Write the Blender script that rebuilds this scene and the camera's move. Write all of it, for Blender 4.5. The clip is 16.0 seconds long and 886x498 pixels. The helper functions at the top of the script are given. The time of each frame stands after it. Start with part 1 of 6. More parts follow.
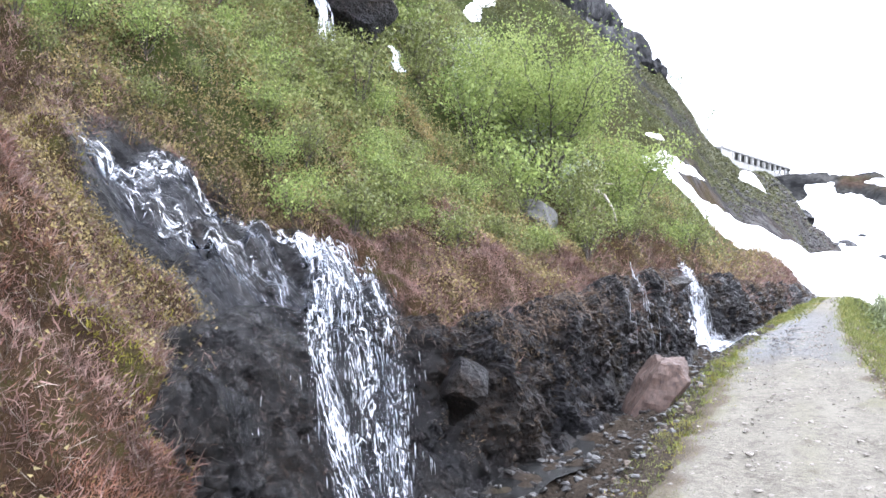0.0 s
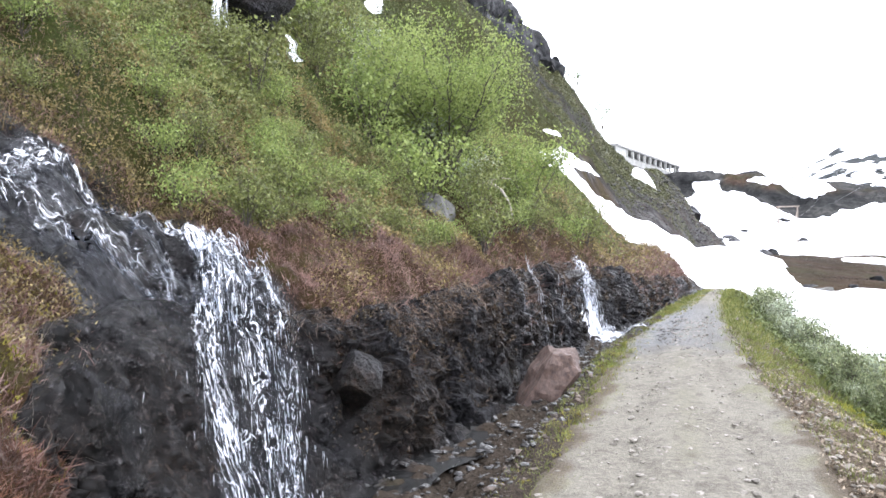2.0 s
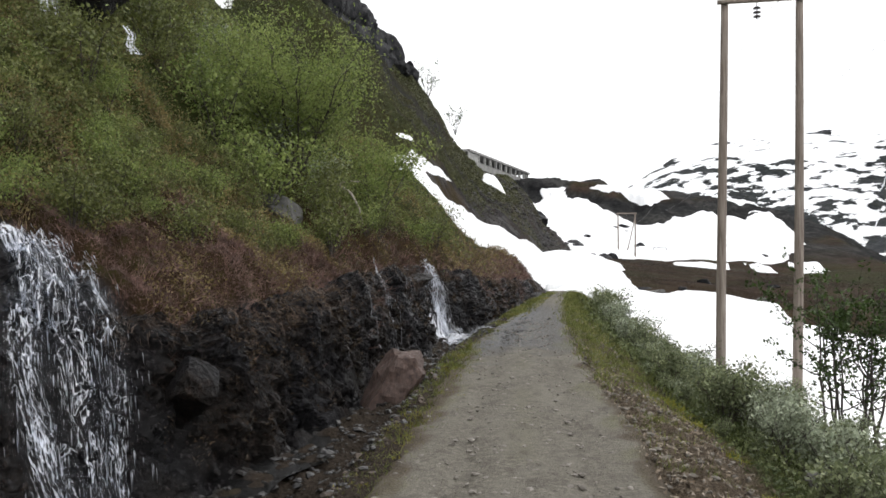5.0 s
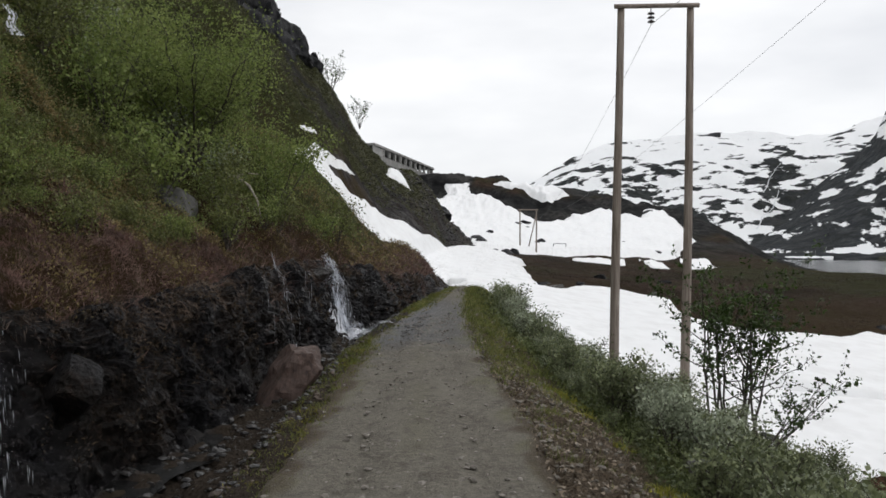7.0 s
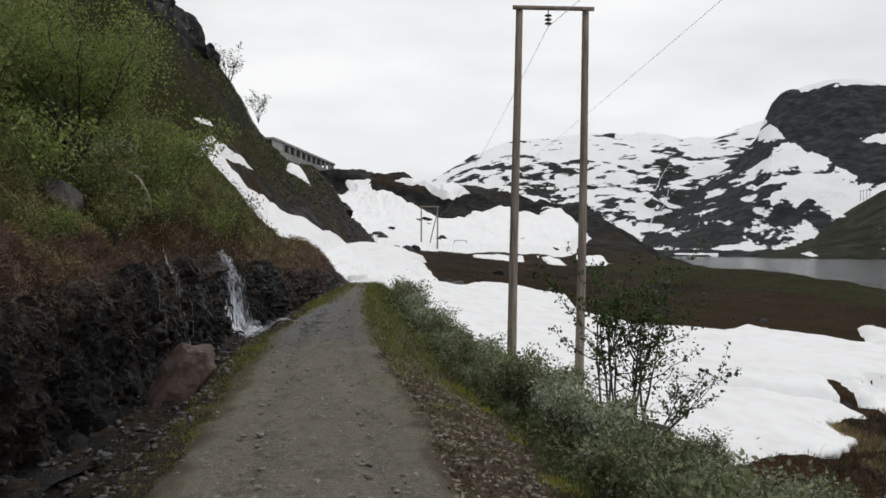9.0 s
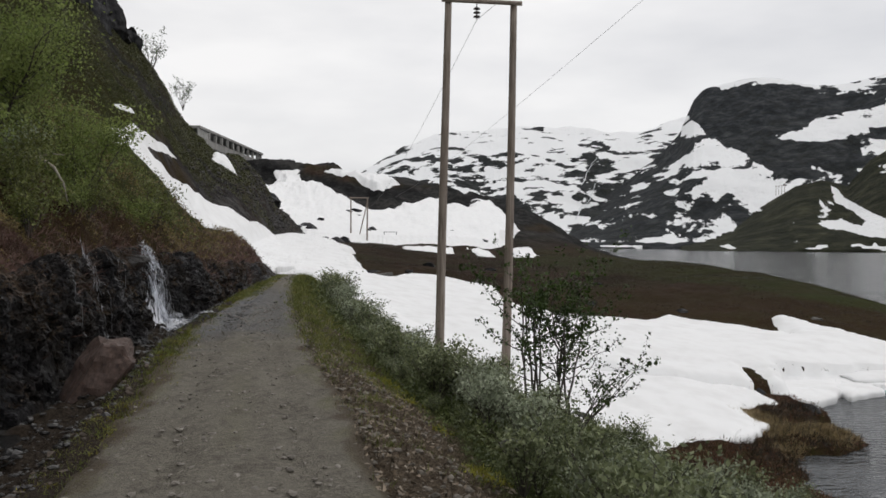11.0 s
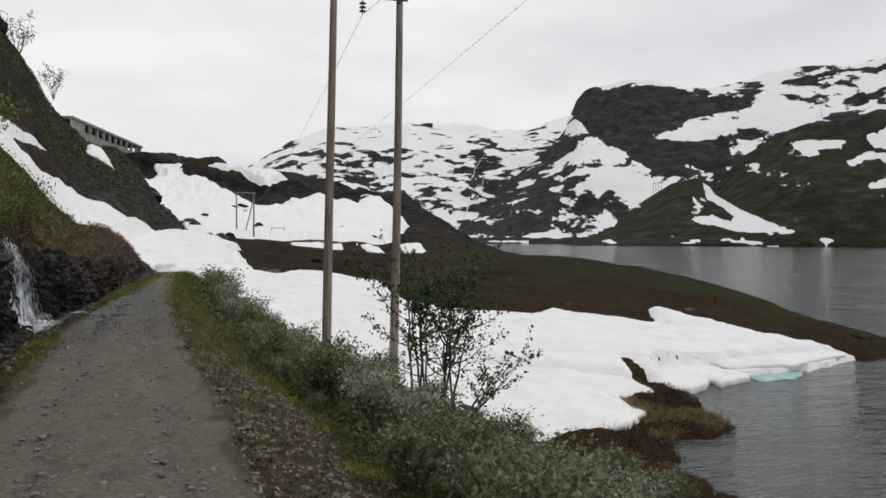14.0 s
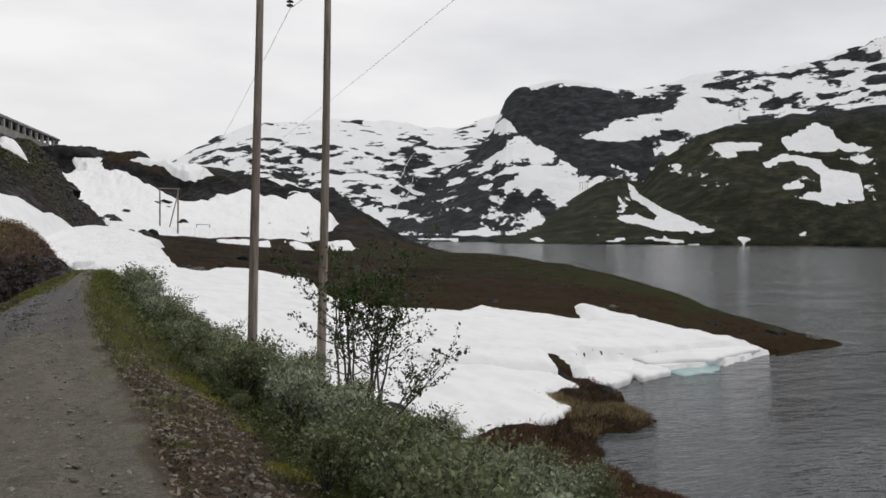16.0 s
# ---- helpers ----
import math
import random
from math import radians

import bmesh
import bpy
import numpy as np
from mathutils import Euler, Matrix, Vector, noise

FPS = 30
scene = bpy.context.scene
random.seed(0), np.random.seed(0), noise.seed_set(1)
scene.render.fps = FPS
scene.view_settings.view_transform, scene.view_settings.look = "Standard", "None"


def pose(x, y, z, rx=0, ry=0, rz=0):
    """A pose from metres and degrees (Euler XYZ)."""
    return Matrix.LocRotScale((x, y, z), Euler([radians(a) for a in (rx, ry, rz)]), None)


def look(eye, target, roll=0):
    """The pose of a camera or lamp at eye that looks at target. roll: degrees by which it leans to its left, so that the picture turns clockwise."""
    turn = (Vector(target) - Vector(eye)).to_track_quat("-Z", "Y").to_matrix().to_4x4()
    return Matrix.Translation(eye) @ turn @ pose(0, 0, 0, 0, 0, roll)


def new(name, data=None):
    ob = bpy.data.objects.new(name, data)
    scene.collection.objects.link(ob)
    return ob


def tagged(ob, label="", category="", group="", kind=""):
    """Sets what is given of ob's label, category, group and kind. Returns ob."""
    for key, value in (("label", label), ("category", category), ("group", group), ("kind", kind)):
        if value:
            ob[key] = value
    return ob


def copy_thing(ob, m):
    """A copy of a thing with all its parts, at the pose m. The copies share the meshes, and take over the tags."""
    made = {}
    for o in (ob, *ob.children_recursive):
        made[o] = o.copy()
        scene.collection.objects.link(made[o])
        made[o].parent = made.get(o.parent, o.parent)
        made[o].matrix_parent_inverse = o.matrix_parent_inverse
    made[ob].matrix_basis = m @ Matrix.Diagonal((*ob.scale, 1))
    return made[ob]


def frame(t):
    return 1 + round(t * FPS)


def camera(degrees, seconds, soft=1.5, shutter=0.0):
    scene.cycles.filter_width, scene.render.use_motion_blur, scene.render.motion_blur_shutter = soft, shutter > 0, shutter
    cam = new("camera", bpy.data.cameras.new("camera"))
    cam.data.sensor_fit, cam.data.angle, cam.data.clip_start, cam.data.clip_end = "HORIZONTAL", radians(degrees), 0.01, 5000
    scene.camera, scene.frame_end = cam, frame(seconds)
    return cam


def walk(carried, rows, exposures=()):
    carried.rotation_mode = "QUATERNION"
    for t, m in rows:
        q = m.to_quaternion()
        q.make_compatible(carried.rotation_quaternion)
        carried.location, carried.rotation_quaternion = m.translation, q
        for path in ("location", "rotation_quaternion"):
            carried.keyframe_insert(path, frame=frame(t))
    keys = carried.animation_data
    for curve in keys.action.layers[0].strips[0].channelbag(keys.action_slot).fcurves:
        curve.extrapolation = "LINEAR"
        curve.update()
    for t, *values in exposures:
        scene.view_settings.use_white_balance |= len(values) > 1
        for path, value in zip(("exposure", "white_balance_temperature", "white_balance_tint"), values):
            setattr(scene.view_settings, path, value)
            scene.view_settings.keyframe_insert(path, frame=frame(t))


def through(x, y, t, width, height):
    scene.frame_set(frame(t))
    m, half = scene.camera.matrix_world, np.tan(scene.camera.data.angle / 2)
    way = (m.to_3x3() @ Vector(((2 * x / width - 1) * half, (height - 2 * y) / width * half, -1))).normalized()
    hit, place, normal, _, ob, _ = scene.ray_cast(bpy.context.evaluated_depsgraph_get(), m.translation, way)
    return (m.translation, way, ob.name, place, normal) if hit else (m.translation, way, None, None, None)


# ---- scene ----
cam = camera(57.4, 16.0, soft=1.6)
PATH = [
    (0, (0.008, 0.193, 1.656), (-0.914, 1.968, 1.694), -0.7),
    (0.5, (0.018, 0.211, 1.652), (-0.86, 2.008, 1.683), -0.8),
    (1, (0.033, 0.214, 1.646), (-0.791, 2.036, 1.67), -1.0),
    (1.5, (0.055, 0.229, 1.648), (-0.709, 2.077, 1.668), -0.8),
    (2, (0.065, 0.221, 1.65), (-0.635, 2.094, 1.669), -0.6),
    (2.5, (0.081, 0.235, 1.657), (-0.559, 2.129, 1.677), -0.4),
    (3, (0.11, 0.228, 1.66), (-0.469, 2.142, 1.684), -0.3),
    (3.5, (0.126, 0.229, 1.662), (-0.396, 2.16, 1.689), -0.3),
    (4, (0.143, 0.231, 1.66), (-0.325, 2.175, 1.688), -0.2),
    (6.5, (0.228, 0.251, 1.661), (0.05, 2.243, 1.672), -0.3),
    (7, (0.248, 0.243, 1.665), (0.128, 2.24, 1.674), 0.1),
    (7.5, (0.262, 0.219, 1.664), (0.206, 2.218, 1.673), 0.5),
    (8, (0.278, 0.237, 1.657), (0.287, 2.237, 1.666), 0.2),
    (8.5, (0.279, 0.255, 1.652), (0.349, 2.253, 1.657), 0.3),
    (9, (0.288, 0.236, 1.663), (0.411, 2.232, 1.664), 0.2),
    (9.2, (0.289, 0.229, 1.662), (0.431, 2.224, 1.66), 0.1),
    (11.5, (0.356, 0.201, 1.668), (0.695, 2.172, 1.647), 0.4),
    (12, (0.368, 0.185, 1.669), (0.754, 2.147, 1.648), 0.3),
    (12.5, (0.38, 0.199, 1.672), (0.812, 2.152, 1.65), 0.4),
    (13, (0.402, 0.278, 1.65), (0.879, 2.22, 1.628), 0.2),
    (13.5, (0.414, 0.257, 1.654), (0.933, 2.188, 1.63), 0.1),
    (14, (0.423, 0.203, 1.669), (0.983, 2.123, 1.641), 0.2),
    (14.5, (0.43, 0.189, 1.676), (1.03, 2.097, 1.646), 0.2),
    (15, (0.437, 0.202, 1.671), (1.08, 2.096, 1.642), 0.5),
    (15.5, (0.456, 0.215, 1.669), (1.14, 2.094, 1.638), 0.1),
    (16, (0.461, 0.18, 1.672), (1.185, 2.044, 1.639), 0.4),
]
EXPOSURES = [(0, 2.7, 5800, 14), (1, 2.67, 5850, 14), (2, 2.4, 6020, 13), (3, 1.85, 6280, 11), (3.5, 1.55, 6380, 10), (4, 1.3, 6500, 10), (6.5, 0.18, 6480, 10), (7, 0.08, 6470, 10), (9, -0.03, 6550, 10), (12, -0.1, 6600, 11), (16, -0.12, 6600, 11)]
walk(cam, [(t, look(eye, target, roll)) for t, eye, target, roll in PATH], EXPOSURES)

# ---- sky and light: high overcast ----
world = bpy.data.worlds.new("overcast_sky")
scene.world = world
world.use_nodes = True
wn, wl = world.node_tree.nodes, world.node_tree.links
wn.clear()
w_out = wn.new("ShaderNodeOutputWorld")
w_bg = wn.new("ShaderNodeBackground")
w_sky = wn.new("ShaderNodeTexSky")
w_sky.sky_type = "NISHITA"
w_sky.sun_disc = False
w_sky.sun_elevation = radians(48)
w_sky.sun_rotation = radians(60)
w_coord = wn.new("ShaderNodeTexCoord")
w_map = wn.new("ShaderNodeMapping")
w_map.inputs["Scale"].default_value = (1.0, 1.0, 3.2)
w_noise = wn.new("ShaderNodeTexNoise")
w_noise.inputs["Scale"].default_value = 2.1
w_noise.inputs["Detail"].default_value = 5
w_noise.inputs["Roughness"].default_value = 0.5
w_ramp = wn.new("ShaderNodeValToRGB")
w_ramp.color_ramp.elements[0].position = 0.28
w_ramp.color_ramp.elements[0].color = (6.3, 6.4, 6.65, 1)
w_ramp.color_ramp.elements[1].position = 0.62
w_ramp.color_ramp.elements[1].color = (9.0, 9.0, 9.0, 1)
w_mix = wn.new("ShaderNodeMixRGB")
w_mix.inputs[0].default_value = 0.93
wl.new(w_coord.outputs["Generated"], w_map.inputs["Vector"])
wl.new(w_map.outputs[0], w_noise.inputs["Vector"])
wl.new(w_noise.outputs["Fac"], w_ramp.inputs[0])
wl.new(w_sky.outputs[0], w_mix.inputs[1])
wl.new(w_ramp.outputs[0], w_mix.inputs[2])
wl.new(w_mix.outputs[0], w_bg.inputs["Color"])
w_bg.inputs["Strength"].default_value = 0.113
wl.new(w_bg.outputs[0], w_out.inputs["Surface"])

sun_data = bpy.data.lights.new("sun", "SUN")
sun_data.energy = 0.5
sun_data.angle = radians(40)
sun_data.color = (1.0, 0.97, 0.93)
sun = new("sun", sun_data)
sun.matrix_world = look((60, 25, 90), (0, 0, 0))

# ---- the lie of the land ----
def lattice(ix, iy, seed):
    n = (ix.astype(np.int64) * 374761393 + iy.astype(np.int64) * 668265263 + seed * 974711) & 0xFFFFFFFF
    n = ((n ^ (n >> 13)) * 1274126177) & 0xFFFFFFFF
    n = ((n ^ (n >> 15)) * 2246822519) & 0xFFFFFFFF
    return (n ^ (n >> 16)) / 2147483648.0 - 1.0


def soft_noise(x, y, seed=0):
    x, y = np.asarray(x, float), np.asarray(y, float)
    ix, iy = np.floor(x), np.floor(y)
    fx, fy = x - ix, y - iy
    fx, fy = fx * fx * (3 - 2 * fx), fy * fy * (3 - 2 * fy)
    a, b = lattice(ix, iy, seed), lattice(ix + 1, iy, seed)
    c, d = lattice(ix, iy + 1, seed), lattice(ix + 1, iy + 1, seed)
    return (a + (b - a) * fx) * (1 - fy) + (c + (d - c) * fx) * fy


def fbm(x, y, octaves=4, seed=0, gain=0.5):
    total, amp = 0.0, 1.0
    for i in range(octaves):
        total = total + amp * soft_noise(x * 2.03 ** i + 17.3 * i, y * 2.03 ** i - 9.1 * i, seed + i)
        amp *= gain
    return total


def facets(x, y, seed):
    """Broken stone: each cell of an uneven net is a flat piece with a height and a tilt of its own."""
    ix, iy = np.floor(x), np.floor(y)
    best, out = np.full(np.shape(x), 9.0), np.zeros(np.shape(x))
    for dx in (-1, 0, 1):
        for dy in (-1, 0, 1):
            jx, jy = ix + dx, iy + dy
            px, py = x - jx - 0.5 - 0.45 * lattice(jx, jy, seed), y - jy - 0.5 - 0.45 * lattice(jx, jy, seed + 1)
            d = np.hypot(px, py)
            v = lattice(jx, jy, seed + 2) + 0.8 * px * lattice(jx, jy, seed + 3) + 0.8 * py * lattice(jx, jy, seed + 4)
            out, best = np.where(d < best, v, out), np.minimum(d, best)
    return out


def ramp(v, a, b):
    k = np.clip((np.asarray(v, float) - a) / (b - a), 0, 1)
    return k * k * (3 - 2 * k)


def knots(v, *pairs):
    return np.interp(v, [p[0] for p in pairs], [p[1] for p in pairs])


LAKE = -5.0


def from_line(x, y, line):
    """How far (x, y) is from a line of corners in plan."""
    best = np.full(np.shape(x), 1e9)
    for (ax, ay), (bx, by) in zip(line[:-1], line[1:]):
        k = np.clip(((x - ax) * (bx - ax) + (y - ay) * (by - ay)) / ((bx - ax) ** 2 + (by - ay) ** 2), 0, 1)
        best = np.minimum(best, np.hypot(x - ax - k * (bx - ax), y - ay - k * (by - ay)))
    return best


def inside(x, y, outline):
    """Signed distance to an outline in plan, positive within."""
    best, odd = np.full(np.shape(x), 1e9), np.zeros(np.shape(x), bool)
    for (ax, ay), (bx, by) in zip(outline, outline[1:] + outline[:1]):
        k = np.clip(((x - ax) * (bx - ax) + (y - ay) * (by - ay)) / ((bx - ax) ** 2 + (by - ay) ** 2 + 1e-9), 0, 1)
        best = np.minimum(best, np.hypot(x - ax - k * (bx - ax), y - ay - k * (by - ay)))
        cross = (ay > y) != (by > y)
        odd ^= cross & (x < (bx - ax) * (y - ay) / (by - ay + 1e-12) + ax)
    return np.where(odd, best, -best)


BED = [(-6.0, 4.85), (-6.05, 5.3), (-5.9, 5.8), (-5.7, 6.3), (-5.3, 6.58), (-4.9, 6.72), (-4.5, 6.78), (-4.1, 6.9), (-3.6, 6.75), (-3.0, 6.3), (-2.8, 5.5), (-2.75, 3.3), (-3.2, 3.65), (-3.7, 4.3), (-4.1, 4.55), (-4.7, 4.5), (-5.0, 4.25), (-5.45, 4.4), (-5.8, 4.65)]


def road_mid(y):
    return knots(y, (-25, 2.2), (-10, 0.95), (0, 0.12), (5.7, -0.27), (8.7, -0.5), (12, -0.8), (16, -1.08), (23, -1.25), (36, -1.3), (45, -1.0), (56, 0.4), (80, 4.0))


def road_half(y):
    return knots(y, (0, 1.0), (10, 0.95), (16, 0.88), (23, 0.66), (36, 0.45), (60, 0.45))


def toe(y):
    """The foot of the hillside left of the road."""
    return knots(y, (-25, -1.4), (-8, -2.2), (0, -2.35), (2.4, -2.25), (3.2, -2.55), (4.2, -2.95), (6, -3.1), (8, -3.02), (11, -2.97), (15, -3.2), (18, -3.4), (21, -3.05),
                 (28, -2.55), (36, -2.2), (42.5, -2.0), (44.5, -3.3), (48, -4.7), (56, -4.3), (75, -2.9), (95, -1.0), (112, -4), (140, -10), (200, -16))


def foot_at(x, y):
    """The foot that the slope at (x, y) rises from: the near hillside ends on a slant, with a gully behind."""
    high = np.clip(-2.2 - x, 0, 14)
    return toe(y + 2.0 * high * ramp(y, 16, 26) * (1 - ramp(y, 44, 62)))


def wall_top(y):
    return knots(y, (-10, 1.0), (2, 1.0), (3.5, 1.2), (5, 1.5), (6.5, 1.35), (8, 1.32), (11, 1.42), (13, 1.55), (15, 1.58), (18, 1.6), (22, 1.3), (28, 1.0), (36, 0.78), (42, 0.55), (46, 0.15))


def brow(y):
    """How much the slope flattens just above the cut."""
    return knots(y, (5, 0), (6.5, 0.15), (8, 0.27), (11, 0.32), (13, 0.35), (15, 0.28), (18, 0.1), (22, 0.1), (28, 0.05), (36, 0))


def wall_run(y):
    """How far back the cut leans; it is a long slab under the near fall."""
    return knots(y, (3.2, 0.5), (4.2, 1.0), (6.2, 1.0), (7.0, 0.42), (18, 0.42), (19, 0.7), (20.3, 0.7), (21.3, 0.42))


SPIT = [(5, 31), (12, 30), (17.5, 30), (19.6, 30.0), (19.3, 28.8), (18.4, 27.2), (17.4, 26.5), (18.4, 25.7), (18.3, 24.6), (17.2, 23.8), (16.2, 23.6), (15.2, 23.4), (14.4, 22.5), (14.5, 21.8), (14.1, 20.2), (14.2, 19), (14.3, 17.9), (14.4, 17), (13.8, 12), (12, 5), (0, 5), (0, 31)]


SHELF = [(18.9, 29.6), (20.9, 34.8), (24.6, 35.6), (33.6, 37.2), (35.2, 36.4), (31, 33.5), (26, 30.5), (20, 28.5)]


def basin(x, y):
    rise = 0.07 * (np.minimum(y, 80) - 40) + 0.012 * (np.maximum(y, 80) - 80)
    rise = np.where(y < 10, 0.07 * (10 - 40), rise)
    z = -2.4 - 0.13 * (x - 10) + rise - 0.045 * np.clip(35 - y, 0, 25)
    spread = np.where(x < 41, 15.0, 5.5)
    ridge = knots(y, (33, 0.0), (36.5, 1.2), (38.5, 1.9), (43, 1.95), (50, 2.35), (62, 3.2), (80, 2.9), (110, 2.5), (150, 1.0), (190, 0.0))
    shore = inside(x, y, SPIT) + 0.25 * fbm(x * 1.4, y * 1.4, 3, 61)
    by_spit = ramp(x, 9, 12) * (1 - ramp(x, 24, 28)) * ramp(y, 4, 8) * (1 - ramp(y, 30.5, 32))
    z = z * (1 - by_spit) + by_spit * np.where(shore > 0, np.maximum(z, LAKE + 0.05 + 0.3 * ramp(shore, 0, 1.2)), np.minimum(z, LAKE - 0.8 * ramp(-shore, -0.1, 0.9)))
    z = z + ridge * np.exp(-((x - 41) / spread) ** 2)
    return np.minimum(z, 9 - (9 - LAKE + 0.4) * ramp(inside(x, y, SHELF), -0.25, 0.15))


def far_crest(x):
    return knots(x, (-60, 27), (-22, 20.2), (-13, 17.6), (-7, 16.9), (1, 16.7), (13, 15.9), (26, 13.9), (38, 10.2), (46, 5.4), (52.5, 1.1), (62, -3), (80, -8))


def bare_height(x, y):
    """The ground without its fine relief."""
    x, y = np.asarray(x, float), np.asarray(y, float)
    mid, half, foot = road_mid(y), road_half(y), foot_at(x, y)
    right, left = x - mid - half, mid - half - x
    z = -0.02 * np.clip(np.abs(x - mid) / half, 0, 1) ** 2
    bank = -0.10 * ramp(right, 0.0, 0.6) - 0.42 * np.maximum(right - 0.55, 0)
    z = np.where(right > 0, z + bank, z)
    z = np.where(left > 0, z - 0.26 * ramp(left, 0.3, 0.75), z)
    low = basin(x, y)
    near = 1 - ramp(y, 40, 54)
    z = np.where(x > mid, np.maximum(z, low), z) * near + low * (1 - near)
    # hill at the head of the lake
    head = ramp(y, 108, 178) ** 0.8
    crest = far_crest(x) - 0.03 * np.maximum(y - 178, 0)
    z = np.where(head > 0, np.maximum(z, z + (crest - z) * head) * (crest > z) + z * (crest <= z), z)
    # hillside
    up = foot - x
    run = wall_run(y)
    wall = wall_top(y) * ramp(up / run, -0.12, 1.0) ** 0.7
    pitch = knots(y, (0, 0.95), (18, 1.0), (26, 0.93), (40, 0.97), (48, 1.25), (60, 1.3), (85, 1.3), (100, 1.22), (120, 1.05))
    slope = wall + pitch * np.maximum(up - run, 0) - brow(y) * ramp(up - run, 0.15, 1.7)
    cap = knots(y, (70, 90.0), (78, 13.6), (86, 10.7), (112, 10.1), (130, 9.6)) + 0.25 * np.maximum(-12.5 - x, 0)
    base = np.minimum(z, 1.2)
    hill = np.minimum(base + slope, np.maximum(cap, z))
    return np.where(up > -0.1, np.maximum(z, hill), z)


def height(x, y):
    x, y = np.asarray(x, float), np.asarray(y, float)
    z = bare_height(x, y)
    mid, half, foot = road_mid(y), road_half(y), foot_at(x, y)
    up = foot - x
    off = np.abs(x - mid) - half
    scale = np.clip(np.hypot(x, y) / 25, 1, 6)
    rough = ramp(off, 0.0, 0.6)
    hilly = ramp(up / wall_run(y), 0.9, 2.6)
    z = z + rough * (0.05 * fbm(x * 2.1, y * 2.1, 3, 11) + 0.018 * fbm(x * 9, y * 9, 2, 12))
    z = z + hilly * (0.22 * scale * fbm(x * 0.55 / scale, y * 0.45 / scale, 4, 21) + 0.21 * scale * fbm(x * 1.6 / scale, y * 1.6 / scale, 3, 25))
    head = ramp(y, 105, 125)
    z = z + head * (1.3 * fbm(x * 0.11, y * 0.08, 5, 31) + 0.9 * ramp(z, 5.5, 8) * (0.5 - np.abs(fbm(x * 0.23, y * 0.1, 4, 33))))
    z = z + 0.012 * (1 - rough) * fbm(x * 1.3, y * 0.5, 3, 41)
    right = x - mid - half
    z = z + ramp(right, 2, 8) * 0.22 * fbm(x * 0.2, y * 0.2, 3, 51)
    # the cut itself lies behind a rock face of its own
    z = z - (0.12 + 0.18 * ramp(y, 6.2, 7)) * ramp(up, -0.1, 0.05) * (1 - ramp(up / wall_run(y), 0.9, 1.5)) * (1 - ramp(y, 40, 46)) * ramp(y, 2.5, 3.2)
    bed = ramp(inside(x, y, BED) + 0.12 * fbm(x * 2, y * 2, 3, 66), -0.05, 0.2)
    z = z - bed * (0.10 - 0.09 * fbm(x * 3.1, y * 3.1, 4, 67) - 0.07 * facets(x * 2.6 + 0.4 * y, y * 2.2, 68) - 0.05 * np.round(2.5 * fbm(x * 1.7 + y, y * 1.7 - x, 3, 69))) * ramp(up / wall_run(y), 0.6, 1.0)
    ditch = ramp(mid - half - x, 0.4, 0.7) * (1 - ramp(up, -0.1, 0.1)) * (1 - ramp(y, 40, 46))
    z = z + ditch * 0.09 * fbm(x * 5, y * 4, 3, 71)
    return z


EYE_X, EYE_Y, EYE_Z = 0.2, 0.2, 1.66


def stretch(x, y):
    """The far land is laid out on a small plan; this gives how much larger it is in truth."""
    d = np.hypot(x - EYE_X, y - EYE_Y)
    return 1 + 1.5 * ramp(d, 55, 150)


def place(x, y, z):
    g = stretch(x, y)
    return EYE_X + (x - EYE_X) * g, EYE_Y + (y - EYE_Y) * g, EYE_Z + (z - EYE_Z) * g


def steps(*spans):
    """Values from the first start on: (end, first step, last step), each span after the other."""
    out = [spans[0]]
    for end, a, b in spans[1:]:
        start = out[-1]
        n = max(2, int(round((end - start) / ((a + b) / 2))))
        w = np.linspace(a, b, n)
        out += list(start + np.cumsum(w) * (end - start) / w.sum())
    return np.array(out)

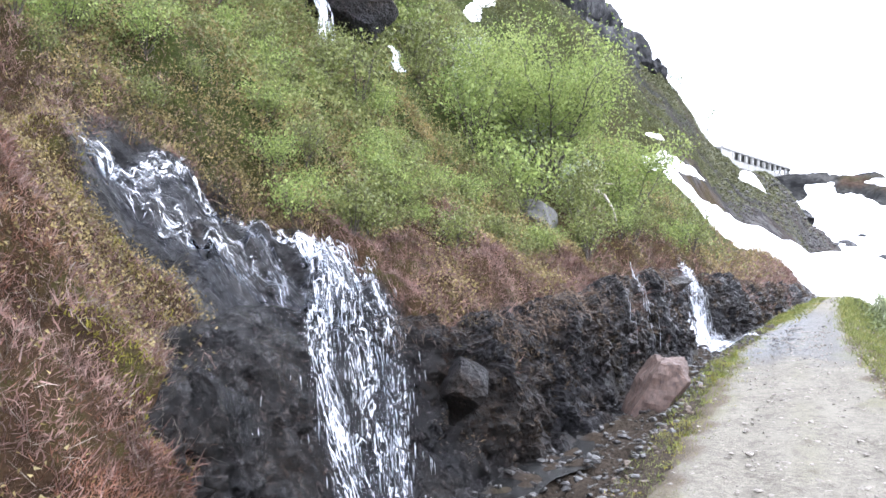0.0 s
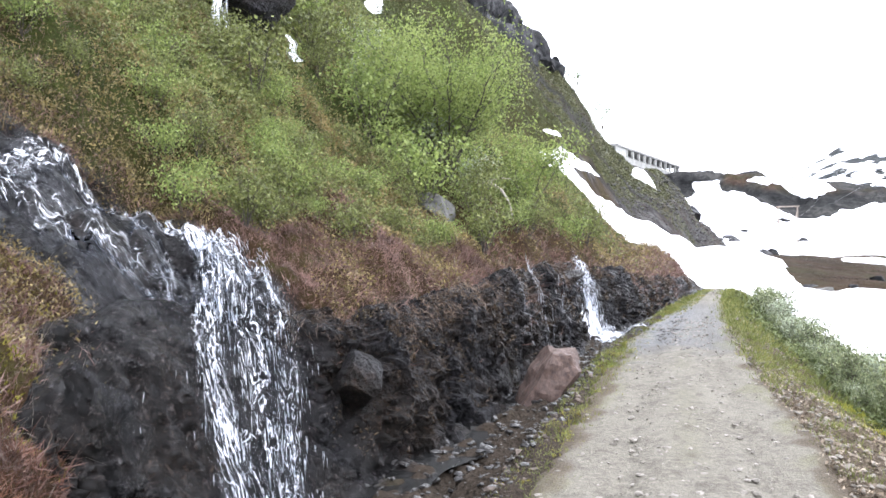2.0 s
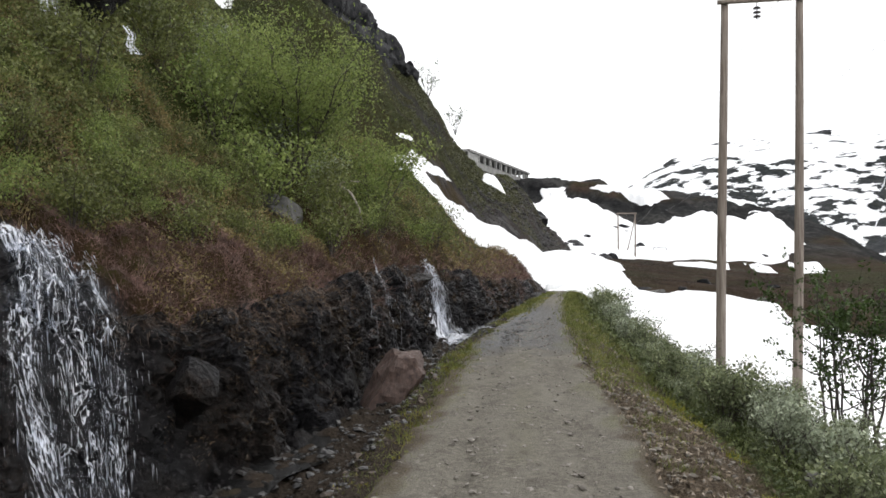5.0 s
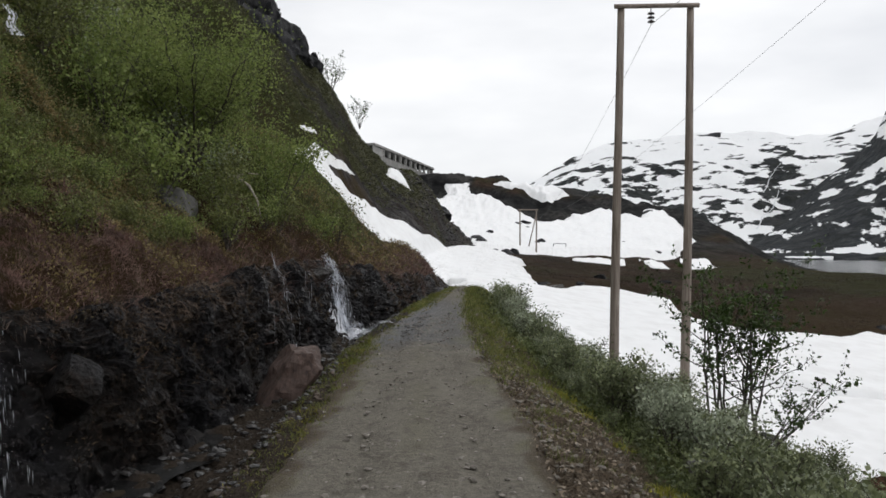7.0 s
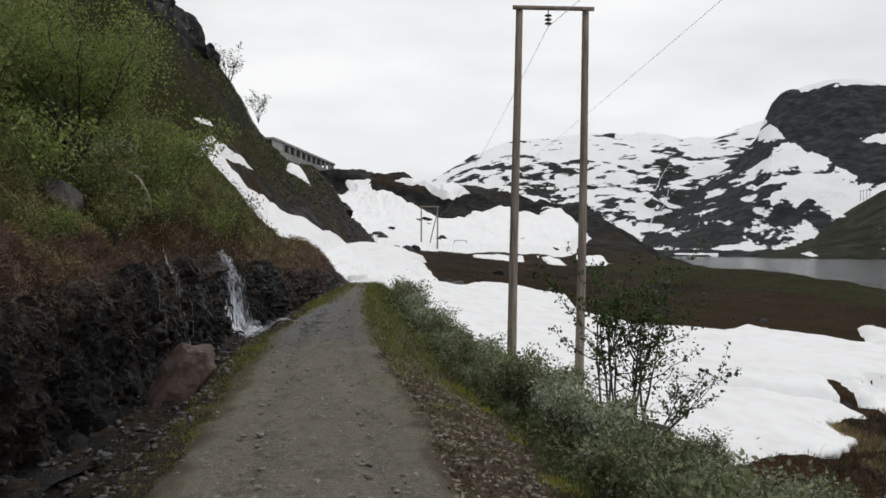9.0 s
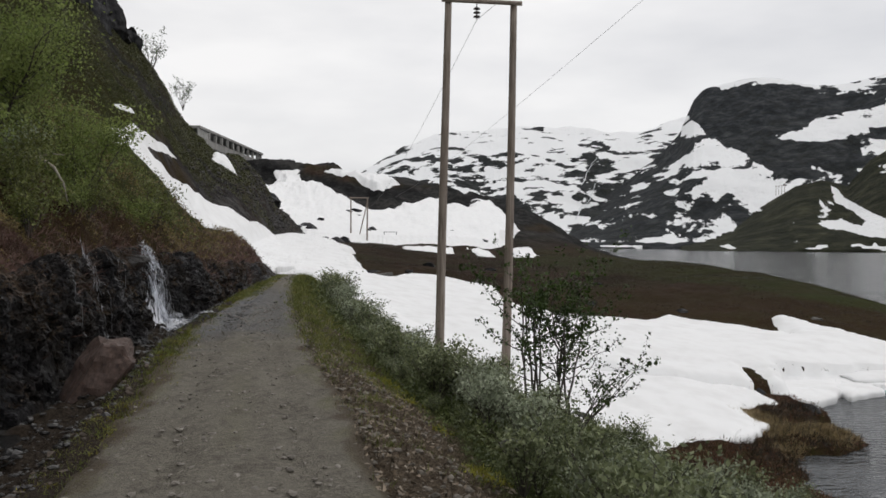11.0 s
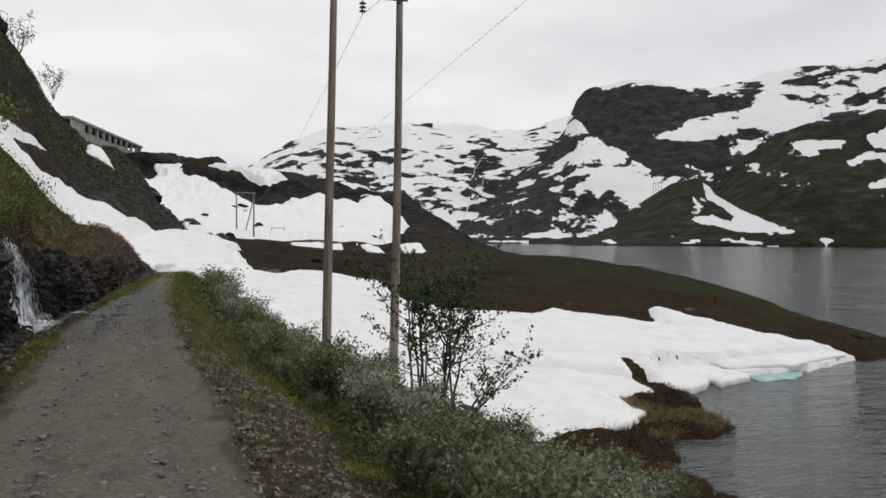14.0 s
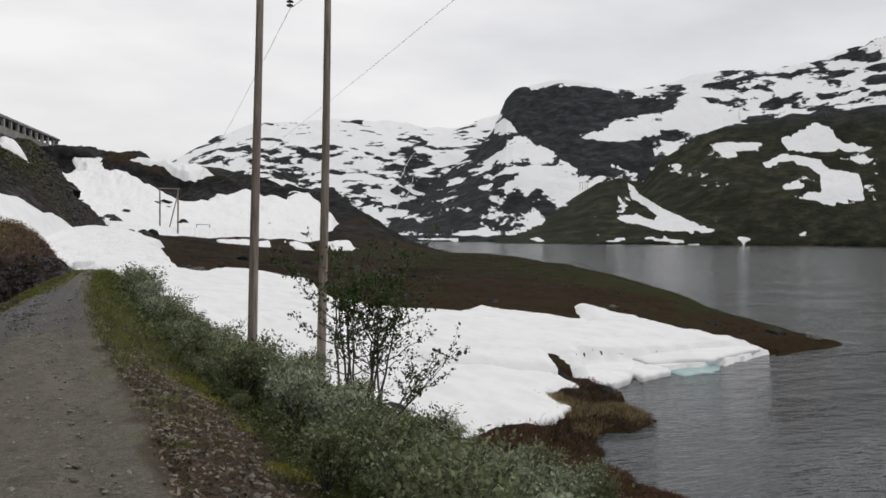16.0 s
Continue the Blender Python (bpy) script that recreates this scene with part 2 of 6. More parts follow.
# ---- materials ----
class Nodes:
    """A node material in the making."""

    def __init__(self, name):
        self.mat = bpy.data.materials.new(name)
        self.mat.use_nodes = True
        self.tree = self.mat.node_tree
        self.bsdf = self.tree.nodes["Principled BSDF"]
        self.coord = self.tree.nodes.new("ShaderNodeTexCoord")

    def link(self, a, b):
        self.tree.links.new(a, b)

    def put(self, socket, value):
        if hasattr(value, "links"):
            self.link(value, self.bsdf.inputs[socket])
        else:
            self.bsdf.inputs[socket].default_value = (*value, 1) if isinstance(value, tuple) and len(value) == 3 else value

    def noise(self, scale, detail=4, rough=0.55, stretch=(1, 1, 1), distort=0.0):
        m = self.tree.nodes.new("ShaderNodeMapping")
        m.inputs["Scale"].default_value = stretch
        n = self.tree.nodes.new("ShaderNodeTexNoise")
        n.inputs["Scale"].default_value, n.inputs["Detail"].default_value = scale, detail
        n.inputs["Roughness"].default_value, n.inputs["Distortion"].default_value = rough, distort
        self.link(self.coord.outputs["Object"], m.inputs["Vector"])
        self.link(m.outputs[0], n.inputs["Vector"])
        return n.outputs["Fac"]

    def cells(self, scale, feature="F1", out="Distance"):
        n = self.tree.nodes.new("ShaderNodeTexVoronoi")
        n.feature = feature
        n.inputs["Scale"].default_value = scale
        self.link(self.coord.outputs["Object"], n.inputs["Vector"])
        return n.outputs[out]

    def attr(self, name):
        n = self.tree.nodes.new("ShaderNodeAttribute")
        n.attribute_name = name
        return n.outputs["Fac"]

    def island(self):
        return self.tree.nodes.new("ShaderNodeNewGeometry").outputs["Random Per Island"]

    def object_random(self):
        return self.tree.nodes.new("ShaderNodeObjectInfo").outputs["Random"]

    def ramp(self, fac, *stops):
        n = self.tree.nodes.new("ShaderNodeValToRGB")
        e = n.color_ramp.elements
        while len(e) < len(stops):
            e.new(0.5)
        for k, (p, c) in zip(e, stops):
            k.position = p
            k.color = (c, c, c, 1) if isinstance(c, (int, float)) else (*c, 1)
        self.link(fac, n.inputs[0])
        return n.outputs[0]

    def mix(self, fac, a, b, kind="MIX"):
        n = self.tree.nodes.new("ShaderNodeMixRGB")
        n.blend_type = kind
        for i, v in enumerate((fac, a, b)):
            if hasattr(v, "links"):
                self.link(v, n.inputs[i])
            else:
                n.inputs[i].default_value = v if i == 0 else (*v, 1)
        return n.outputs[0]

    def math(self, op, a, b=0.0, clamp=False):
        n = self.tree.nodes.new("ShaderNodeMath")
        n.operation, n.use_clamp = op, clamp
        for i, v in enumerate((a, b)):
            if hasattr(v, "links"):
                self.link(v, n.inputs[i])
            else:
                n.inputs[i].default_value = v
        return n.outputs[0]

    def bump(self, heightmap, strength, distance):
        n = self.tree.nodes.new("ShaderNodeBump")
        n.inputs["Strength"].default_value, n.inputs["Distance"].default_value = strength, distance
        self.link(heightmap, n.inputs["Height"])
        self.put("Normal", n.outputs[0])


def wet_rock_colour(m):
    big, fine = m.noise(0.9, 5), m.noise(17, 8, 0.72)
    tone = m.ramp(fine, (0.36, (0.0022, 0.0021, 0.0025)), (0.54, (0.0085, 0.008, 0.0095)), (0.68, (0.054, 0.052, 0.06)))
    brown = m.ramp(fine, (0.36, (0.003, 0.002, 0.0013)), (0.54, (0.011, 0.007, 0.0044)), (0.7, (0.052, 0.033, 0.021)))
    return m.mix(m.ramp(big, (0.44, 0.05), (0.6, 0.85)), tone, brown)


def ground_material():
    m = Nodes("heath_soil_and_rock")
    fine, mid, big = m.noise(26, 5, 0.7), m.noise(3.3, 5, 0.6), m.noise(0.5, 4)
    heath = m.ramp(mid, (0.3, (0.022, 0.013, 0.008)), (0.5, (0.045, 0.027, 0.015)), (0.7, (0.045, 0.042, 0.013)))
    green = m.ramp(mid, (0.3, (0.02, 0.03, 0.008)), (0.7, (0.05, 0.065, 0.016)))
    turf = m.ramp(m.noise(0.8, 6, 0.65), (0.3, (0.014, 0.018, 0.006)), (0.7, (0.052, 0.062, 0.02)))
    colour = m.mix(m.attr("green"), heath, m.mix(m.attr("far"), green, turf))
    colour = m.mix(m.ramp(fine, (0.35, 0.55), (0.6, 0.0)), colour, (0.025, 0.018, 0.012))
    scree = m.ramp(m.cells(1.1, "F1", "Color"), (0.2, (0.022, 0.021, 0.022)), (0.8, (0.085, 0.08, 0.078)))
    moor = m.ramp(m.math("ADD", m.math("MULTIPLY", m.noise(0.15, 7, 0.7), 0.6), m.math("MULTIPLY", m.noise(1.3, 6, 0.7), 0.4)), (0.36, (0.006, 0.0042, 0.0035)), (0.47, (0.026, 0.016, 0.012)), (0.56, (0.055, 0.036, 0.027)), (0.68, (0.10, 0.075, 0.055)))
    moor = m.mix(m.ramp(m.noise(0.11, 5, 0.6), (0.44, 0.0), (0.6, 0.75)), moor, m.ramp(m.noise(1.1, 6, 0.7), (0.35, (0.008, 0.0085, 0.0045)), (0.62, (0.05, 0.05, 0.024))))
    colour = m.mix(m.math("MULTIPLY", m.attr("far"), m.ramp(m.attr("green"), (0.0, 0.9), (1.0, 0.2))), colour, moor)
    colour = m.mix(m.attr("scree"), colour, scree)
    crag = m.ramp(m.math("ADD", m.math("MULTIPLY", m.noise(0.35, 7, 0.7, (1, 1, 0.35)), 0.6), m.math("MULTIPLY", m.noise(0.06, 4), 0.4)), (0.36, (0.006, 0.006, 0.0065)), (0.5, (0.022, 0.022, 0.022)), (0.64, (0.062, 0.06, 0.056)))
    colour = m.mix(m.attr("rock"), colour, m.mix(m.attr("far"), wet_rock_colour(m), crag))
    mud = m.ramp(fine, (0.3, (0.01, 0.008, 0.0065)), (0.7, (0.075, 0.06, 0.047)))
    colour = m.mix(m.attr("soil"), colour, mud)
    earth = m.ramp(fine, (0.3, (0.026, 0.02, 0.014)), (0.5, (0.08, 0.062, 0.045)), (0.7, (0.18, 0.148, 0.11)))
    colour = m.mix(m.attr("verge"), colour, earth)
    m.put("Base Color", colour)
    m.put("Roughness", m.ramp(m.attr("wet"), (0.0, 0.95), (1.0, 0.32)))
    m.put("Specular IOR Level", m.ramp(m.attr("wet"), (0.0, 0.04), (1.0, 0.3)))
    chips = m.math("MULTIPLY", m.attr("wet"), m.math("ADD", m.math("MULTIPLY", m.cells(7), 3.0), m.math("MULTIPLY", m.noise(9, 8, 0.75), 2.5)))
    hummocks = m.math("MULTIPLY", m.attr("far"), m.math("MULTIPLY", m.noise(0.9, 7, 0.7), 9.0))
    m.bump(m.math("ADD", m.math("ADD", m.math("ADD", m.math("MULTIPLY", mid, 1.5), fine), chips), hummocks), 0.9, 0.07)
    return m.mat


def road_material():
    m = Nodes("gravel_road")
    grit, mid, patch_n, pale = m.noise(70, 5, 0.75), m.noise(16, 5, 0.7), m.noise(1.5, 6, 0.65, (1, 0.45, 1)), m.noise(5, 5, 0.65, (1, 0.6, 1))
    mixed = m.math("ADD", m.math("MULTIPLY", grit, 0.55), m.math("MULTIPLY", mid, 0.45))
    colour = m.ramp(mixed, (0.34, (0.046, 0.043, 0.037)), (0.5, (0.13, 0.118, 0.096)), (0.62, (0.226, 0.209, 0.178)), (0.75, (0.40, 0.39, 0.36)))
    colour = m.mix(m.ramp(patch_n, (0.40, 0.0), (0.62, 0.6)), colour, (0.182, 0.168, 0.14))
    colour = m.mix(m.ramp(pale, (0.52, 0.0), (0.68, 0.65)), colour, m.ramp(grit, (0.3, (0.036, 0.032, 0.026)), (0.7, (0.115, 0.105, 0.086))))
    colour = m.mix(m.attr("wet"), colour, m.ramp(grit, (0.3, (0.016, 0.016, 0.017)), (0.75, (0.11, 0.107, 0.105))))
    colour = m.mix(m.math("MULTIPLY", m.attr("moss"), m.ramp(mid, (0.4, 0.2), (0.6, 1.0))), colour, m.ramp(grit, (0.3, (0.055, 0.055, 0.02)), (0.7, (0.15, 0.15, 0.055))))
    ragged = m.math("MULTIPLY", m.attr("edge"), m.ramp(m.math("ADD", mid, m.math("MULTIPLY", m.attr("edge"), 0.35)), (0.5, 0.0), (0.66, 1.0)))
    colour = m.mix(ragged, colour, m.ramp(grit, (0.3, (0.026, 0.021, 0.015)), (0.7, (0.12, 0.096, 0.07))))
    m.put("Base Color", colour)
    m.put("Roughness", m.ramp(m.attr("wet"), (0.0, 0.95), (1.0, 0.5)))
    m.put("Specular IOR Level", 0.15)
    m.bump(m.math("ADD", mixed, m.math("MULTIPLY", m.cells(38), 0.6)), 0.8, 0.025)
    return m.mat


def snow_material():
    m = Nodes("old_snow")
    dirt, cups = m.noise(0.8, 6, 0.6), m.noise(2.2, 4, 0.5)
    m.put("Base Color", m.ramp(dirt, (0.3, (0.80, 0.80, 0.80)), (0.55, (0.88, 0.885, 0.89))))
    m.put("Roughness", 0.7)
    m.bump(cups, 0.08, 0.06)
    return m.mat


def water_material():
    m = Nodes("lake_water")
    m.put("Base Color", (0.034, 0.039, 0.043))
    m.put("Roughness", 0.1)
    m.put("IOR", 1.33)
    waves = m.math("ADD", m.noise(0.45, 4, 0.55, (0.8, 2.2, 1)), m.math("MULTIPLY", m.noise(2.2, 3, 0.5, (0.8, 2.2, 1)), 0.35))
    waves = m.math("MULTIPLY", waves, m.ramp(m.noise(0.045, 3, 0.5, (1, 2.0, 1)), (0.4, 0.35), (0.6, 1.0)))
    m.bump(waves, 1.0, 0.5)
    return m.mat


def mountain_material():
    m = Nodes("snow_patched_mountain")
    lie = m.tree.nodes.new("ShaderNodeCombineXYZ")
    m.link(m.attr("across"), lie.inputs[0])
    m.link(m.attr("rise"), lie.inputs[1])

    def drift(scale, detail, rough, stretch):
        t = m.tree.nodes.new("ShaderNodeMapping")
        t.inputs["Scale"].default_value = stretch
        n = m.tree.nodes.new("ShaderNodeTexNoise")
        n.inputs["Scale"].default_value, n.inputs["Detail"].default_value, n.inputs["Roughness"].default_value = scale, detail, rough
        n.inputs["Distortion"].default_value = 0.25
        m.link(lie.outputs[0], t.inputs["Vector"])
        m.link(t.outputs[0], n.inputs["Vector"])
        return n.outputs["Fac"]

    wide = m.math("ADD", m.math("MULTIPLY", drift(0.021, 9, 0.6, (0.95, 1.7, 1)), 0.8), m.math("MULTIPLY", drift(0.008, 3, 0.5, (1, 1.4, 1)), 0.2))
    rock = m.ramp(m.noise(0.05, 9, 0.7), (0.32, (0.009, 0.01, 0.013)), (0.5, (0.022, 0.0255, 0.032)), (0.68, (0.072, 0.077, 0.085)))
    moss = m.ramp(m.noise(0.045, 9, 0.72), (0.32, (0.006, 0.007, 0.004)), (0.5, (0.02, 0.022, 0.012)), (0.68, (0.058, 0.058, 0.034)))
    ground = m.mix(m.attr("moss"), rock, moss)
    cover = m.ramp(m.math("ADD", wide, m.attr("cover")), (0.5, 0.0), (0.515, 1.0))
    m.put("Base Color", m.mix(cover, ground, (0.86, 0.87, 0.88)))
    m.put("Roughness", 0.9)
    m.put("Specular IOR Level", 0.1)
    m.bump(m.noise(0.07, 8, 0.65), 0.8, 8.0)
    return m.mat


def grey_wood():
    m = Nodes("weathered_pole_wood")
    grain = m.noise(18, 6, 0.65, (1, 1, 0.05))
    m.put("Base Color", m.ramp(grain, (0.3, (0.11, 0.085, 0.068)), (0.5, (0.25, 0.205, 0.17)), (0.75, (0.40, 0.35, 0.31))))
    m.put("Roughness", 0.85)
    m.bump(grain, 0.6, 0.01)
    return m.mat


def plain(name, colour, rough=0.6, metal=0.0, spread=0.35, scale=8):
    m = Nodes(name)
    lo, hi = tuple(c * (1 - spread) for c in colour), tuple(min(1, c * (1 + spread)) for c in colour)
    m.put("Base Color", m.ramp(m.noise(scale, 5, 0.6), (0.3, lo), (0.7, hi)))
    m.put("Roughness", rough)
    m.put("Metallic", metal)
    return m.mat


def leafy(name, *colours, rough=0.55, through=0.25):
    """Leaves, blades or twigs that differ one by one."""
    m = Nodes(name)
    stops = [(i / max(1, len(colours) - 1), c) for i, c in enumerate(colours)]
    tone = m.mix(0.55, m.ramp(m.island(), *stops), m.ramp(m.noise(1.1, 5), *[(0.36 + p * 0.28, c) for p, c in stops]))
    tone = m.mix(1.0, tone, m.ramp(m.noise(4.2, 4, 0.6), (0.36, 0.48), (0.52, 0.98), (0.66, 1.32)), "MULTIPLY")
    m.put("Base Color", tone)
    m.put("Roughness", rough)
    m.put("Specular IOR Level", 0.3)
    if through:
        t = m.tree.nodes.new("ShaderNodeBsdfTranslucent")
        s = m.tree.nodes.new("ShaderNodeMixShader")
        s.inputs[0].default_value = through
        m.link(tone, t.inputs["Color"])
        m.link(m.bsdf.outputs[0], s.inputs[1])
        m.link(t.outputs[0], s.inputs[2])
        m.link(s.outputs[0], m.tree.nodes["Material Output"].inputs["Surface"])
    return m.mat


def stone_material(name, dark, light, rough=0.75):
    m = Nodes(name)
    fine = m.noise(14, 6, 0.65)
    tone = m.ramp(fine, (0.3, dark), (0.7, light))
    m.put("Base Color", m.mix(m.ramp(m.island(), (0, 0.0), (1, 0.6)), tone, tuple(c * 0.45 for c in dark)))
    m.put("Roughness", rough)
    m.bump(fine, 0.5, 0.02)
    return m.mat


def falling_water():
    m = Nodes("falling_water")
    uv = m.tree.nodes.new("ShaderNodeUVMap")
    uv.uv_map = "flow"

    def flow(scale, detail, distort):
        n = m.tree.nodes.new("ShaderNodeTexNoise")
        n.inputs["Scale"].default_value, n.inputs["Detail"].default_value = scale, detail
        n.inputs["Roughness"].default_value, n.inputs["Distortion"].default_value = 0.6, distort
        m.link(uv.outputs[0], n.inputs["Vector"])
        return n.outputs["Fac"]

    def lace(scale, distort, wide):
        """Threads that part and join."""
        gap = m.math("ABSOLUTE", m.math("SUBTRACT", flow(scale, 3, distort), 0.5))
        gap = m.math("SUBTRACT", gap, m.math("MULTIPLY", m.attr("foam"), 0.16))
        return m.ramp(gap, (0.0, 1.0), (wide, 0.0))

    clots = m.ramp(m.math("ADD", flow(0.45, 6, 0.8), m.attr("foam")), (0.60, 0.0), (0.76, 1.0))
    white = m.math("ADD", m.math("MULTIPLY", lace(0.42, 0.6, 0.03), 0.75), m.math("MULTIPLY", lace(1.0, 0.5, 0.026), 0.45), True)
    white = m.math("MULTIPLY", m.math("ADD", white, clots, True), m.ramp(flow(1.8, 4, 0.5), (0.3, 0.45), (0.6, 0.95)))
    white = m.ramp(white, (0.12, 0.0), (0.8, 0.92))
    m.put("Base Color", (0.70, 0.72, 0.77))
    m.put("Roughness", 0.3)
    clear = m.tree.nodes.new("ShaderNodeBsdfTransparent")
    clear.inputs[0].default_value = (0.93, 0.94, 0.96, 1)
    gloss = m.tree.nodes.new("ShaderNodeBsdfGlossy")
    gloss.inputs["Roughness"].default_value = 0.15
    film = m.tree.nodes.new("ShaderNodeMixShader")
    film.inputs[0].default_value = 0.004
    m.link(clear.outputs[0], film.inputs[1])
    m.link(gloss.outputs[0], film.inputs[2])
    both = m.tree.nodes.new("ShaderNodeMixShader")
    m.link(white, both.inputs[0])
    m.link(film.outputs[0], both.inputs[1])
    m.link(m.bsdf.outputs[0], both.inputs[2])
    m.link(both.outputs[0], m.tree.nodes["Material Output"].inputs["Surface"])
    return m.mat


GROUND, ROAD, SNOW, WATER, MOUNTAIN = ground_material(), road_material(), snow_material(), water_material(), mountain_material()
WOOD, FALL = grey_wood(), falling_water()
CERAMIC = plain("dark_glazed_ceramic", (0.03, 0.022, 0.02), 0.2)
WIRE = plain("dull_aluminium_wire", (0.22, 0.22, 0.23), 0.5, 0.8)
CONCRETE = plain("stained_concrete", (0.23, 0.225, 0.215), 0.9, 0, 0.4, 0.4)
PALE_CONCRETE = plain("weathered_pale_concrete", (0.31, 0.305, 0.29), 0.9, 0, 0.3, 0.5)
# darker concrete tone: the shade behind the gallery's columns, put into the colour
DARK_CONCRETE = plain("shade_dark_concrete", (0.09, 0.088, 0.085), 0.9, 0, 0.4, 0.4)
BARK = plain("dark_birch_bark", (0.06, 0.05, 0.042), 0.85, 0, 0.5, 20)
PALE_TWIG = plain("pale_dead_wood", (0.28, 0.25, 0.21), 0.85, 0, 0.4, 20)
ROCK = Nodes("dark_wet_rock")
ROCK.put("Base Color", wet_rock_colour(ROCK))
ROCK.put("Roughness", ROCK.mix(ROCK.attr("wet"), ROCK.ramp(ROCK.noise(2.5, 5), (0.35, 0.25), (0.65, 0.6)), (0.22, 0.22, 0.22)))
ROCK.put("Specular IOR Level", ROCK.ramp(ROCK.attr("wet"), (0.0, 0.16), (1.0, 0.32)))
ROCK.bump(ROCK.math("ADD", ROCK.noise(9, 10, 0.8), ROCK.math("ADD", ROCK.math("MULTIPLY", ROCK.cells(8), 0.5), ROCK.math("MULTIPLY", ROCK.cells(23), 0.5))), 1.0, 0.075)
ROCK = ROCK.mat
CLIFF = Nodes("streaked_cliff")
CLIFF.put("Base Color", CLIFF.mix(CLIFF.ramp(CLIFF.noise(0.5, 6, 0.6, (1, 1, 0.15)), (0.42, 0.0), (0.6, 1.0)),
                                  (0.014, 0.0145, 0.016), CLIFF.ramp(CLIFF.noise(1.2, 7, 0.65), (0.3, (0.024, 0.025, 0.027)), (0.7, (0.11, 0.108, 0.11)))))
CLIFF.put("Roughness", 0.8)
CLIFF.put("Specular IOR Level", 0.1)
CLIFF.bump(CLIFF.noise(0.7, 8, 0.65, (1, 1, 0.5)), 0.9, 0.6)
CLIFF = CLIFF.mat
RED_STONE = stone_material("reddish_brown_stone", (0.032, 0.018, 0.014), (0.19, 0.12, 0.095))
GREY_STONE = stone_material("lichened_grey_stone", (0.045, 0.043, 0.04), (0.17, 0.165, 0.15))
WET_STONE = stone_material("wet_dark_stone", (0.008, 0.0075, 0.0073), (0.075, 0.069, 0.066), 0.35)
SCREE_STONE = stone_material("grey_scree_stone", (0.02, 0.0185, 0.017), (0.08, 0.074, 0.068), 0.9)
BROWN_STONE = stone_material("brown_damp_stone", (0.03, 0.021, 0.015), (0.15, 0.112, 0.085))
VERGE_STONE = stone_material("mixed_verge_stone", (0.07, 0.06, 0.046), (0.30, 0.265, 0.22))
ROAD_STONE = stone_material("pale_road_stone", (0.12, 0.105, 0.085), (0.36, 0.33, 0.29))
LITTER = leafy("leaf_litter", (0.09, 0.065, 0.045), (0.22, 0.172, 0.122), (0.42, 0.36, 0.285), through=0)
HEATHER = leafy("brown_heather", (0.082, 0.043, 0.034), (0.158, 0.09, 0.072), (0.25, 0.165, 0.14), through=0)
RUST = leafy("rust_heath", (0.09, 0.034, 0.022), (0.165, 0.07, 0.045), (0.20, 0.13, 0.065), through=0)
OLIVE = leafy("olive_bilberry", (0.105, 0.08, 0.034), (0.195, 0.155, 0.06), (0.29, 0.22, 0.10))
FRESH = leafy("fresh_green_scrub", (0.08, 0.093, 0.03), (0.145, 0.165, 0.047), (0.22, 0.228, 0.08))
BIRCH_LEAF = leafy("young_birch_leaf", (0.14, 0.19, 0.05), (0.225, 0.285, 0.08), (0.33, 0.37, 0.13), through=0.4)
DARK_LEAF = leafy("dark_birch_leaf", (0.03, 0.05, 0.012), (0.05, 0.085, 0.02), (0.07, 0.11, 0.03))
WILLOW = leafy("grey_willow_leaf", (0.145, 0.17, 0.11), (0.30, 0.34, 0.23), (0.50, 0.54, 0.41), through=0.3)
WILLOW_GREEN = leafy("green_willow_leaf", (0.068, 0.084, 0.038), (0.175, 0.203, 0.10), (0.33, 0.36, 0.205), through=0.3)
BANK_GREEN = leafy("bank_undergrowth", (0.04, 0.055, 0.02), (0.10, 0.125, 0.045), (0.19, 0.21, 0.09))
RIDGE_GREEN = leafy("ridge_scrub_leaf", (0.042, 0.044, 0.02), (0.08, 0.087, 0.034), (0.128, 0.128, 0.058))
GRASS = leafy("verge_grass", (0.085, 0.105, 0.024), (0.15, 0.175, 0.042), (0.24, 0.225, 0.075))
STRAW = leafy("dry_grass", (0.20, 0.15, 0.075), (0.30, 0.23, 0.12), (0.36, 0.29, 0.17))
BRIGHT_MOSS = leafy("bright_yellow_moss", (0.15, 0.16, 0.02), (0.27, 0.26, 0.035), (0.36, 0.33, 0.06))
MOSS = leafy("yellow_moss", (0.11, 0.11, 0.014), (0.19, 0.175, 0.025), (0.24, 0.205, 0.04))
DEAD = leafy("dead_twigs", (0.10, 0.075, 0.055), (0.20, 0.165, 0.13), (0.30, 0.26, 0.215), through=0)
DARK_ROOT = leafy("dark_roots_and_moss", (0.012, 0.008, 0.005), (0.03, 0.021, 0.012), (0.05, 0.042, 0.018), through=0)
FACE_MOSS = leafy("wet_brown_moss", (0.014, 0.009, 0.005), (0.044, 0.028, 0.015), (0.10, 0.066, 0.034), through=0)
FACE_ROOT = leafy("hanging_root", (0.03, 0.019, 0.013), (0.075, 0.05, 0.035), (0.15, 0.105, 0.075), through=0)
DITCH = Nodes("ditch_water")
DITCH.put("Base Color", (0.006, 0.006, 0.006))
DITCH.put("Roughness", 0.12)
DITCH.put("IOR", 1.33)
DITCH.bump(DITCH.noise(14, 5, 0.6), 0.7, 0.03)
DITCH_WATER = DITCH.mat
ICE = plain("turquoise_ice", (0.30, 0.46, 0.46), 0.25, 0, 0.2, 1.5)

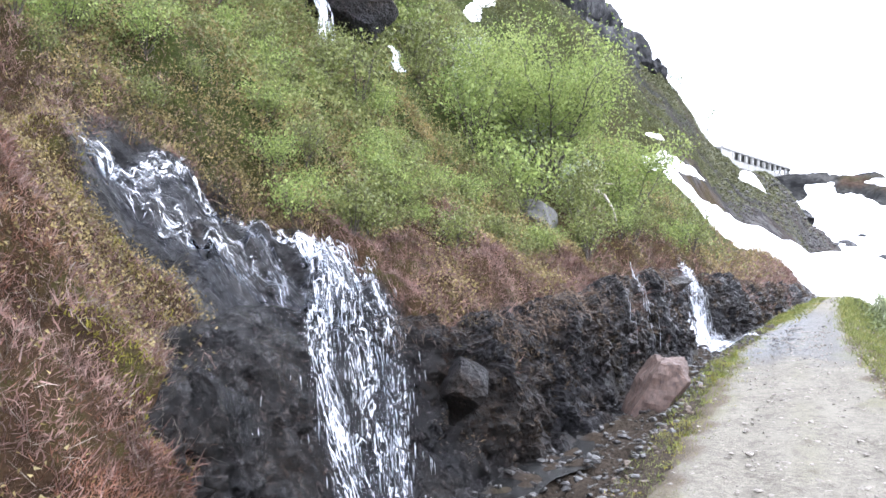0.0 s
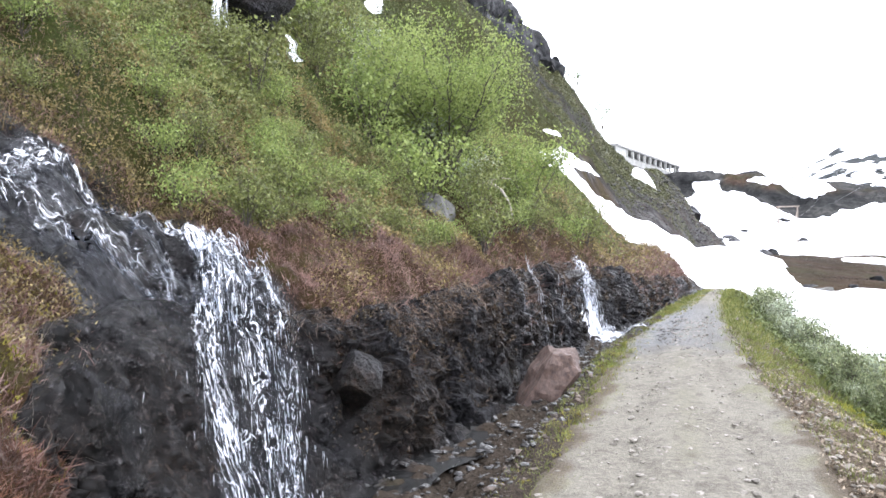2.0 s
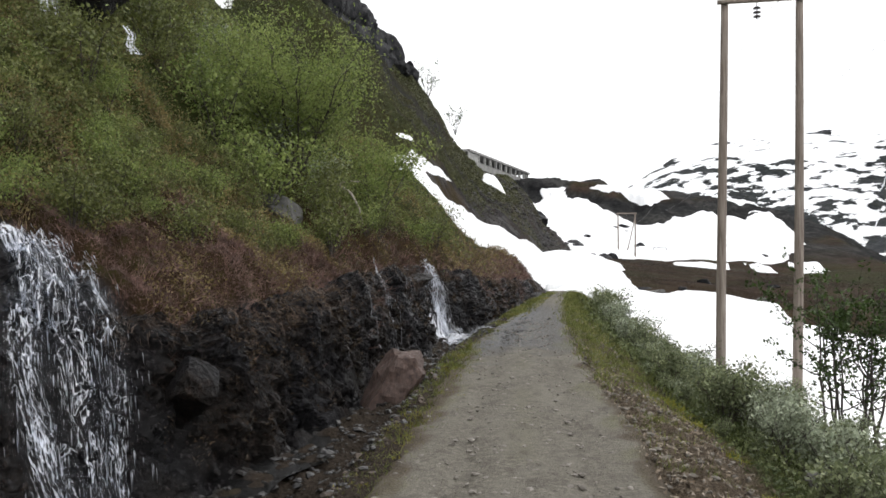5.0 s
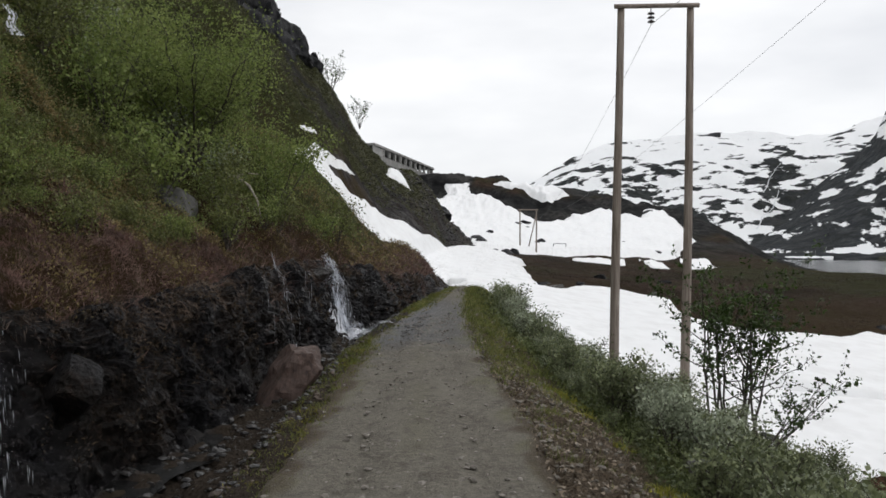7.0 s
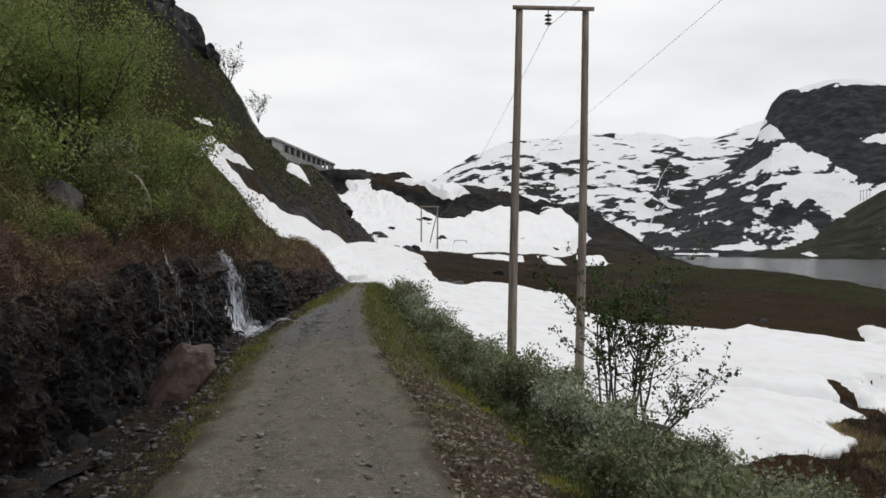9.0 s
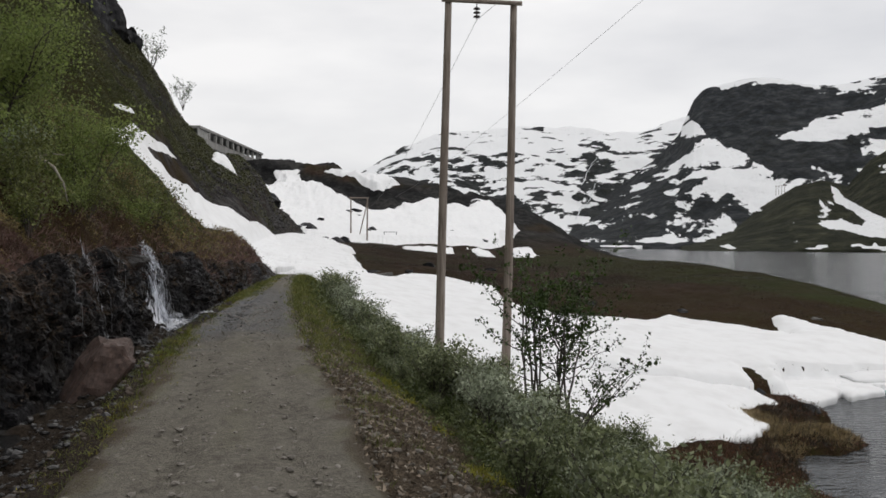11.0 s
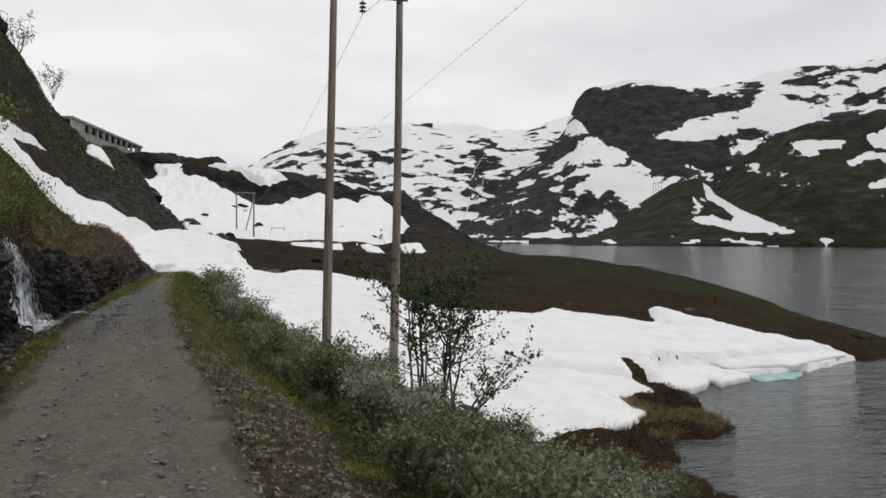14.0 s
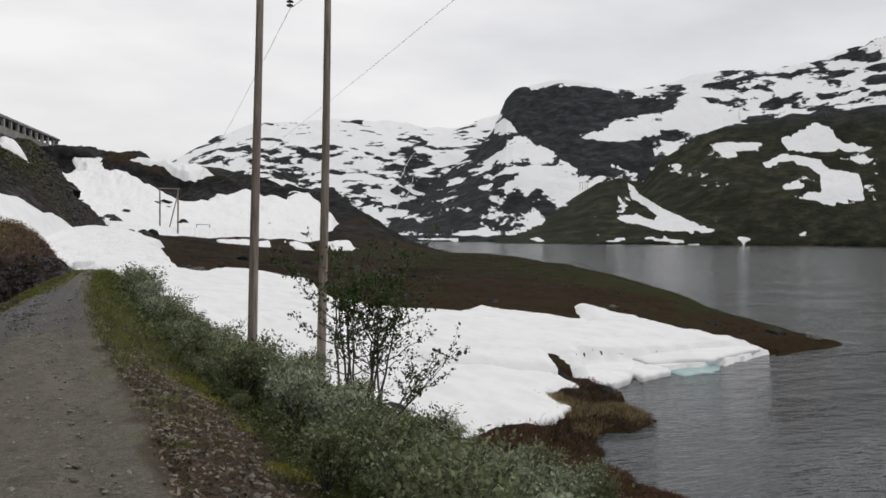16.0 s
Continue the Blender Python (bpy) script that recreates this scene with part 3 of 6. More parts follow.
# ---- mesh builders ----
def mesh_of(name, verts, faces, material, smooth=False, attrs=None, uv=None):
    """A mesh from arrays; all faces have the same number of corners."""
    verts, faces = np.asarray(verts, np.float32).reshape(-1, 3), np.asarray(faces, np.int32)
    me = bpy.data.meshes.new(name)
    n = faces.shape[1]
    me.vertices.add(len(verts))
    me.vertices.foreach_set("co", verts.ravel())
    me.loops.add(faces.size)
    me.loops.foreach_set("vertex_index", faces.ravel())
    me.polygons.add(len(faces))
    me.polygons.foreach_set("loop_start", np.arange(0, faces.size, n, dtype=np.int32))
    me.polygons.foreach_set("use_smooth", np.full(len(faces), smooth))
    me.update(calc_edges=True)
    for key, values in (attrs or {}).items():
        me.attributes.new(key, "FLOAT", "POINT").data.foreach_set("value", np.asarray(values, np.float32).ravel())
    if uv is not None:
        layer = me.uv_layers.new(name="flow")
        layer.data.foreach_set("uv", np.asarray(uv, np.float32).reshape(-1, 2)[faces.ravel()].ravel())
    me.materials.append(material)
    return me


def grid_faces(rows, cols, keep=None):
    i = np.arange(rows * cols).reshape(rows, cols)
    q = np.stack([i[:-1, :-1], i[:-1, 1:], i[1:, 1:], i[1:, :-1]], -1)
    return q.reshape(-1, 4) if keep is None else q[keep]


def packed(verts, faces):
    """Drops the vertices that no face uses."""
    used = np.unique(faces)
    back = np.zeros(len(verts), np.int64)
    back[used] = np.arange(len(used))
    return used, back[faces]


def part(name, me, parent, label="", m=None):
    ob = new(name, me)
    ob.parent = parent
    if m is not None:
        ob.matrix_basis = m
    if label:
        ob["label"] = label
    return ob


def joined(*pieces):
    """Arrays of (verts, faces) as one."""
    vs, fs, n = [], [], 0
    for v, f in pieces:
        vs.append(np.asarray(v, float).reshape(-1, 3))
        fs.append(np.asarray(f) + n)
        n += len(vs[-1])
    return np.concatenate(vs), np.concatenate(fs)


def tube(path, radii, sides=6):
    """Quads round a path."""
    path = np.asarray(path, float)
    radii = np.broadcast_to(radii, len(path))
    way = np.gradient(path, axis=0)
    way /= np.linalg.norm(way, axis=1)[:, None] + 1e-9
    side = np.cross(way, np.where(np.abs(way[:, 2:]) > 0.9, [[1.0, 0, 0]], [[0, 0, 1.0]]))
    side /= np.linalg.norm(side, axis=1)[:, None] + 1e-9
    over = np.cross(side, way)
    a = np.linspace(0, 2 * np.pi, sides, endpoint=False)
    v = path[:, None] + radii[:, None, None] * (side[:, None] * np.cos(a)[None, :, None] + over[:, None] * np.sin(a)[None, :, None])
    i = np.arange(len(path) * sides).reshape(len(path), sides)
    j = np.roll(i, -1, 1)
    f = np.stack([i[:-1], j[:-1], j[1:], i[1:]], -1).reshape(-1, 4)
    end = np.array([[i[-1, 0], i[-1, k], i[-1, min(k + 1, sides - 1)], i[-1, min(k + 2, sides - 1)]] for k in range(1, sides - 2, 2)])
    start = np.array([[i[0, 0], i[0, min(k + 2, sides - 1)], i[0, min(k + 1, sides - 1)], i[0, k]] for k in range(1, sides - 2, 2)])
    return v.reshape(-1, 3), np.concatenate([f, end, start]) if sides > 3 else f


def box(x0, y0, z0, x1, y1, z1):
    v = np.array([(x, y, z) for z in (z0, z1) for x, y in ((x0, y0), (x1, y0), (x1, y1), (x0, y1))], float)
    return v, np.array([(3, 2, 1, 0), (4, 5, 6, 7), (0, 1, 5, 4), (1, 2, 6, 5), (2, 3, 7, 6), (3, 0, 4, 7)])


def bevelled(name, bm_verts, bm_faces, material, width):
    bm = bmesh.new()
    vs = [bm.verts.new(v) for v in bm_verts]
    for f in bm_faces:
        bm.faces.new([vs[i] for i in f])
    bmesh.ops.bevel(bm, geom=bm.edges[:], offset=width, segments=2, affect="EDGES")
    me = bpy.data.meshes.new(name)
    bm.to_mesh(me)
    bm.free()
    me.materials.append(material)
    return me


def unit(v):
    return v / (np.linalg.norm(v, axis=-1, keepdims=True) + 1e-9)


def blades(roots, ups, rng, length, width, lean=0.6, bend=0.0):
    """One thin blade from each root: a triangle, or with bend a crooked twig of three."""
    n = len(roots)
    tilt = unit(ups + lean * rng.normal(size=(n, 3)))
    long = (length * rng.uniform(0.5, 1.2, n))[:, None]
    side = unit(np.cross(tilt, rng.normal(size=(n, 3)))) * (width * rng.uniform(0.6, 1.3, n))[:, None]
    if not bend:
        v = np.stack([roots - side, roots + side, roots + tilt * long], 1)
        return v.reshape(-1, 3), np.arange(3 * n).reshape(-1, 3)
    mid = roots + tilt * long * 0.5
    tip = mid + unit(tilt + bend * rng.normal(size=(n, 3))) * long * 0.55
    v = np.stack([roots - side, roots + side, mid - side * 0.8, mid + side * 0.8, tip], 1)
    f = np.array([(0, 1, 3), (0, 3, 2), (2, 3, 4)])
    return v.reshape(-1, 3), (f[None] + 5 * np.arange(n)[:, None, None]).reshape(-1, 3)


def leaves(spots, rng, size, flat=0.35, slim=0.55, simple=False):
    """One small kite-shaped leaf at each spot, or a plain pointed one."""
    n = len(spots)
    way = unit(rng.normal(size=(n, 3)) + [0, 0, flat])
    side = unit(np.cross(way, rng.normal(size=(n, 3))))
    s = (size * rng.uniform(0.6, 1.35, n))[:, None]
    if simple:
        v = np.stack([spots - way * s * 0.5 - side * s * slim * 0.5, spots - way * s * 0.4 + side * s * slim * 0.5, spots + way * s * 0.7], 1)
        return v.reshape(-1, 3), np.arange(3 * n).reshape(-1, 3)
    v = np.stack([spots - way * s * 0.5, spots + side * s * slim * 0.5, spots + way * s * 0.5, spots - side * s * slim * 0.5], 1)
    return v.reshape(-1, 3), np.arange(4 * n).reshape(-1, 4)


def pebbles(spots, sizes, rng, squash=0.65, facets=1):
    """Angular stones, one at each spot, each an uneven ball of 20 faces."""
    g = (1 + 5 ** 0.5) / 2
    base = unit(np.array([(-1, g, 0), (1, g, 0), (-1, -g, 0), (1, -g, 0), (0, -1, g), (0, 1, g), (0, -1, -g), (0, 1, -g), (g, 0, -1), (g, 0, 1), (-g, 0, -1), (-g, 0, 1)], float))
    tris = np.array([(0, 11, 5), (0, 5, 1), (0, 1, 7), (0, 7, 10), (0, 10, 11), (1, 5, 9), (5, 11, 4), (11, 10, 2), (10, 7, 6), (7, 1, 8),
                     (3, 9, 4), (3, 4, 2), (3, 2, 6), (3, 6, 8), (3, 8, 9), (4, 9, 5), (2, 4, 11), (6, 2, 10), (8, 6, 7), (9, 8, 1)])
    n = len(spots)
    v = base[None] * rng.uniform(0.65, 1.3, (n, 12, 1)) * np.stack([rng.uniform(0.8, 1.4, n), rng.uniform(0.6, 1.1, n), squash * rng.uniform(0.6, 1.2, n)], 1)[:, None]
    a = rng.uniform(0, 6.28, n)
    c, s = np.cos(a)[:, None], np.sin(a)[:, None]
    v = np.stack([v[..., 0] * c - v[..., 1] * s, v[..., 0] * s + v[..., 1] * c, v[..., 2]], -1)
    v = v * np.asarray(sizes)[:, None, None] * 0.5 + spots[:, None]
    return v.reshape(-1, 3), (tris[None] + 12 * np.arange(n)[:, None, None]).reshape(-1, 3)


def boulder_mesh(name, size, material, seed, cuts=9, sub=4, rough=0.05):
    """A block of stone: a ball cut flat by some planes, then roughened."""
    rng = np.random.default_rng(seed)
    bm = bmesh.new()
    bmesh.ops.create_icosphere(bm, subdivisions=sub, radius=1)
    v = np.array([p.co for p in bm.verts])
    for _ in range(cuts):
        n = unit(rng.normal(size=3))
        d = rng.uniform(0.45, 0.72)
        over = np.maximum(v @ n - d, 0)
        v -= over[:, None] * n * 0.93
    v *= np.asarray(size) / 2
    for p, c in zip(bm.verts, v):
        w = Vector(c)
        p.co = w + w.normalized() * rough * max(size) * (noise.fractal(w * 3 / max(size) + Vector((seed, 0, 0)), 1, 2, 4))
    me = bpy.data.meshes.new(name)
    bm.to_mesh(me)
    bm.free()
    me.materials.append(material)
    return me


def slab_mesh(name, size, material, seed, shear=(0.0, 0.0), chips=9, rough=0.03):
    """An angular block: a sheared box with corners knocked off and a rough skin."""
    rng = np.random.default_rng(seed)
    bm = bmesh.new()
    bmesh.ops.create_cube(bm, size=1)
    bmesh.ops.subdivide_edges(bm, edges=bm.edges[:], cuts=13, use_grid_fill=True)
    v = np.array([p.co for p in bm.verts])
    for _ in range(chips):
        n = unit(rng.normal(size=3))
        over = np.maximum(v @ n - rng.uniform(0.44, 0.6), 0)
        v -= over[:, None] * n
    v *= np.asarray(size)
    v[:, 0] += shear[0] * v[:, 2]
    v[:, 1] += shear[1] * v[:, 2]
    for p, c in zip(bm.verts, v):
        w = Vector(c)
        p.co = w + Vector(unit(c)) * rough * max(size) * noise.fractal(w * 4 / max(size) + Vector((seed, 0, 0)), 1, 2, 5)
    me = bpy.data.meshes.new(name)
    bm.to_mesh(me)
    bm.free()
    me.materials.append(material)
    return me


def spread_on(n, rng, x0, x1, y0, y1, chance):
    """Random places on the ground, kept with the chance that chance(x, y) gives."""
    x, y = rng.uniform(x0, x1, n), rng.uniform(y0, y1, n)
    ok = rng.random(n) < chance(x, y)
    x, y = x[ok], y[ok]
    return np.stack([x, y, height(x, y)], 1)


def ground_up(p, e=0.08):
    """The ground's normal at places p."""
    zx = (height(p[:, 0] + e, p[:, 1]) - height(p[:, 0] - e, p[:, 1])) / (2 * e)
    zy = (height(p[:, 0], p[:, 1] + e) - height(p[:, 0], p[:, 1] - e)) / (2 * e)
    return unit(np.stack([-zx, -zy, np.ones(len(p))], 1))

# ---- ground, road, snow, lake, mountains ----
ROWS = steps(-30, (2, 1.5, 0.12), (11, 0.07, 0.08), (24, 0.08, 0.22), (50, 0.22, 0.4), (110, 0.4, 0.8), (185, 0.8, 1.4), (330, 2, 14))
COLS = steps(-75, (-14, 2.5, 0.7), (-5, 0.6, 0.16), (-3.2, 0.15, 0.1), (-0.65, 0.075, 0.06), (0.2, 0.035, 0.035), (1.6, 0.06, 0.08), (3.8, 0.08, 0.08), (9, 0.09, 0.25), (24, 0.3, 0.5), (60, 0.6, 1.0), (190, 1.5, 9))
GY, GO = np.meshgrid(ROWS, COLS, indexing="ij")
GX = toe(GY) * (1 - ramp(GY, 100, 140)) - 3 * ramp(GY, 100, 140) + GO
GZ = height(GX, GY)
GMID, GHALF = road_mid(GY), road_half(GY)
GUP = foot_at(GX, GY) - GX

near = 1 - ramp(GY, 40, 48)
slopes = fbm(GZ * 0.8 + GX * 0.4, GY * 0.8, 4, 81)
rocky = ramp(GUP, -0.45, -0.15) * (1 - ramp(GUP, 0.40 + 0.15 * slopes, 0.62 + 0.15 * slopes)) * near * ramp(GY, 3.0, 3.7)
bed = ramp(inside(GX, GY, BED) + 0.1 * slopes, -0.06, 0.06)
rocky = np.maximum(rocky, bed * ramp(GUP, -0.3, 0))
crags = 0.8 * ramp(fbm(GZ * 0.3, GY * 0.16, 5, 91), 0.4, 0.65) * ramp(GY, 30, 45) * ramp(GUP, 2, 5)
head_rock = ramp(GY, 112, 130) * ramp(fbm(GX * 0.08, GZ * 0.25, 5, 95), -0.9, -0.3)
rocky = np.maximum.reduce([rocky, crags, head_rock])
stony = ramp(GY, 44, 48) * ramp(GUP, 0.3, 1.5) * (1 - ramp(GUP + 2.5 * slopes, 3.5, 6.5)) * (0.35 + 0.65 * ramp(fbm(GX * 0.5, GY * 0.22, 4, 97), -0.3, 0.2)) * (1 - ramp(GY, 98, 108))
soil = (ramp(GMID - GHALF - GX, 0.0, 0.1) * (1 - ramp(GUP, -0.5, -0.2)) ) * near
verge = ramp(GX - GMID - GHALF, -0.05, 0.15) * (1 - ramp(GX - GMID - GHALF + 0.2 * slopes, 0.95, 1.5)) * near
lush = ramp(GUP, 1.0, 3.5) * near * ramp(GY, 4, 8) + ramp(GX - GMID - GHALF, 0.8, 1.4) * near * (1 - ramp(GX - GMID - GHALF, 5.5, 7.5))
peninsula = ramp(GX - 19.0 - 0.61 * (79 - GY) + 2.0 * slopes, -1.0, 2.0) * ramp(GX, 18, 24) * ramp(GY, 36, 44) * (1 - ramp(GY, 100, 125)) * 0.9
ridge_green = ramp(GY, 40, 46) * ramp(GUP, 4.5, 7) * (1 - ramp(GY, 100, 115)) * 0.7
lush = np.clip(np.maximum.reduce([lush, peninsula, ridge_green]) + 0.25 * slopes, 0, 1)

under_road = (np.abs(GX - GMID) < GHALF + 0.16) & (GY < 46)
ground_z = GZ - 0.05 * under_road
PX, PY, PZ = place(GX, GY, ground_z)
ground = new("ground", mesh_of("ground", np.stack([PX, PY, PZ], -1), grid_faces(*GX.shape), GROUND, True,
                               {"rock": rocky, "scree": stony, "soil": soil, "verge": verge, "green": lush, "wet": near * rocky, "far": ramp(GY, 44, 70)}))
tagged(ground, "heath-covered valley ground with wet rock and scree", "ground", kind="structure")

# rock face of the road cut
fy_rows = steps(2.7, (11, 0.035, 0.04), (22, 0.05, 0.09), (44, 0.1, 0.2))
fs_cols = np.linspace(0, 1, 74)
FY, FS = np.meshgrid(fy_rows, fs_cols, indexing="ij")
FUP = -0.35 + FS * (wall_run(FY) * 1.25 + 0.45)
FX = toe(FY) - FUP
FZ = bare_height(FX, FY)
tilt_z = np.gradient(FZ, axis=1)
tilt_x = np.gradient(FX, axis=1)
nx, nz = tilt_z, -tilt_x
nl = np.hypot(nx, nz) + 1e-9
warp_y, warp_z = FY + 0.15 * fbm(FY * 2, FZ * 2, 3, 133), FZ + 0.1 * fbm(FY * 2, FZ * 2, 3, 135)
push = 0.05 + 0.12 * fbm(FY * 0.9, FZ * 1.1, 3, 123) + 0.065 * facets(warp_y * 2.0, warp_z * 3.0, 121) + 0.06 * facets(warp_y * 4.6, warp_z * 7.0, 125) + 0.028 * facets(warp_y * 11, warp_z * 16, 127) + 0.012 * fbm(FY * 13, FZ * 17, 2, 129)
push = push * (1 - 0.6 * np.exp(-((FY - 5.2) / 1.0) ** 2) - 0.6 * np.exp(-((FY - 19.8) / 0.8) ** 2))
push = push * (1 - ramp(FY, 38, 43)) * ramp(FS, 0.0, 0.12) - 0.3 * ramp(FS, 0.86, 1.0) - 0.12 * (1 - ramp(FS, 0.0, 0.1)) - 0.3 * (1 - ramp(FY, 2.7, 3.3))
FX, FZ = FX + nx / nl * push, FZ + nz / nl * push
rock_face = new("rock_face", mesh_of("rock_face", np.stack([FX, FY, FZ], -1), grid_faces(*FX.shape)[:, ::-1], ROCK, False, {"wet": 1 - ramp(np.abs(FY - 4.9) + 0.4 * fbm(FY, FZ, 3, 131), 1.7, 2.6)}))
tagged(rock_face, "dark wet blasted rock face beside the gravel track", "rock face", kind="structure")

# road
ry = steps(-28, (2, 1.2, 0.2), (20, 0.1, 0.15), (47, 0.2, 0.4))
rx = np.linspace(-1.25, 1.25, 64)
RY, RK = np.meshgrid(ry, rx, indexing="ij")
RX = road_mid(RY) + RK * road_half(RY)
RZ = height(RX, RY) + 0.008 + 0.012 * fbm(RX * 4, RY * 2.5, 3, 101) - 0.03 * np.exp(-((np.abs(RK) - 0.5) / 0.16) ** 2) - 0.10 * ramp(np.abs(RK) + 0.09 * fbm(RX * 3, RY * 3, 3, 103), 1.06, 1.24)
damp = ramp(RY + 1.5 * fbm(RX, RY, 3, 105), 13.5, 16) * (1 - ramp(RY, 24, 32)) * (0.7 + 0.3 * ramp(-RK, -0.6, 0.6))
mossy = 0.5 * ramp(np.abs(RK) + 0.3 * fbm(RX * 2.2, RY * 1.5, 4, 107), 0.9, 1.1) + 0.2 * np.exp(-(RK / 0.14) ** 2) * ramp(fbm(RX, RY * 0.7, 3, 109), -0.2, 0.3)
ragged_edge = ramp(np.abs(RK) + 0.16 * fbm(RX * 2.6, RY * 2.0, 4, 108), 0.86, 1.08)
road = new("road", mesh_of("road", np.stack([RX, RY, RZ], -1), grid_faces(*RX.shape), ROAD, True, {"wet": damp, "moss": np.clip(mossy, 0, 1), "edge": ragged_edge}))
tagged(road, "narrow grey gravel track with two wheel ruts", "road", kind="structure")


# snow
def finer(values, k):
    """A lattice of values with k steps for each one that it had."""
    r = np.linspace(0, values.shape[0] - 1, (values.shape[0] - 1) * k + 1)
    c = np.linspace(0, values.shape[1] - 1, (values.shape[1] - 1) * k + 1)
    r0, c0 = np.minimum(r.astype(int), values.shape[0] - 2), np.minimum(c.astype(int), values.shape[1] - 2)
    fr, fc = (r - r0)[:, None], (c - c0)[None]
    top = values[r0][:, c0] * (1 - fc) + values[r0][:, c0 + 1] * fc
    low = values[r0 + 1][:, c0] * (1 - fc) + values[r0 + 1][:, c0 + 1] * fc
    return top * (1 - fr) + low * fr


def snowfield(name, outline, label, thick=0.3, ragged=0.3, lean=0.5, keep_relief=0.3, grain=0.9, k=3):
    live = inside(GX, GY, outline) > -6
    rows, cols = np.where(live.any(1))[0], np.where(live.any(0))[0]
    cut = np.s_[max(rows[0] - 1, 0):rows[-1] + 2, max(cols[0] - 1, 0):cols[-1] + 2]
    bare = bare_height(GX[cut], GY[cut])
    x, y, z = (finer(a, k) for a in (GX[cut], GY[cut], bare + keep_relief * (GZ[cut] - bare)))
    scale = np.clip(np.hypot(x, y) / 30, 0.7, 5)
    field = inside(x, y, outline) + ragged * scale * fbm(x * grain / scale, y * grain / scale, 6, 111, 0.6)
    lump = np.sqrt(scale)
    z = z + np.clip(field * lean, -0.5 * scale, thick * lump) + 0.02 * thick * lump * fbm(x * 2.4 / scale, y * 2.4 / scale, 3, 115)
    z = np.maximum(z, np.where(field > 0.1, LAKE + 0.3, -99))
    live = field > -0.5 * scale / lean
    keep = live[:-1, :-1] | live[1:, :-1] | live[:-1, 1:] | live[1:, 1:]
    faces = grid_faces(*x.shape, keep)
    verts = np.stack(place(x, y, z), -1).reshape(-1, 3)
    used, faces = packed(verts, faces)
    ob = new(name, mesh_of(name, verts[used], faces, SNOW, True))
    return tagged(ob, label, "snow", kind="structure")


BASIN = [(5.5, 20.5), (8, 20.5), (10.0, 22.6), (11.1, 23.4), (12.0, 23.7), (13.1, 23.9), (14.0, 24.4), (15.2, 25.6), (15.3, 27.0), (16.3, 27.7), (17.3, 28.3), (17.7, 29.8), (19.1, 34.2), (19.4, 34.0), (18.7, 31.0), (18.8, 30.2),
         (21.0, 31.2), (22.6, 32.4), (24.9, 33.5), (28.4, 33.5), (30.1, 34.4), (34.4, 36.6), (33.3, 38.1), (31.4, 39.5), (31.2, 42.1), (30.3, 45.1), (29.6, 48.1), (28.2, 47.8), (26.8, 42.4), (26.1, 44.4), (23.5, 46.1), (21.5, 48.3), (19.3, 45.9), (15.7, 44.2),
         (13.6, 44.2), (11.6, 46.2), (12.1, 55.6), (10.5, 55.2), (8.6, 58.0), (6.0, 55.4), (4.5, 52.7), (3.3, 52.9), (3.0, 57.1), (3.2, 61.4), (2.0, 68), (3.0, 75.2), (-0.6, 60.8), (-1.8, 41.5), (0.2, 39), (2, 32)]
snowfield("snowfield_basin", BASIN, "thick old snowfield sloping down to the lake", 0.2, 0.16, 0.4, 0.6, 1.6, 2)
GULLY = [(-10.6, 44.5), (-10.25, 46.8), (-9.7, 49.2), (-9.5, 52.9), (-9.35, 57.8), (-9.15, 53.3), (-9.25, 49.2), (-9.5, 46.9), (-9.2, 47.1), (-8.7, 48.3), (-8.35, 52.2), (-7.55, 55.7), (-6.6, 58.6), (-5.3, 61.5), (-4.3, 71.5), (-2.6, 77.9), (0.6, 78.0),
         (3.2, 69.5), (2.0, 66.1), (3.0, 62), (2.9, 58.7), (3.4, 52.2), (0.5, 47), (-0.9, 41.6), (-2.4, 42.0), (-4.2, 43), (-6.5, 41), (-9, 40)]
snowfield("snowfield_gully", GULLY, "snow tongue filling the gully above the road", 0.35, 0.035, 1.4, 1.0, 1.4, 4)
STREAK = [(-11.2, 47.3), (-10.98, 48.3), (-10.4, 49.4), (-10.45, 48.7), (-10.95, 47.6)]
snowfield("snow_patch_high", STREAK, "small snow streak on the scree", 0.12, 0.02, 1.5, 1.0, k=5)
snowfield("snow_patch_gallery", [(-10.1, 80.5), (-9.3, 82.3), (-8.3, 80.6), (-7.5, 77.5), (-8.1, 77.1), (-9.1, 77.4), (-9.7, 77.0)], "snow patch on the slope below the snow gallery", 0.3, 0.08, 1.0, 1.0)
HEAD = [(-8.0, 151.0), (-8.7, 155.3), (-7.3, 157.8), (-4.8, 160.6), (-4.5, 157.2), (-3.4, 152.6), (-1.0, 149), (1.4, 138.6), (3.3, 136.9), (5.1, 136.9), (7.3, 135.1), (8.7, 134.5), (11.1, 136.0), (12.7, 138.7), (16.8, 140.4), (20.8, 144.4),
        (23.7, 140.3), (25.1, 137.7), (26.8, 143.4), (31.5, 149), (32.4, 140.6), (32.6, 134.2), (32.4, 128.2), (28.6, 121.8), (28.0, 119.3), (18.5, 113.8), (10.2, 110.5), (7.2, 110.2), (4.0, 105.3), (-2, 104), (-8, 112), (-12, 135)]
snowfield("snowfield_head", HEAD, "large snowfield on the hill at the head of the lake", 0.5, 0.1, 0.7, keep_relief=0.9, grain=1.3, k=4)
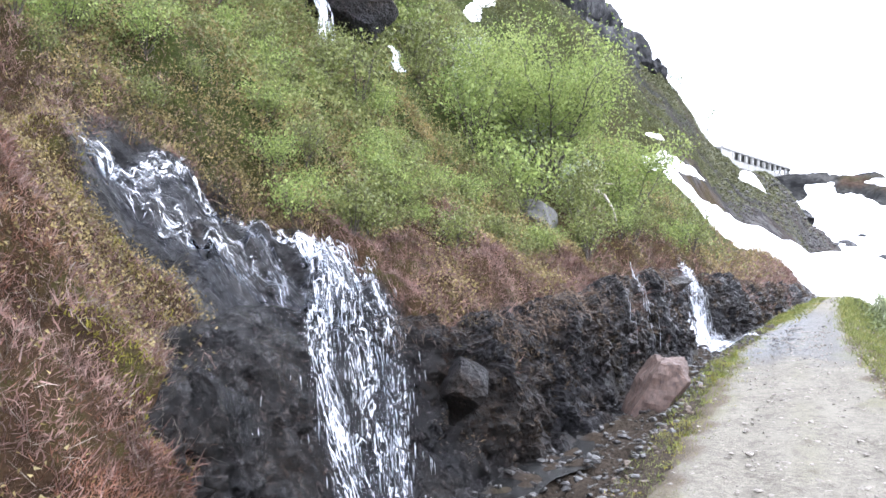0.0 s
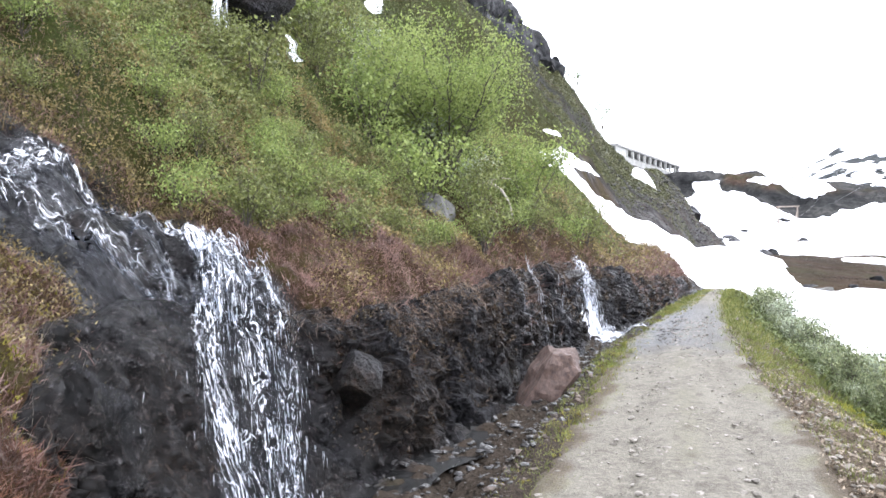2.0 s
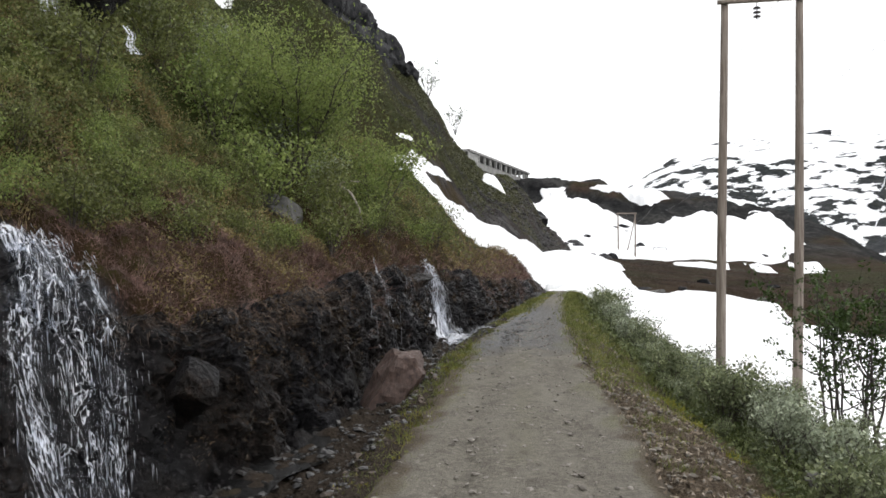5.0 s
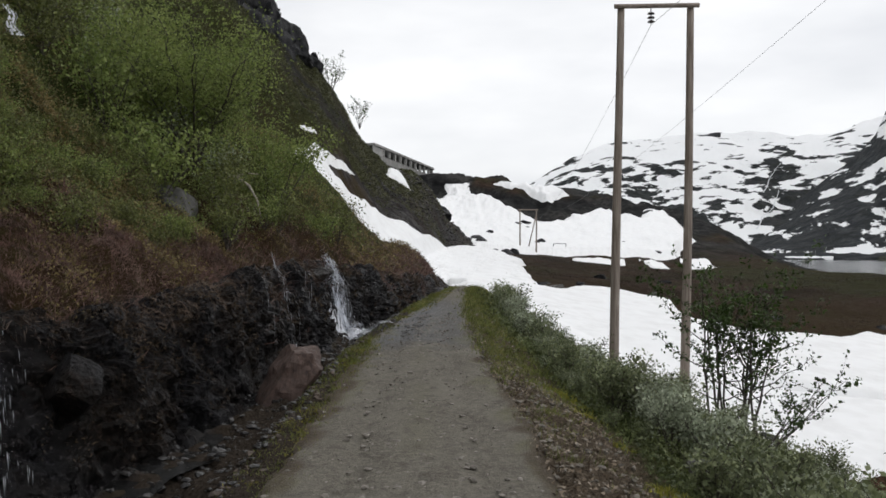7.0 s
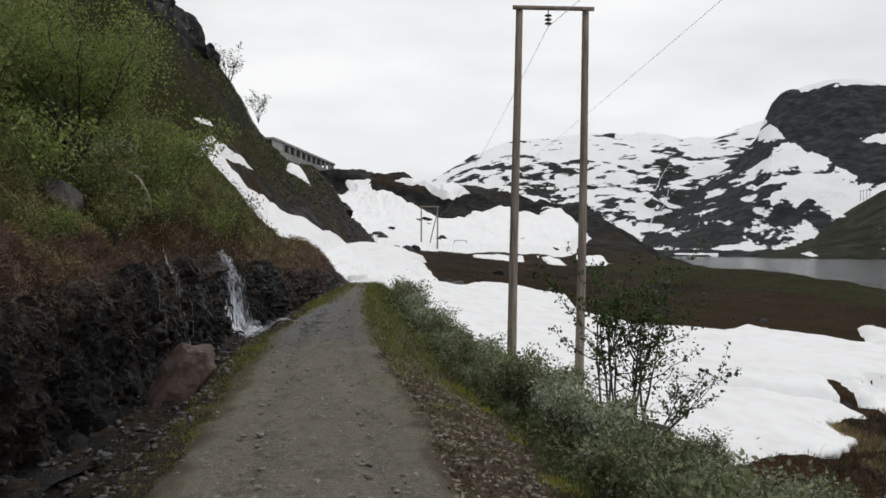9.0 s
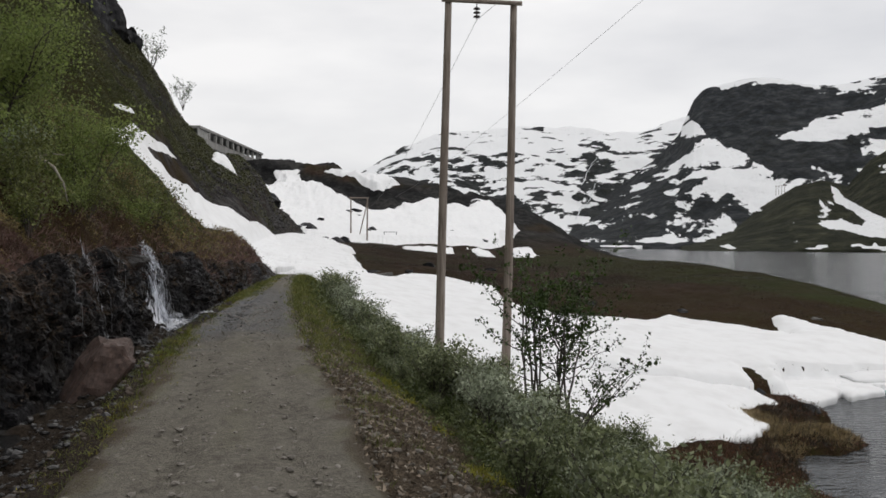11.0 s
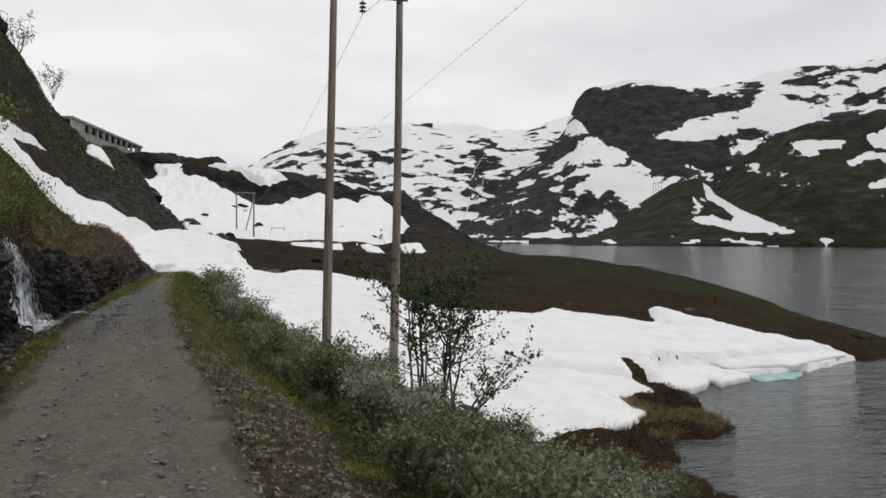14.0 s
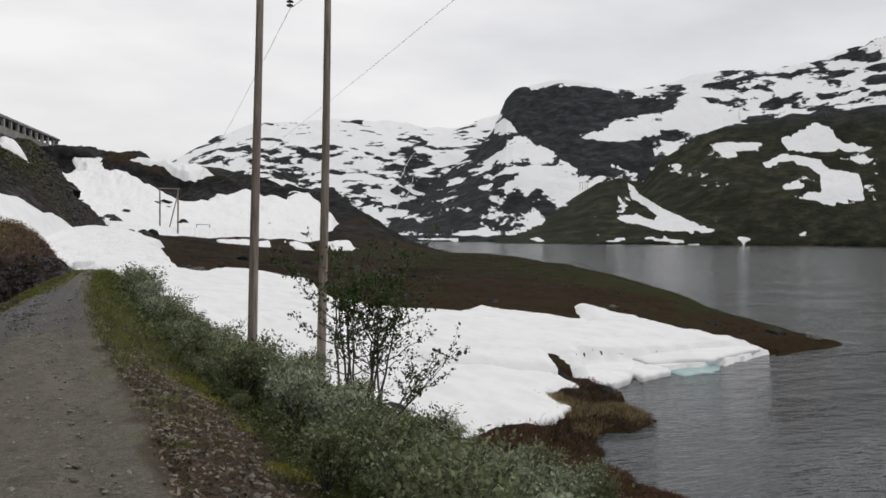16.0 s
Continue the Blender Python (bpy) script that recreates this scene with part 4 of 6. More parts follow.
snowfield("snow_patch_crest", [(0.7, 159.5), (4.0, 161.5), (8.8, 153), (13.2, 152.5), (14.4, 148.2), (12.5, 147.8), (10.7, 144.0), (9.3, 144.5), (7.5, 148.5), (3.6, 155.4)], "snow patch under the hill's dark crest", 0.4, 0.06, 0.9, 1.0, k=4)
snowfield("snow_patch_moor", [(11.3, 109.3), (14.0, 110.3), (18.2, 111.8), (17.8, 106.8), (13.1, 95), (11.6, 99)], "thin broken snow on the moor", 0.12, 0.2, 0.5, 0.95, 1.8, 4)
snowfield("snow_patch_shore", [(20.8, 113.6), (22.5, 115.5), (23.8, 113.5), (23.0, 104), (20.1, 97)], "small snow patch by the lake's head", 0.12, 0.25, 0.5, 0.95, 1.8, 4)
snowfield("snow_patch_point", [(27.8, 118.3), (30.4, 117.8), (30.6, 110.3), (27.4, 103), (26.7, 110)], "broken snow patch near the water", 0.12, 0.25, 0.5, 0.95, 1.8, 4)
snowfield("snow_patch_upper", [(-19.3, 39.5), (-19.9, 47.6), (-19.0, 46.5), (-18.8, 40)], "snow patch high on the hillside", 0.3, 0.2)

# lake
lr = np.concatenate([np.linspace(0, 120, 60), np.geomspace(125, 3200, 50)])
la = np.radians(np.linspace(-8, 110, 90))
LR, LA = np.meshgrid(lr, la, indexing="ij")
lake = new("water", mesh_of("water", np.stack([LR * np.sin(LA), LR * np.cos(LA), np.full(LR.shape, LAKE)], -1), grid_faces(*LR.shape)[:, ::-1], WATER, True))
tagged(lake, "grey rippled mountain lake under an overcast sky", "lake", kind="structure")

# mountains round the lake: three ranges, one behind the other
ma = np.concatenate([np.linspace(-30, 0, 50), np.linspace(0.1, 54, 620), np.linspace(55, 120, 60)])
mr = np.geomspace(600, 2900, 170)
MR, MA = np.meshgrid(mr, ma, indexing="ij")
MX, MY = MR * np.sin(np.radians(MA)), MR * np.cos(np.radians(MA))


def crest_of(a, *pairs):
    return np.tan(np.radians(knots(a, *pairs)))


warp_n = fbm(MX / 420, MY / 420, 5, 201)
small_n = fbm(MX / 120, MY / 120, 5, 207)
ranges = []
for shore_r, top_r, crest in (
        (1150, 2500, crest_of(MA, (-30, 2), (0, 3.0), (2.5, 5.0), (4, 5.9), (5.6, 6.85), (8, 7.4), (10.8, 7.9), (13.9, 8.25), (17, 8.1), (19.4, 7.7), (21.8, 7.75), (24, 8.35), (27, 8.6), (40, 8), (120, 6))),
        (900, 1750, crest_of(MA, (14, -1), (18, 1.8), (21, 4.2), (23.4, 6.3), (24.7, 7.6), (25.2, 8.8), (25.6, 9.7), (26.2, 10.3), (27.4, 10.6), (30, 11.0), (32.4, 10.7), (35.4, 10.65), (38, 10.95), (42.5, 11.35), (44.9, 11.6), (47, 12.1), (49.8, 12.8), (60, 12), (90, 9), (120, 7))),
        (720, 1060, crest_of(MA, (22, -2), (24.3, -0.2), (27, 0.76), (29.7, 2.33), (32, 3.9), (33.5, 4.25), (35, 3.8), (36.2, 5.3), (38.3, 6.55), (39.4, 7.2), (40.5, 7.5), (43.2, 7.7), (44.5, 8.1), (46.5, 7.9), (48.6, 8.3), (52, 8.4), (70, 7), (120, 6)))):
    k = np.clip((MR - shore_r * (1 + 0.05 * warp_n)) / (top_r - shore_r), 0, None)
    rise = np.where(k < 1, 0.62 * k + 0.38 * k * k, 1 - 0.25 * (k - 1))
    top = crest * top_r
    body = np.clip(k * 3, 0, 1) * np.clip(1.15 - np.abs(k - 1) * 0.0, 0, 1)
    z = LAKE + (top + 5) * rise + body * np.maximum(top, 0) * (0.13 * warp_n * np.clip(1.4 - k, 0.25, 1) + 0.055 * small_n * np.clip(1.5 - k, 0.35, 1))
    z = np.where(crest > 0, z, -60)
    ranges.append(np.where(k <= 0, -30 - 40 * (1 - MR / shore_r), z))
MZ = np.maximum.reduce(ranges)
which = np.argmax(np.stack(ranges), 0)
zr, za = np.gradient(MZ, axis=0) / np.gradient(MR, axis=0), np.gradient(MZ, axis=1) / (np.gradient(np.radians(MA), axis=1) * MR)
steep = np.hypot(zr, za)
el = np.degrees(np.arctan2(MZ - EYE_Z, MR))
cover = np.choose(which, [0.010 * (np.maximum(el, 4.4) - 4.2) - 0.012, 0.003 * (el - 6.5) - 0.035, -0.155 + 0.0 * el]) - 0.05 * ramp(steep, 0.6, 1.1)
cover = cover + 0.012 * (1 - ramp(el, 0.2, 1.6)) + 0.05 - 0.4 * (1 - ramp(el, -0.25, 0.1))


def lies(outline, edge=0.22):
    """1 within an outline in degrees across and up, 0 outside, with an uneven edge."""
    return ramp(inside(MA, el, outline) + edge * (0.8 * small_n + 0.5 * soft_noise(MA * 5, el * 7, 213)), -edge, edge)


FACE = [(25.32, 8.64), (25.63, 9.87), (26.26, 10.43), (27.36, 10.14), (29.7, 10.24), (32.01, 10.09), (32.85, 9.76), (33.53, 9.36), (35.4, 9.4), (36.95, 8.77), (36.15, 8.5), (32.86, 8.24), (32.79, 7.64), (32.1, 7.27), (30.88, 7.3), (30.18, 6.78),
        (32.79, 6.49), (35.6, 6.49), (35.8, 5.16), (34.87, 4.45), (32.99, 5.1), (32.42, 4.65), (31.27, 4.51), (29.72, 5.39), (28.55, 6.18), (27.57, 6.66), (26.59, 7.14), (26.11, 8.05)]
cover = cover - 0.45 * (which == 1) * lies(FACE, 0.16)
cover = cover + 0.12 * (which == 1) * ramp(el + 0.5 * small_n, 10.1, 10.6) * (1 - ramp(MA, 36, 40))
BARE_GROUND = (
    [(16.24, 5.9), (17.44, 6.11), (19.03, 5.84), (20.63, 6.0), (20.63, 4.82), (19.43, 4.65), (18.44, 3.54), (18.24, 4.41), (16.64, 4.72)],
    [(18.44, 2.94), (20.63, 4.74), (21.83, 5.13), (23.83, 3.54), (23.43, 2.95), (24.62, 2.27), (23.43, 1.95), (24.23, 0.96), (21.44, -0.13), (18.24, 0.55), (17.24, 1.34)],
    [(4.26, 5.75), (7.65, 6.23), (7.95, 5.0), (4.63, 4.92)], [(8.6, 5.59), (10.34, 5.43), (12.29, 4.76), (11.5, 3.49), (9.95, 4.06), (8.79, 4.43)],
    [(13.47, 2.52), (15.05, 3.32), (16.24, 2.74), (15.85, 1.74), (16.25, 0.34), (14.26, 0.54)], [(26.21, 2.66), (27.39, 3.33), (29.34, 3.24), (29.74, 2.73), (28.57, 1.86), (27.0, 1.08), (24.23, 0.92)],
    [(26.79, 4.64), (27.97, 5.88), (28.56, 5.4), (28.95, 4.69), (27.77, 5.02)], [(24.41, 7.09), (26.59, 7.22), (26.0, 6.6), (24.21, 6.7)], [(22.62, 6.51), (23.82, 6.7), (24.81, 6.22), (24.62, 5.12), (23.03, 5.33)])
for bare in BARE_GROUND:
    cover = cover - 0.055 * (which < 2) * lies(bare, 0.3)
DRIFTS = (
    [(30.95, 6.76), (32.78, 8.09), (34.66, 8.34), (36.88, 8.47), (38.32, 9.37), (39.76, 8.56), (40.81, 8.14), (39.41, 7.29), (38.27, 6.59), (36.15, 7.3), (35.05, 6.62), (33.17, 6.56)],
    [(26.79, 4.32), (28.16, 6.66), (28.94, 5.94), (30.11, 5.07), (31.66, 4.46), (32.42, 4.18), (30.9, 2.91), (29.74, 2.33), (29.34, 3.51), (26.99, 3.53)],
    [(23.81, 8.46), (25.2, 8.64), (26.19, 7.46), (27.38, 6.47), (27.97, 6.19), (26.59, 5.11), (24.22, 4.73), (23.82, 5.91), (25.8, 6.22)])
for drift in DRIFTS:
    cover = cover + 0.10 * (which < 2) * lies(drift, 0.2)
PATCHES = (
    [(33.94, 3.85), (34.32, 3.65), (34.77, 2.99), (36.19, 2.09), (38.02, 1.2), (39.81, 0.44), (39.39, 0.29), (37.66, 0.82), (36.04, 1.52), (34.32, 2.76)], [(33.2, 1.3), (34.7, 1.6), (35.82, 1.21), (36.37, 1.75), (37.29, 1.13), (38.38, 0.44), (36.93, 0.44), (35.08, 0.75)],
    [(39.42, 6.18), (40.48, 6.32), (42.72, 6.16), (42.21, 5.89), (40.83, 5.76), (41.18, 5.38), (40.48, 5.33), (39.77, 5.91)], [(43.73, 6.55), (44.56, 6.58), (45.86, 7.32), (46.82, 6.92), (47.15, 6.2), (48.65, 5.77), (48.65, 5.42), (45.55, 5.46), (44.23, 5.73)],
    [(42.73, 4.92), (44.24, 5.41), (45.88, 5.16), (46.52, 4.64), (48.42, 4.04), (48.68, 2.46), (47.81, 2.48), (46.87, 2.07), (44.92, 2.68), (46.28, 3.04), (46.21, 3.94), (45.56, 4.5), (44.24, 5.08), (42.9, 4.69)],
    [(36.72, 4.87), (37.27, 5.04), (37.63, 4.81), (37.27, 4.63)], [(43.92, 3.35), (44.58, 3.55), (45.24, 3.43), (44.59, 3.19)])
for drift in PATCHES:
    cover = cover + 0.26 * lies(drift, 0.09)
SHORE_SNOW = ([(40.9, -0.14), (41.5, -0.02), (42.6, -0.34), (41.6, -0.38)], [(35.09, -0.1), (36.57, -0.06), (38.82, -0.47), (37.3, -0.47)], [(32.25, -0.42), (33.02, -0.18), (34.15, -0.06), (33.58, -0.33)],
              [(27.4, -0.19), (27.99, -0.07), (28.5, -0.35), (27.99, -0.43)], [(19.5, -0.2), (22.3, -0.22), (22.3, -0.3), (19.5, -0.3)])
for drift in SHORE_SNOW:
    cover = cover + 0.75 * lies(drift, 0.07)
mossy_m = np.choose(which, [0.15, 0.05, 0.9]) * (1 - ramp(el, 6, 9)) + 0.2
mountain = new("mountain_range", mesh_of("mountain_range", np.stack([MX, MY, MZ], -1), grid_faces(*MR.shape)[:, ::-1], MOUNTAIN, True, {"cover": cover, "moss": mossy_m, "across": 26 * MA + 0.012 * MR, "rise": MZ + 0.05 * MR}))
tagged(mountain, "dark rocky mountains patched with melting snow", "mountain", kind="structure")


def far_fall(line, wide, label):
    """A thin white fall that runs down the mountain side along a line in degrees."""
    line = np.array(line, float)
    k = np.linspace(0, 1, 24)
    a, e = np.interp(k, np.linspace(0, 1, len(line)), line[:, 0]), np.interp(k, np.linspace(0, 1, len(line)), line[:, 1])
    a = a + 0.04 * np.sin(17 * k)
    col = np.abs(MA[0][None] - a[:, None]).argmin(1)
    r = np.array([mr[np.argmax(el[:, c] >= q)] for c, q in zip(col, e)]) * 0.985
    rows = []
    for side in (-0.5, 0.5):
        b = np.radians(a + side * wide * (0.5 + 0.8 * k))
        rows.append(np.stack([r * np.sin(b), r * np.cos(b), EYE_Z + r * np.tan(np.radians(e))], -1))
    return tagged(new("waterfall", mesh_of("waterfall", np.stack(rows, 1), grid_faces(24, 2), FAR_WATER)), label, "waterfall")


FAR_WATER = plain("distant_white_water", (0.62, 0.64, 0.67), 0.6)
far_fall([(19.2, 5.9), (18.7, 5.2), (18.2, 4.0)], 0.05, "thin distant fall down the dark mountain side")
far_fall([(19.1, 4.2), (18.8, 3.0), (18.1, 2.4), (17.8, 1.6)], 0.07, "distant stream tumbling down the mountain foot")
far_fall([(41.2, 8.5), (41.25, 7.8)], 0.07, "short distant fall between the snow patches")

# ---- power line ----
def ground_z(x, y):
    return float(height(np.array([x]), np.array([y]))[0])


def insulator(parent, x, y, z):
    bits = [tube([(x, y, z), (x, y, z - 0.5)], [0.015, 0.015], 6)]
    for i in range(3):
        h = z - 0.14 - 0.12 * i
        bits.append(tube([(x, y, h), (x, y, h - 0.03), (x, y, h - 0.06), (x, y, h - 0.07)], [0.035, 0.10, 0.11, 0.04], 10))
    return part("insulator", mesh_of("insulator", *joined(*bits), CERAMIC, True), parent, "dark ceramic insulator string")


def power_frame(feet, top_z, lean, label, scale=1.0, radius=0.13, brace=False, strings=(0.42,)):
    (ax, ay), (bx, by) = feet
    ends = []
    thing = new("power_pole")
    thing.location = (ax, ay, ground_z(ax, ay)) if scale == 1 else (ax, ay, top_z - 11)
    off = Vector(thing.location)
    for x, y in feet:
        z = (ground_z(x, y) if scale == 1 else top_z - 11) - 0.4
        n = 14
        k = np.linspace(0, 1, n)
        path = np.stack([x + lean * (top_z - z) * k + 0.02 * np.sin(4 * k + x), y + 0 * k, z + (top_z - z) * k], 1) - np.array(off)
        part("pole", mesh_of("pole", *tube(path, radius * (1.12 - 0.32 * k), 12), WOOD, True), thing)
        ends.append(path[-1])
    a, b = Vector(ends[0]), Vector(ends[1])
    way = (b - a).normalized()
    p0, p1 = a - way * 0.22 * scale, b + way * 0.22 * scale
    bar = [p0 + (p1 - p0) * (i / 6) + Vector((0, -radius * 1.1, -0.06)) for i in range(7)]
    part("crossarm", mesh_of("crossarm", *tube([tuple(q) for q in bar], 0.07 * scale, 8), WOOD, True), thing, "weathered timber crossarm")
    if brace:
        q = [tuple(a.lerp(b, 0.45) + Vector((0, 0, -11.2))), tuple(b + Vector((0, 0, -1.2)))]
        part("brace", mesh_of("brace", *tube([q[0], tuple((Vector(q[0]) + Vector(q[1])) / 2), q[1]], radius * 0.7, 8), WOOD, True), thing)
    for k in strings:
        p = a.lerp(b, k) + Vector((0, -radius, -0.1))
        insulator(thing, *p)
    return tagged(thing, label, "power pole"), off + a, off + b


near_pole, near_a, near_b = power_frame([(3.88, 24.5), (5.92, 24.5)], 9.0, 0.0155, "weathered grey two-legged timber power pole beside the snowfield")
fx, fy, fz = place(4.05, 110.0, 7.5)
gx, gy, gz = place(6.25, 110.0, 7.5)
far_pole, far_a, far_b = power_frame([(fx, fy), (gx, gy)], fz, 0.0, "distant two-legged timber power pole standing in snow", 2.0, 0.2, True, (0.2, 0.5, 0.8))


def power_line(p, q, sag, thick=0.007):
    k = np.linspace(0, 1, 40)
    p, q = np.array(p), np.array(q)
    path = p + (q - p) * k[:, None]
    path[:, 2] -= sag * 4 * k * (1 - k)
    ob = new("power_line", mesh_of("power_line", *tube(path, thick + 0 * k, 5), WIRE, True))
    return tagged(ob, "thin sagging overhead power wire", "wire", "power wires")


hang = Vector((0, -0.13, -0.62))
mid_a, far_m = near_a.lerp(near_b, 0.42) + hang, far_a.lerp(far_b, 0.5) + Vector((0, 0, -0.7))
power_line(mid_a, far_m, 3.5)
power_line(mid_a, (9.0, -30, 9.5), 1.0)
power_line((fx + 9, fy, fz - 0.5), (10.3, 24.0, 9.35), 1.2)
power_line((10.3, 24.0, 9.35), (15.5, 0, 10.5), 0.3)


# ---- snow gallery over the railway ----
def gallery():
    a, b = Vector(place(-19.6, 136.0, 20.1)), Vector(place(-12.3, 171.0, 20.1))
    long = (b - a).length
    way = (b - a).normalized()
    turn = math.degrees(math.atan2(way.y, way.x))
    thing = new("snow_gallery")
    thing.matrix_world = pose(a.x, a.y, a.z, 0, 0, turn)
    part("roof", bevelled("roof", *box(-2, -0.9, -1.0, long + 0.5, 7.5, 0), CONCRETE, 0.08), thing, "stained concrete slab roof")
    # its dark colour stands for the shade inside the openings
    part("back_wall", mesh_of("back_wall", *box(-2, 6.6, -6.0, long - 9, 7.3, -0.7), DARK_CONCRETE), thing)
    part("base_wall", mesh_of("base_wall", *box(-2, -0.5, -9.0, long - 0.5, 0.5, -4.3), CONCRETE), thing, "concrete footing wall")
    col = bevelled("column", *box(-0.7, -0.5, -4.4, 0.7, 0.5, -0.98), PALE_CONCRETE, 0.05)
    thin = bevelled("post", *box(-0.2, -0.2, -4.4, 0.2, 0.2, -0.98), CONCRETE, 0.03)
    n = 10
    for i in range(n):
        x = 12 + (long - 21) * i / (n - 1)
        part("column", col, thing, m=pose(x, 0, 0))
    for i in range(5):
        part("post", thin, thing, "thin steel post", pose(long - 8.2 + 2.0 * i, 0, 0))
    part("panel", mesh_of("panel", *box(-2, -0.2, -4.3, 11, 0.2, -0.7), PALE_CONCRETE), thing)
    return tagged(thing, "long concrete snow gallery with open columns on the hill", "snow gallery")


gallery()


# ---- small things far off ----
def far_frame(x, y, wide, tall, label):
    """A small H-shaped stand of pale bars."""
    px, py, pz = place(x, y, ground_z(x, y))
    thing = new("marker_frame")
    thing.location = (px, py, pz)
    for k in (-0.5, 0.5):
        part("post", mesh_of("post", *tube([(k * wide, 0, -0.6), (k * wide, 0, tall / 2), (k * wide, 0, tall)], 0.11, 6), WIRE, True), thing)
    part("rail", mesh_of("rail", *tube([(-0.5 * wide, 0, tall), (0, 0, tall), (0.5 * wide, 0, tall)], 0.09, 6), WIRE, True), thing)
    part("strut", mesh_of("strut", *tube([(-0.9 * wide, 0, -0.3), (-0.7 * wide, 0, tall * 0.3), (-0.5 * wide, 0, tall * 0.7)], 0.08, 6), WIRE, True), thing)
    return tagged(thing, label, "frame")


far_frame(9.6, 112.6, 3.4, 2.7, "small pale metal frame standing in the far snow")


def far_pylon(a, e, tall):
    """A two-legged pole far off on the mountain side."""
    r = float(mr[np.argmax(el[:, np.abs(MA[0] - a).argmin()] >= e)])
    b = math.radians(a)
    thing = new("power_pole")
    thing.matrix_world = pose(r * math.sin(b), r * math.cos(b), EYE_Z + r * math.tan(math.radians(e)), 0, 0, -a)
    for k in (-1.6, 1.6):
        part("pole", mesh_of("pole", *tube([(k, 0, -8), (k, 0, tall / 2), (k, 0, tall)], 0.3, 6), WOOD, True), thing)
    part("crossarm", mesh_of("crossarm", *tube([(-3.2, 0, tall), (0, 0, tall), (3.2, 0, tall)], 0.28, 6), WOOD, True), thing)
    return tagged(thing, "tiny two-legged power pole on the far mountain side", "power pole")


far_pylon(30.9, 3.1, 13)
far_pylon(31.25, 3.1, 13)

# ---- boulders and outcrops ----
def boulder(name, where, size, material, seed, label, category="boulder", turn=0, tilt=0, roll=0, sink=0.25, **more):
    ob = new(name, boulder_mesh(name, size, material, seed, **more))
    x, y = where[:2]
    z = where[2] if len(where) > 2 else ground_z(x, y) + size[2] * (0.5 - sink)
    ob.matrix_world = pose(x, y, z, tilt, roll, turn)
    return tagged(ob, label, category)


red = new("boulder", slab_mesh("boulder", (0.52, 0.8, 0.86), RED_STONE, 3, (0.5, 0.1), 16, 0.055))
red.matrix_world = pose(-2.4, 10.75, ground_z(-2.4, 10.75) + 0.28, 6, 8, 24)
tagged(red, "reddish-brown angular boulder in the ditch beside the track", "boulder")
grey = new("boulder", slab_mesh("boulder", (0.75, 1.25, 0.7), GREY_STONE, 9, (0.1, 0.2), 14, 0.04))
grey.matrix_world = pose(-5.2, 13.6, ground_z(-5.2, 13.6) - 0.06, -22, 20, 20)
tagged(grey, "pale grey lichened boulder lodged in the hillside scrub", "boulder")
boulder("boulder", (2.35, 8.6), (0.34, 0.26, 0.22), GREY_STONE, 12, "small pale rounded boulder among the bank shrubs", sink=0.1, cuts=4)
boulder("boulder", (7.25, 21.2), (0.75, 0.5, 0.5), CLIFF, 14, "dark pointed boulder at the edge of the snow", turn=30, sink=0.15)
boulder("boulder", (18.4, 31.8, LAKE + 0.42), (4.8, 0.5, 0.6), CLIFF, 16, "dark rock ledge showing through the snow edge", turn=74, rough=0.03)
boulder("boulder", (18.5, 28.3, LAKE + 0.22), (1.7, 1.0, 0.75), CLIFF, 17, "dark shore rock at the water's edge", turn=60)
boulder("boulder", (-3.3, 6.9), (0.6, 0.8, 0.7), ROCK, 21, "dark wet block fallen against the rock face", turn=10, sink=0.3)
boulder("boulder", (-3.1, 7.9), (0.5, 0.7, 0.45), ROCK, 22, "dark wet block lying in the ditch", turn=60, sink=0.3)
boulder("boulder", (-3.75, 18.3, 1.2), (0.9, 1.8, 0.5), ROCK, 24, "smooth wet slab beside the small fall", turn=8, tilt=6)
outcrop = boulder("rock_outcrop", (-8.7, 12.85, 6.35), (2.5, 3.1, 2.2), ROCK, 31, "dark wet outcrop high on the slope with a thin fall", "rock outcrop", turn=30, sub=5, cuts=16, rough=0.06)
cliff = new("cliff")
for i, (x, y, z, sx, sz) in enumerate([(-19.0, 69.5, 20.3, 5.5, 6.5), (-18.2, 72.5, 19.6, 5.0, 5.5), (-17.3, 75.0, 19.2, 3.6, 3.6), (-16.85, 76.2, 19.6, 1.9, 2.6), (-16.6, 75.6, 18.0, 2.0, 3.0), (-20.4, 68.6, 21.6, 6.5, 8.0), (-21.6, 67.5, 23.4, 7.0, 9.0),
                                       (-18.0, 66.0, 18.6, 4.6, 5.0), (-19.8, 64.5, 20.2, 5.5, 6.5), (-22.4, 66.0, 25.8, 8.0, 9.0), (-21.2, 62.0, 22.2, 6.5, 7.0)]):
    g = float(stretch(x, y))
    part("rock_block", boulder_mesh("rock_block", (sx * g, sx * g * 1.1, sz * g), CLIFF, 140 + i, 16, 5, 0.085), cliff, m=pose(*place(x, y, z), 8 * (i % 3) - 8, -18, 40 * i))
tagged(cliff, "dark streaked cliff on the skyline above the slope", "cliff")

for i, (x, y, s) in enumerate([(-5.9, 98, 3.6), (0.5, 82, 1.6), (1.8, 86, 2.2), (2.8, 92, 1.8), (-1.2, 78, 1.4)]):
    px, py, pz = place(x, y, ground_z(x, y))
    g = float(stretch(x, y))
    boulder("crag", (px, py, pz), (s * g, s * g * 0.8, s * g * 0.7), CLIFF, 40 + i, "dark crag standing out of the scree slope", "crag", turn=37 * i, rough=0.07)

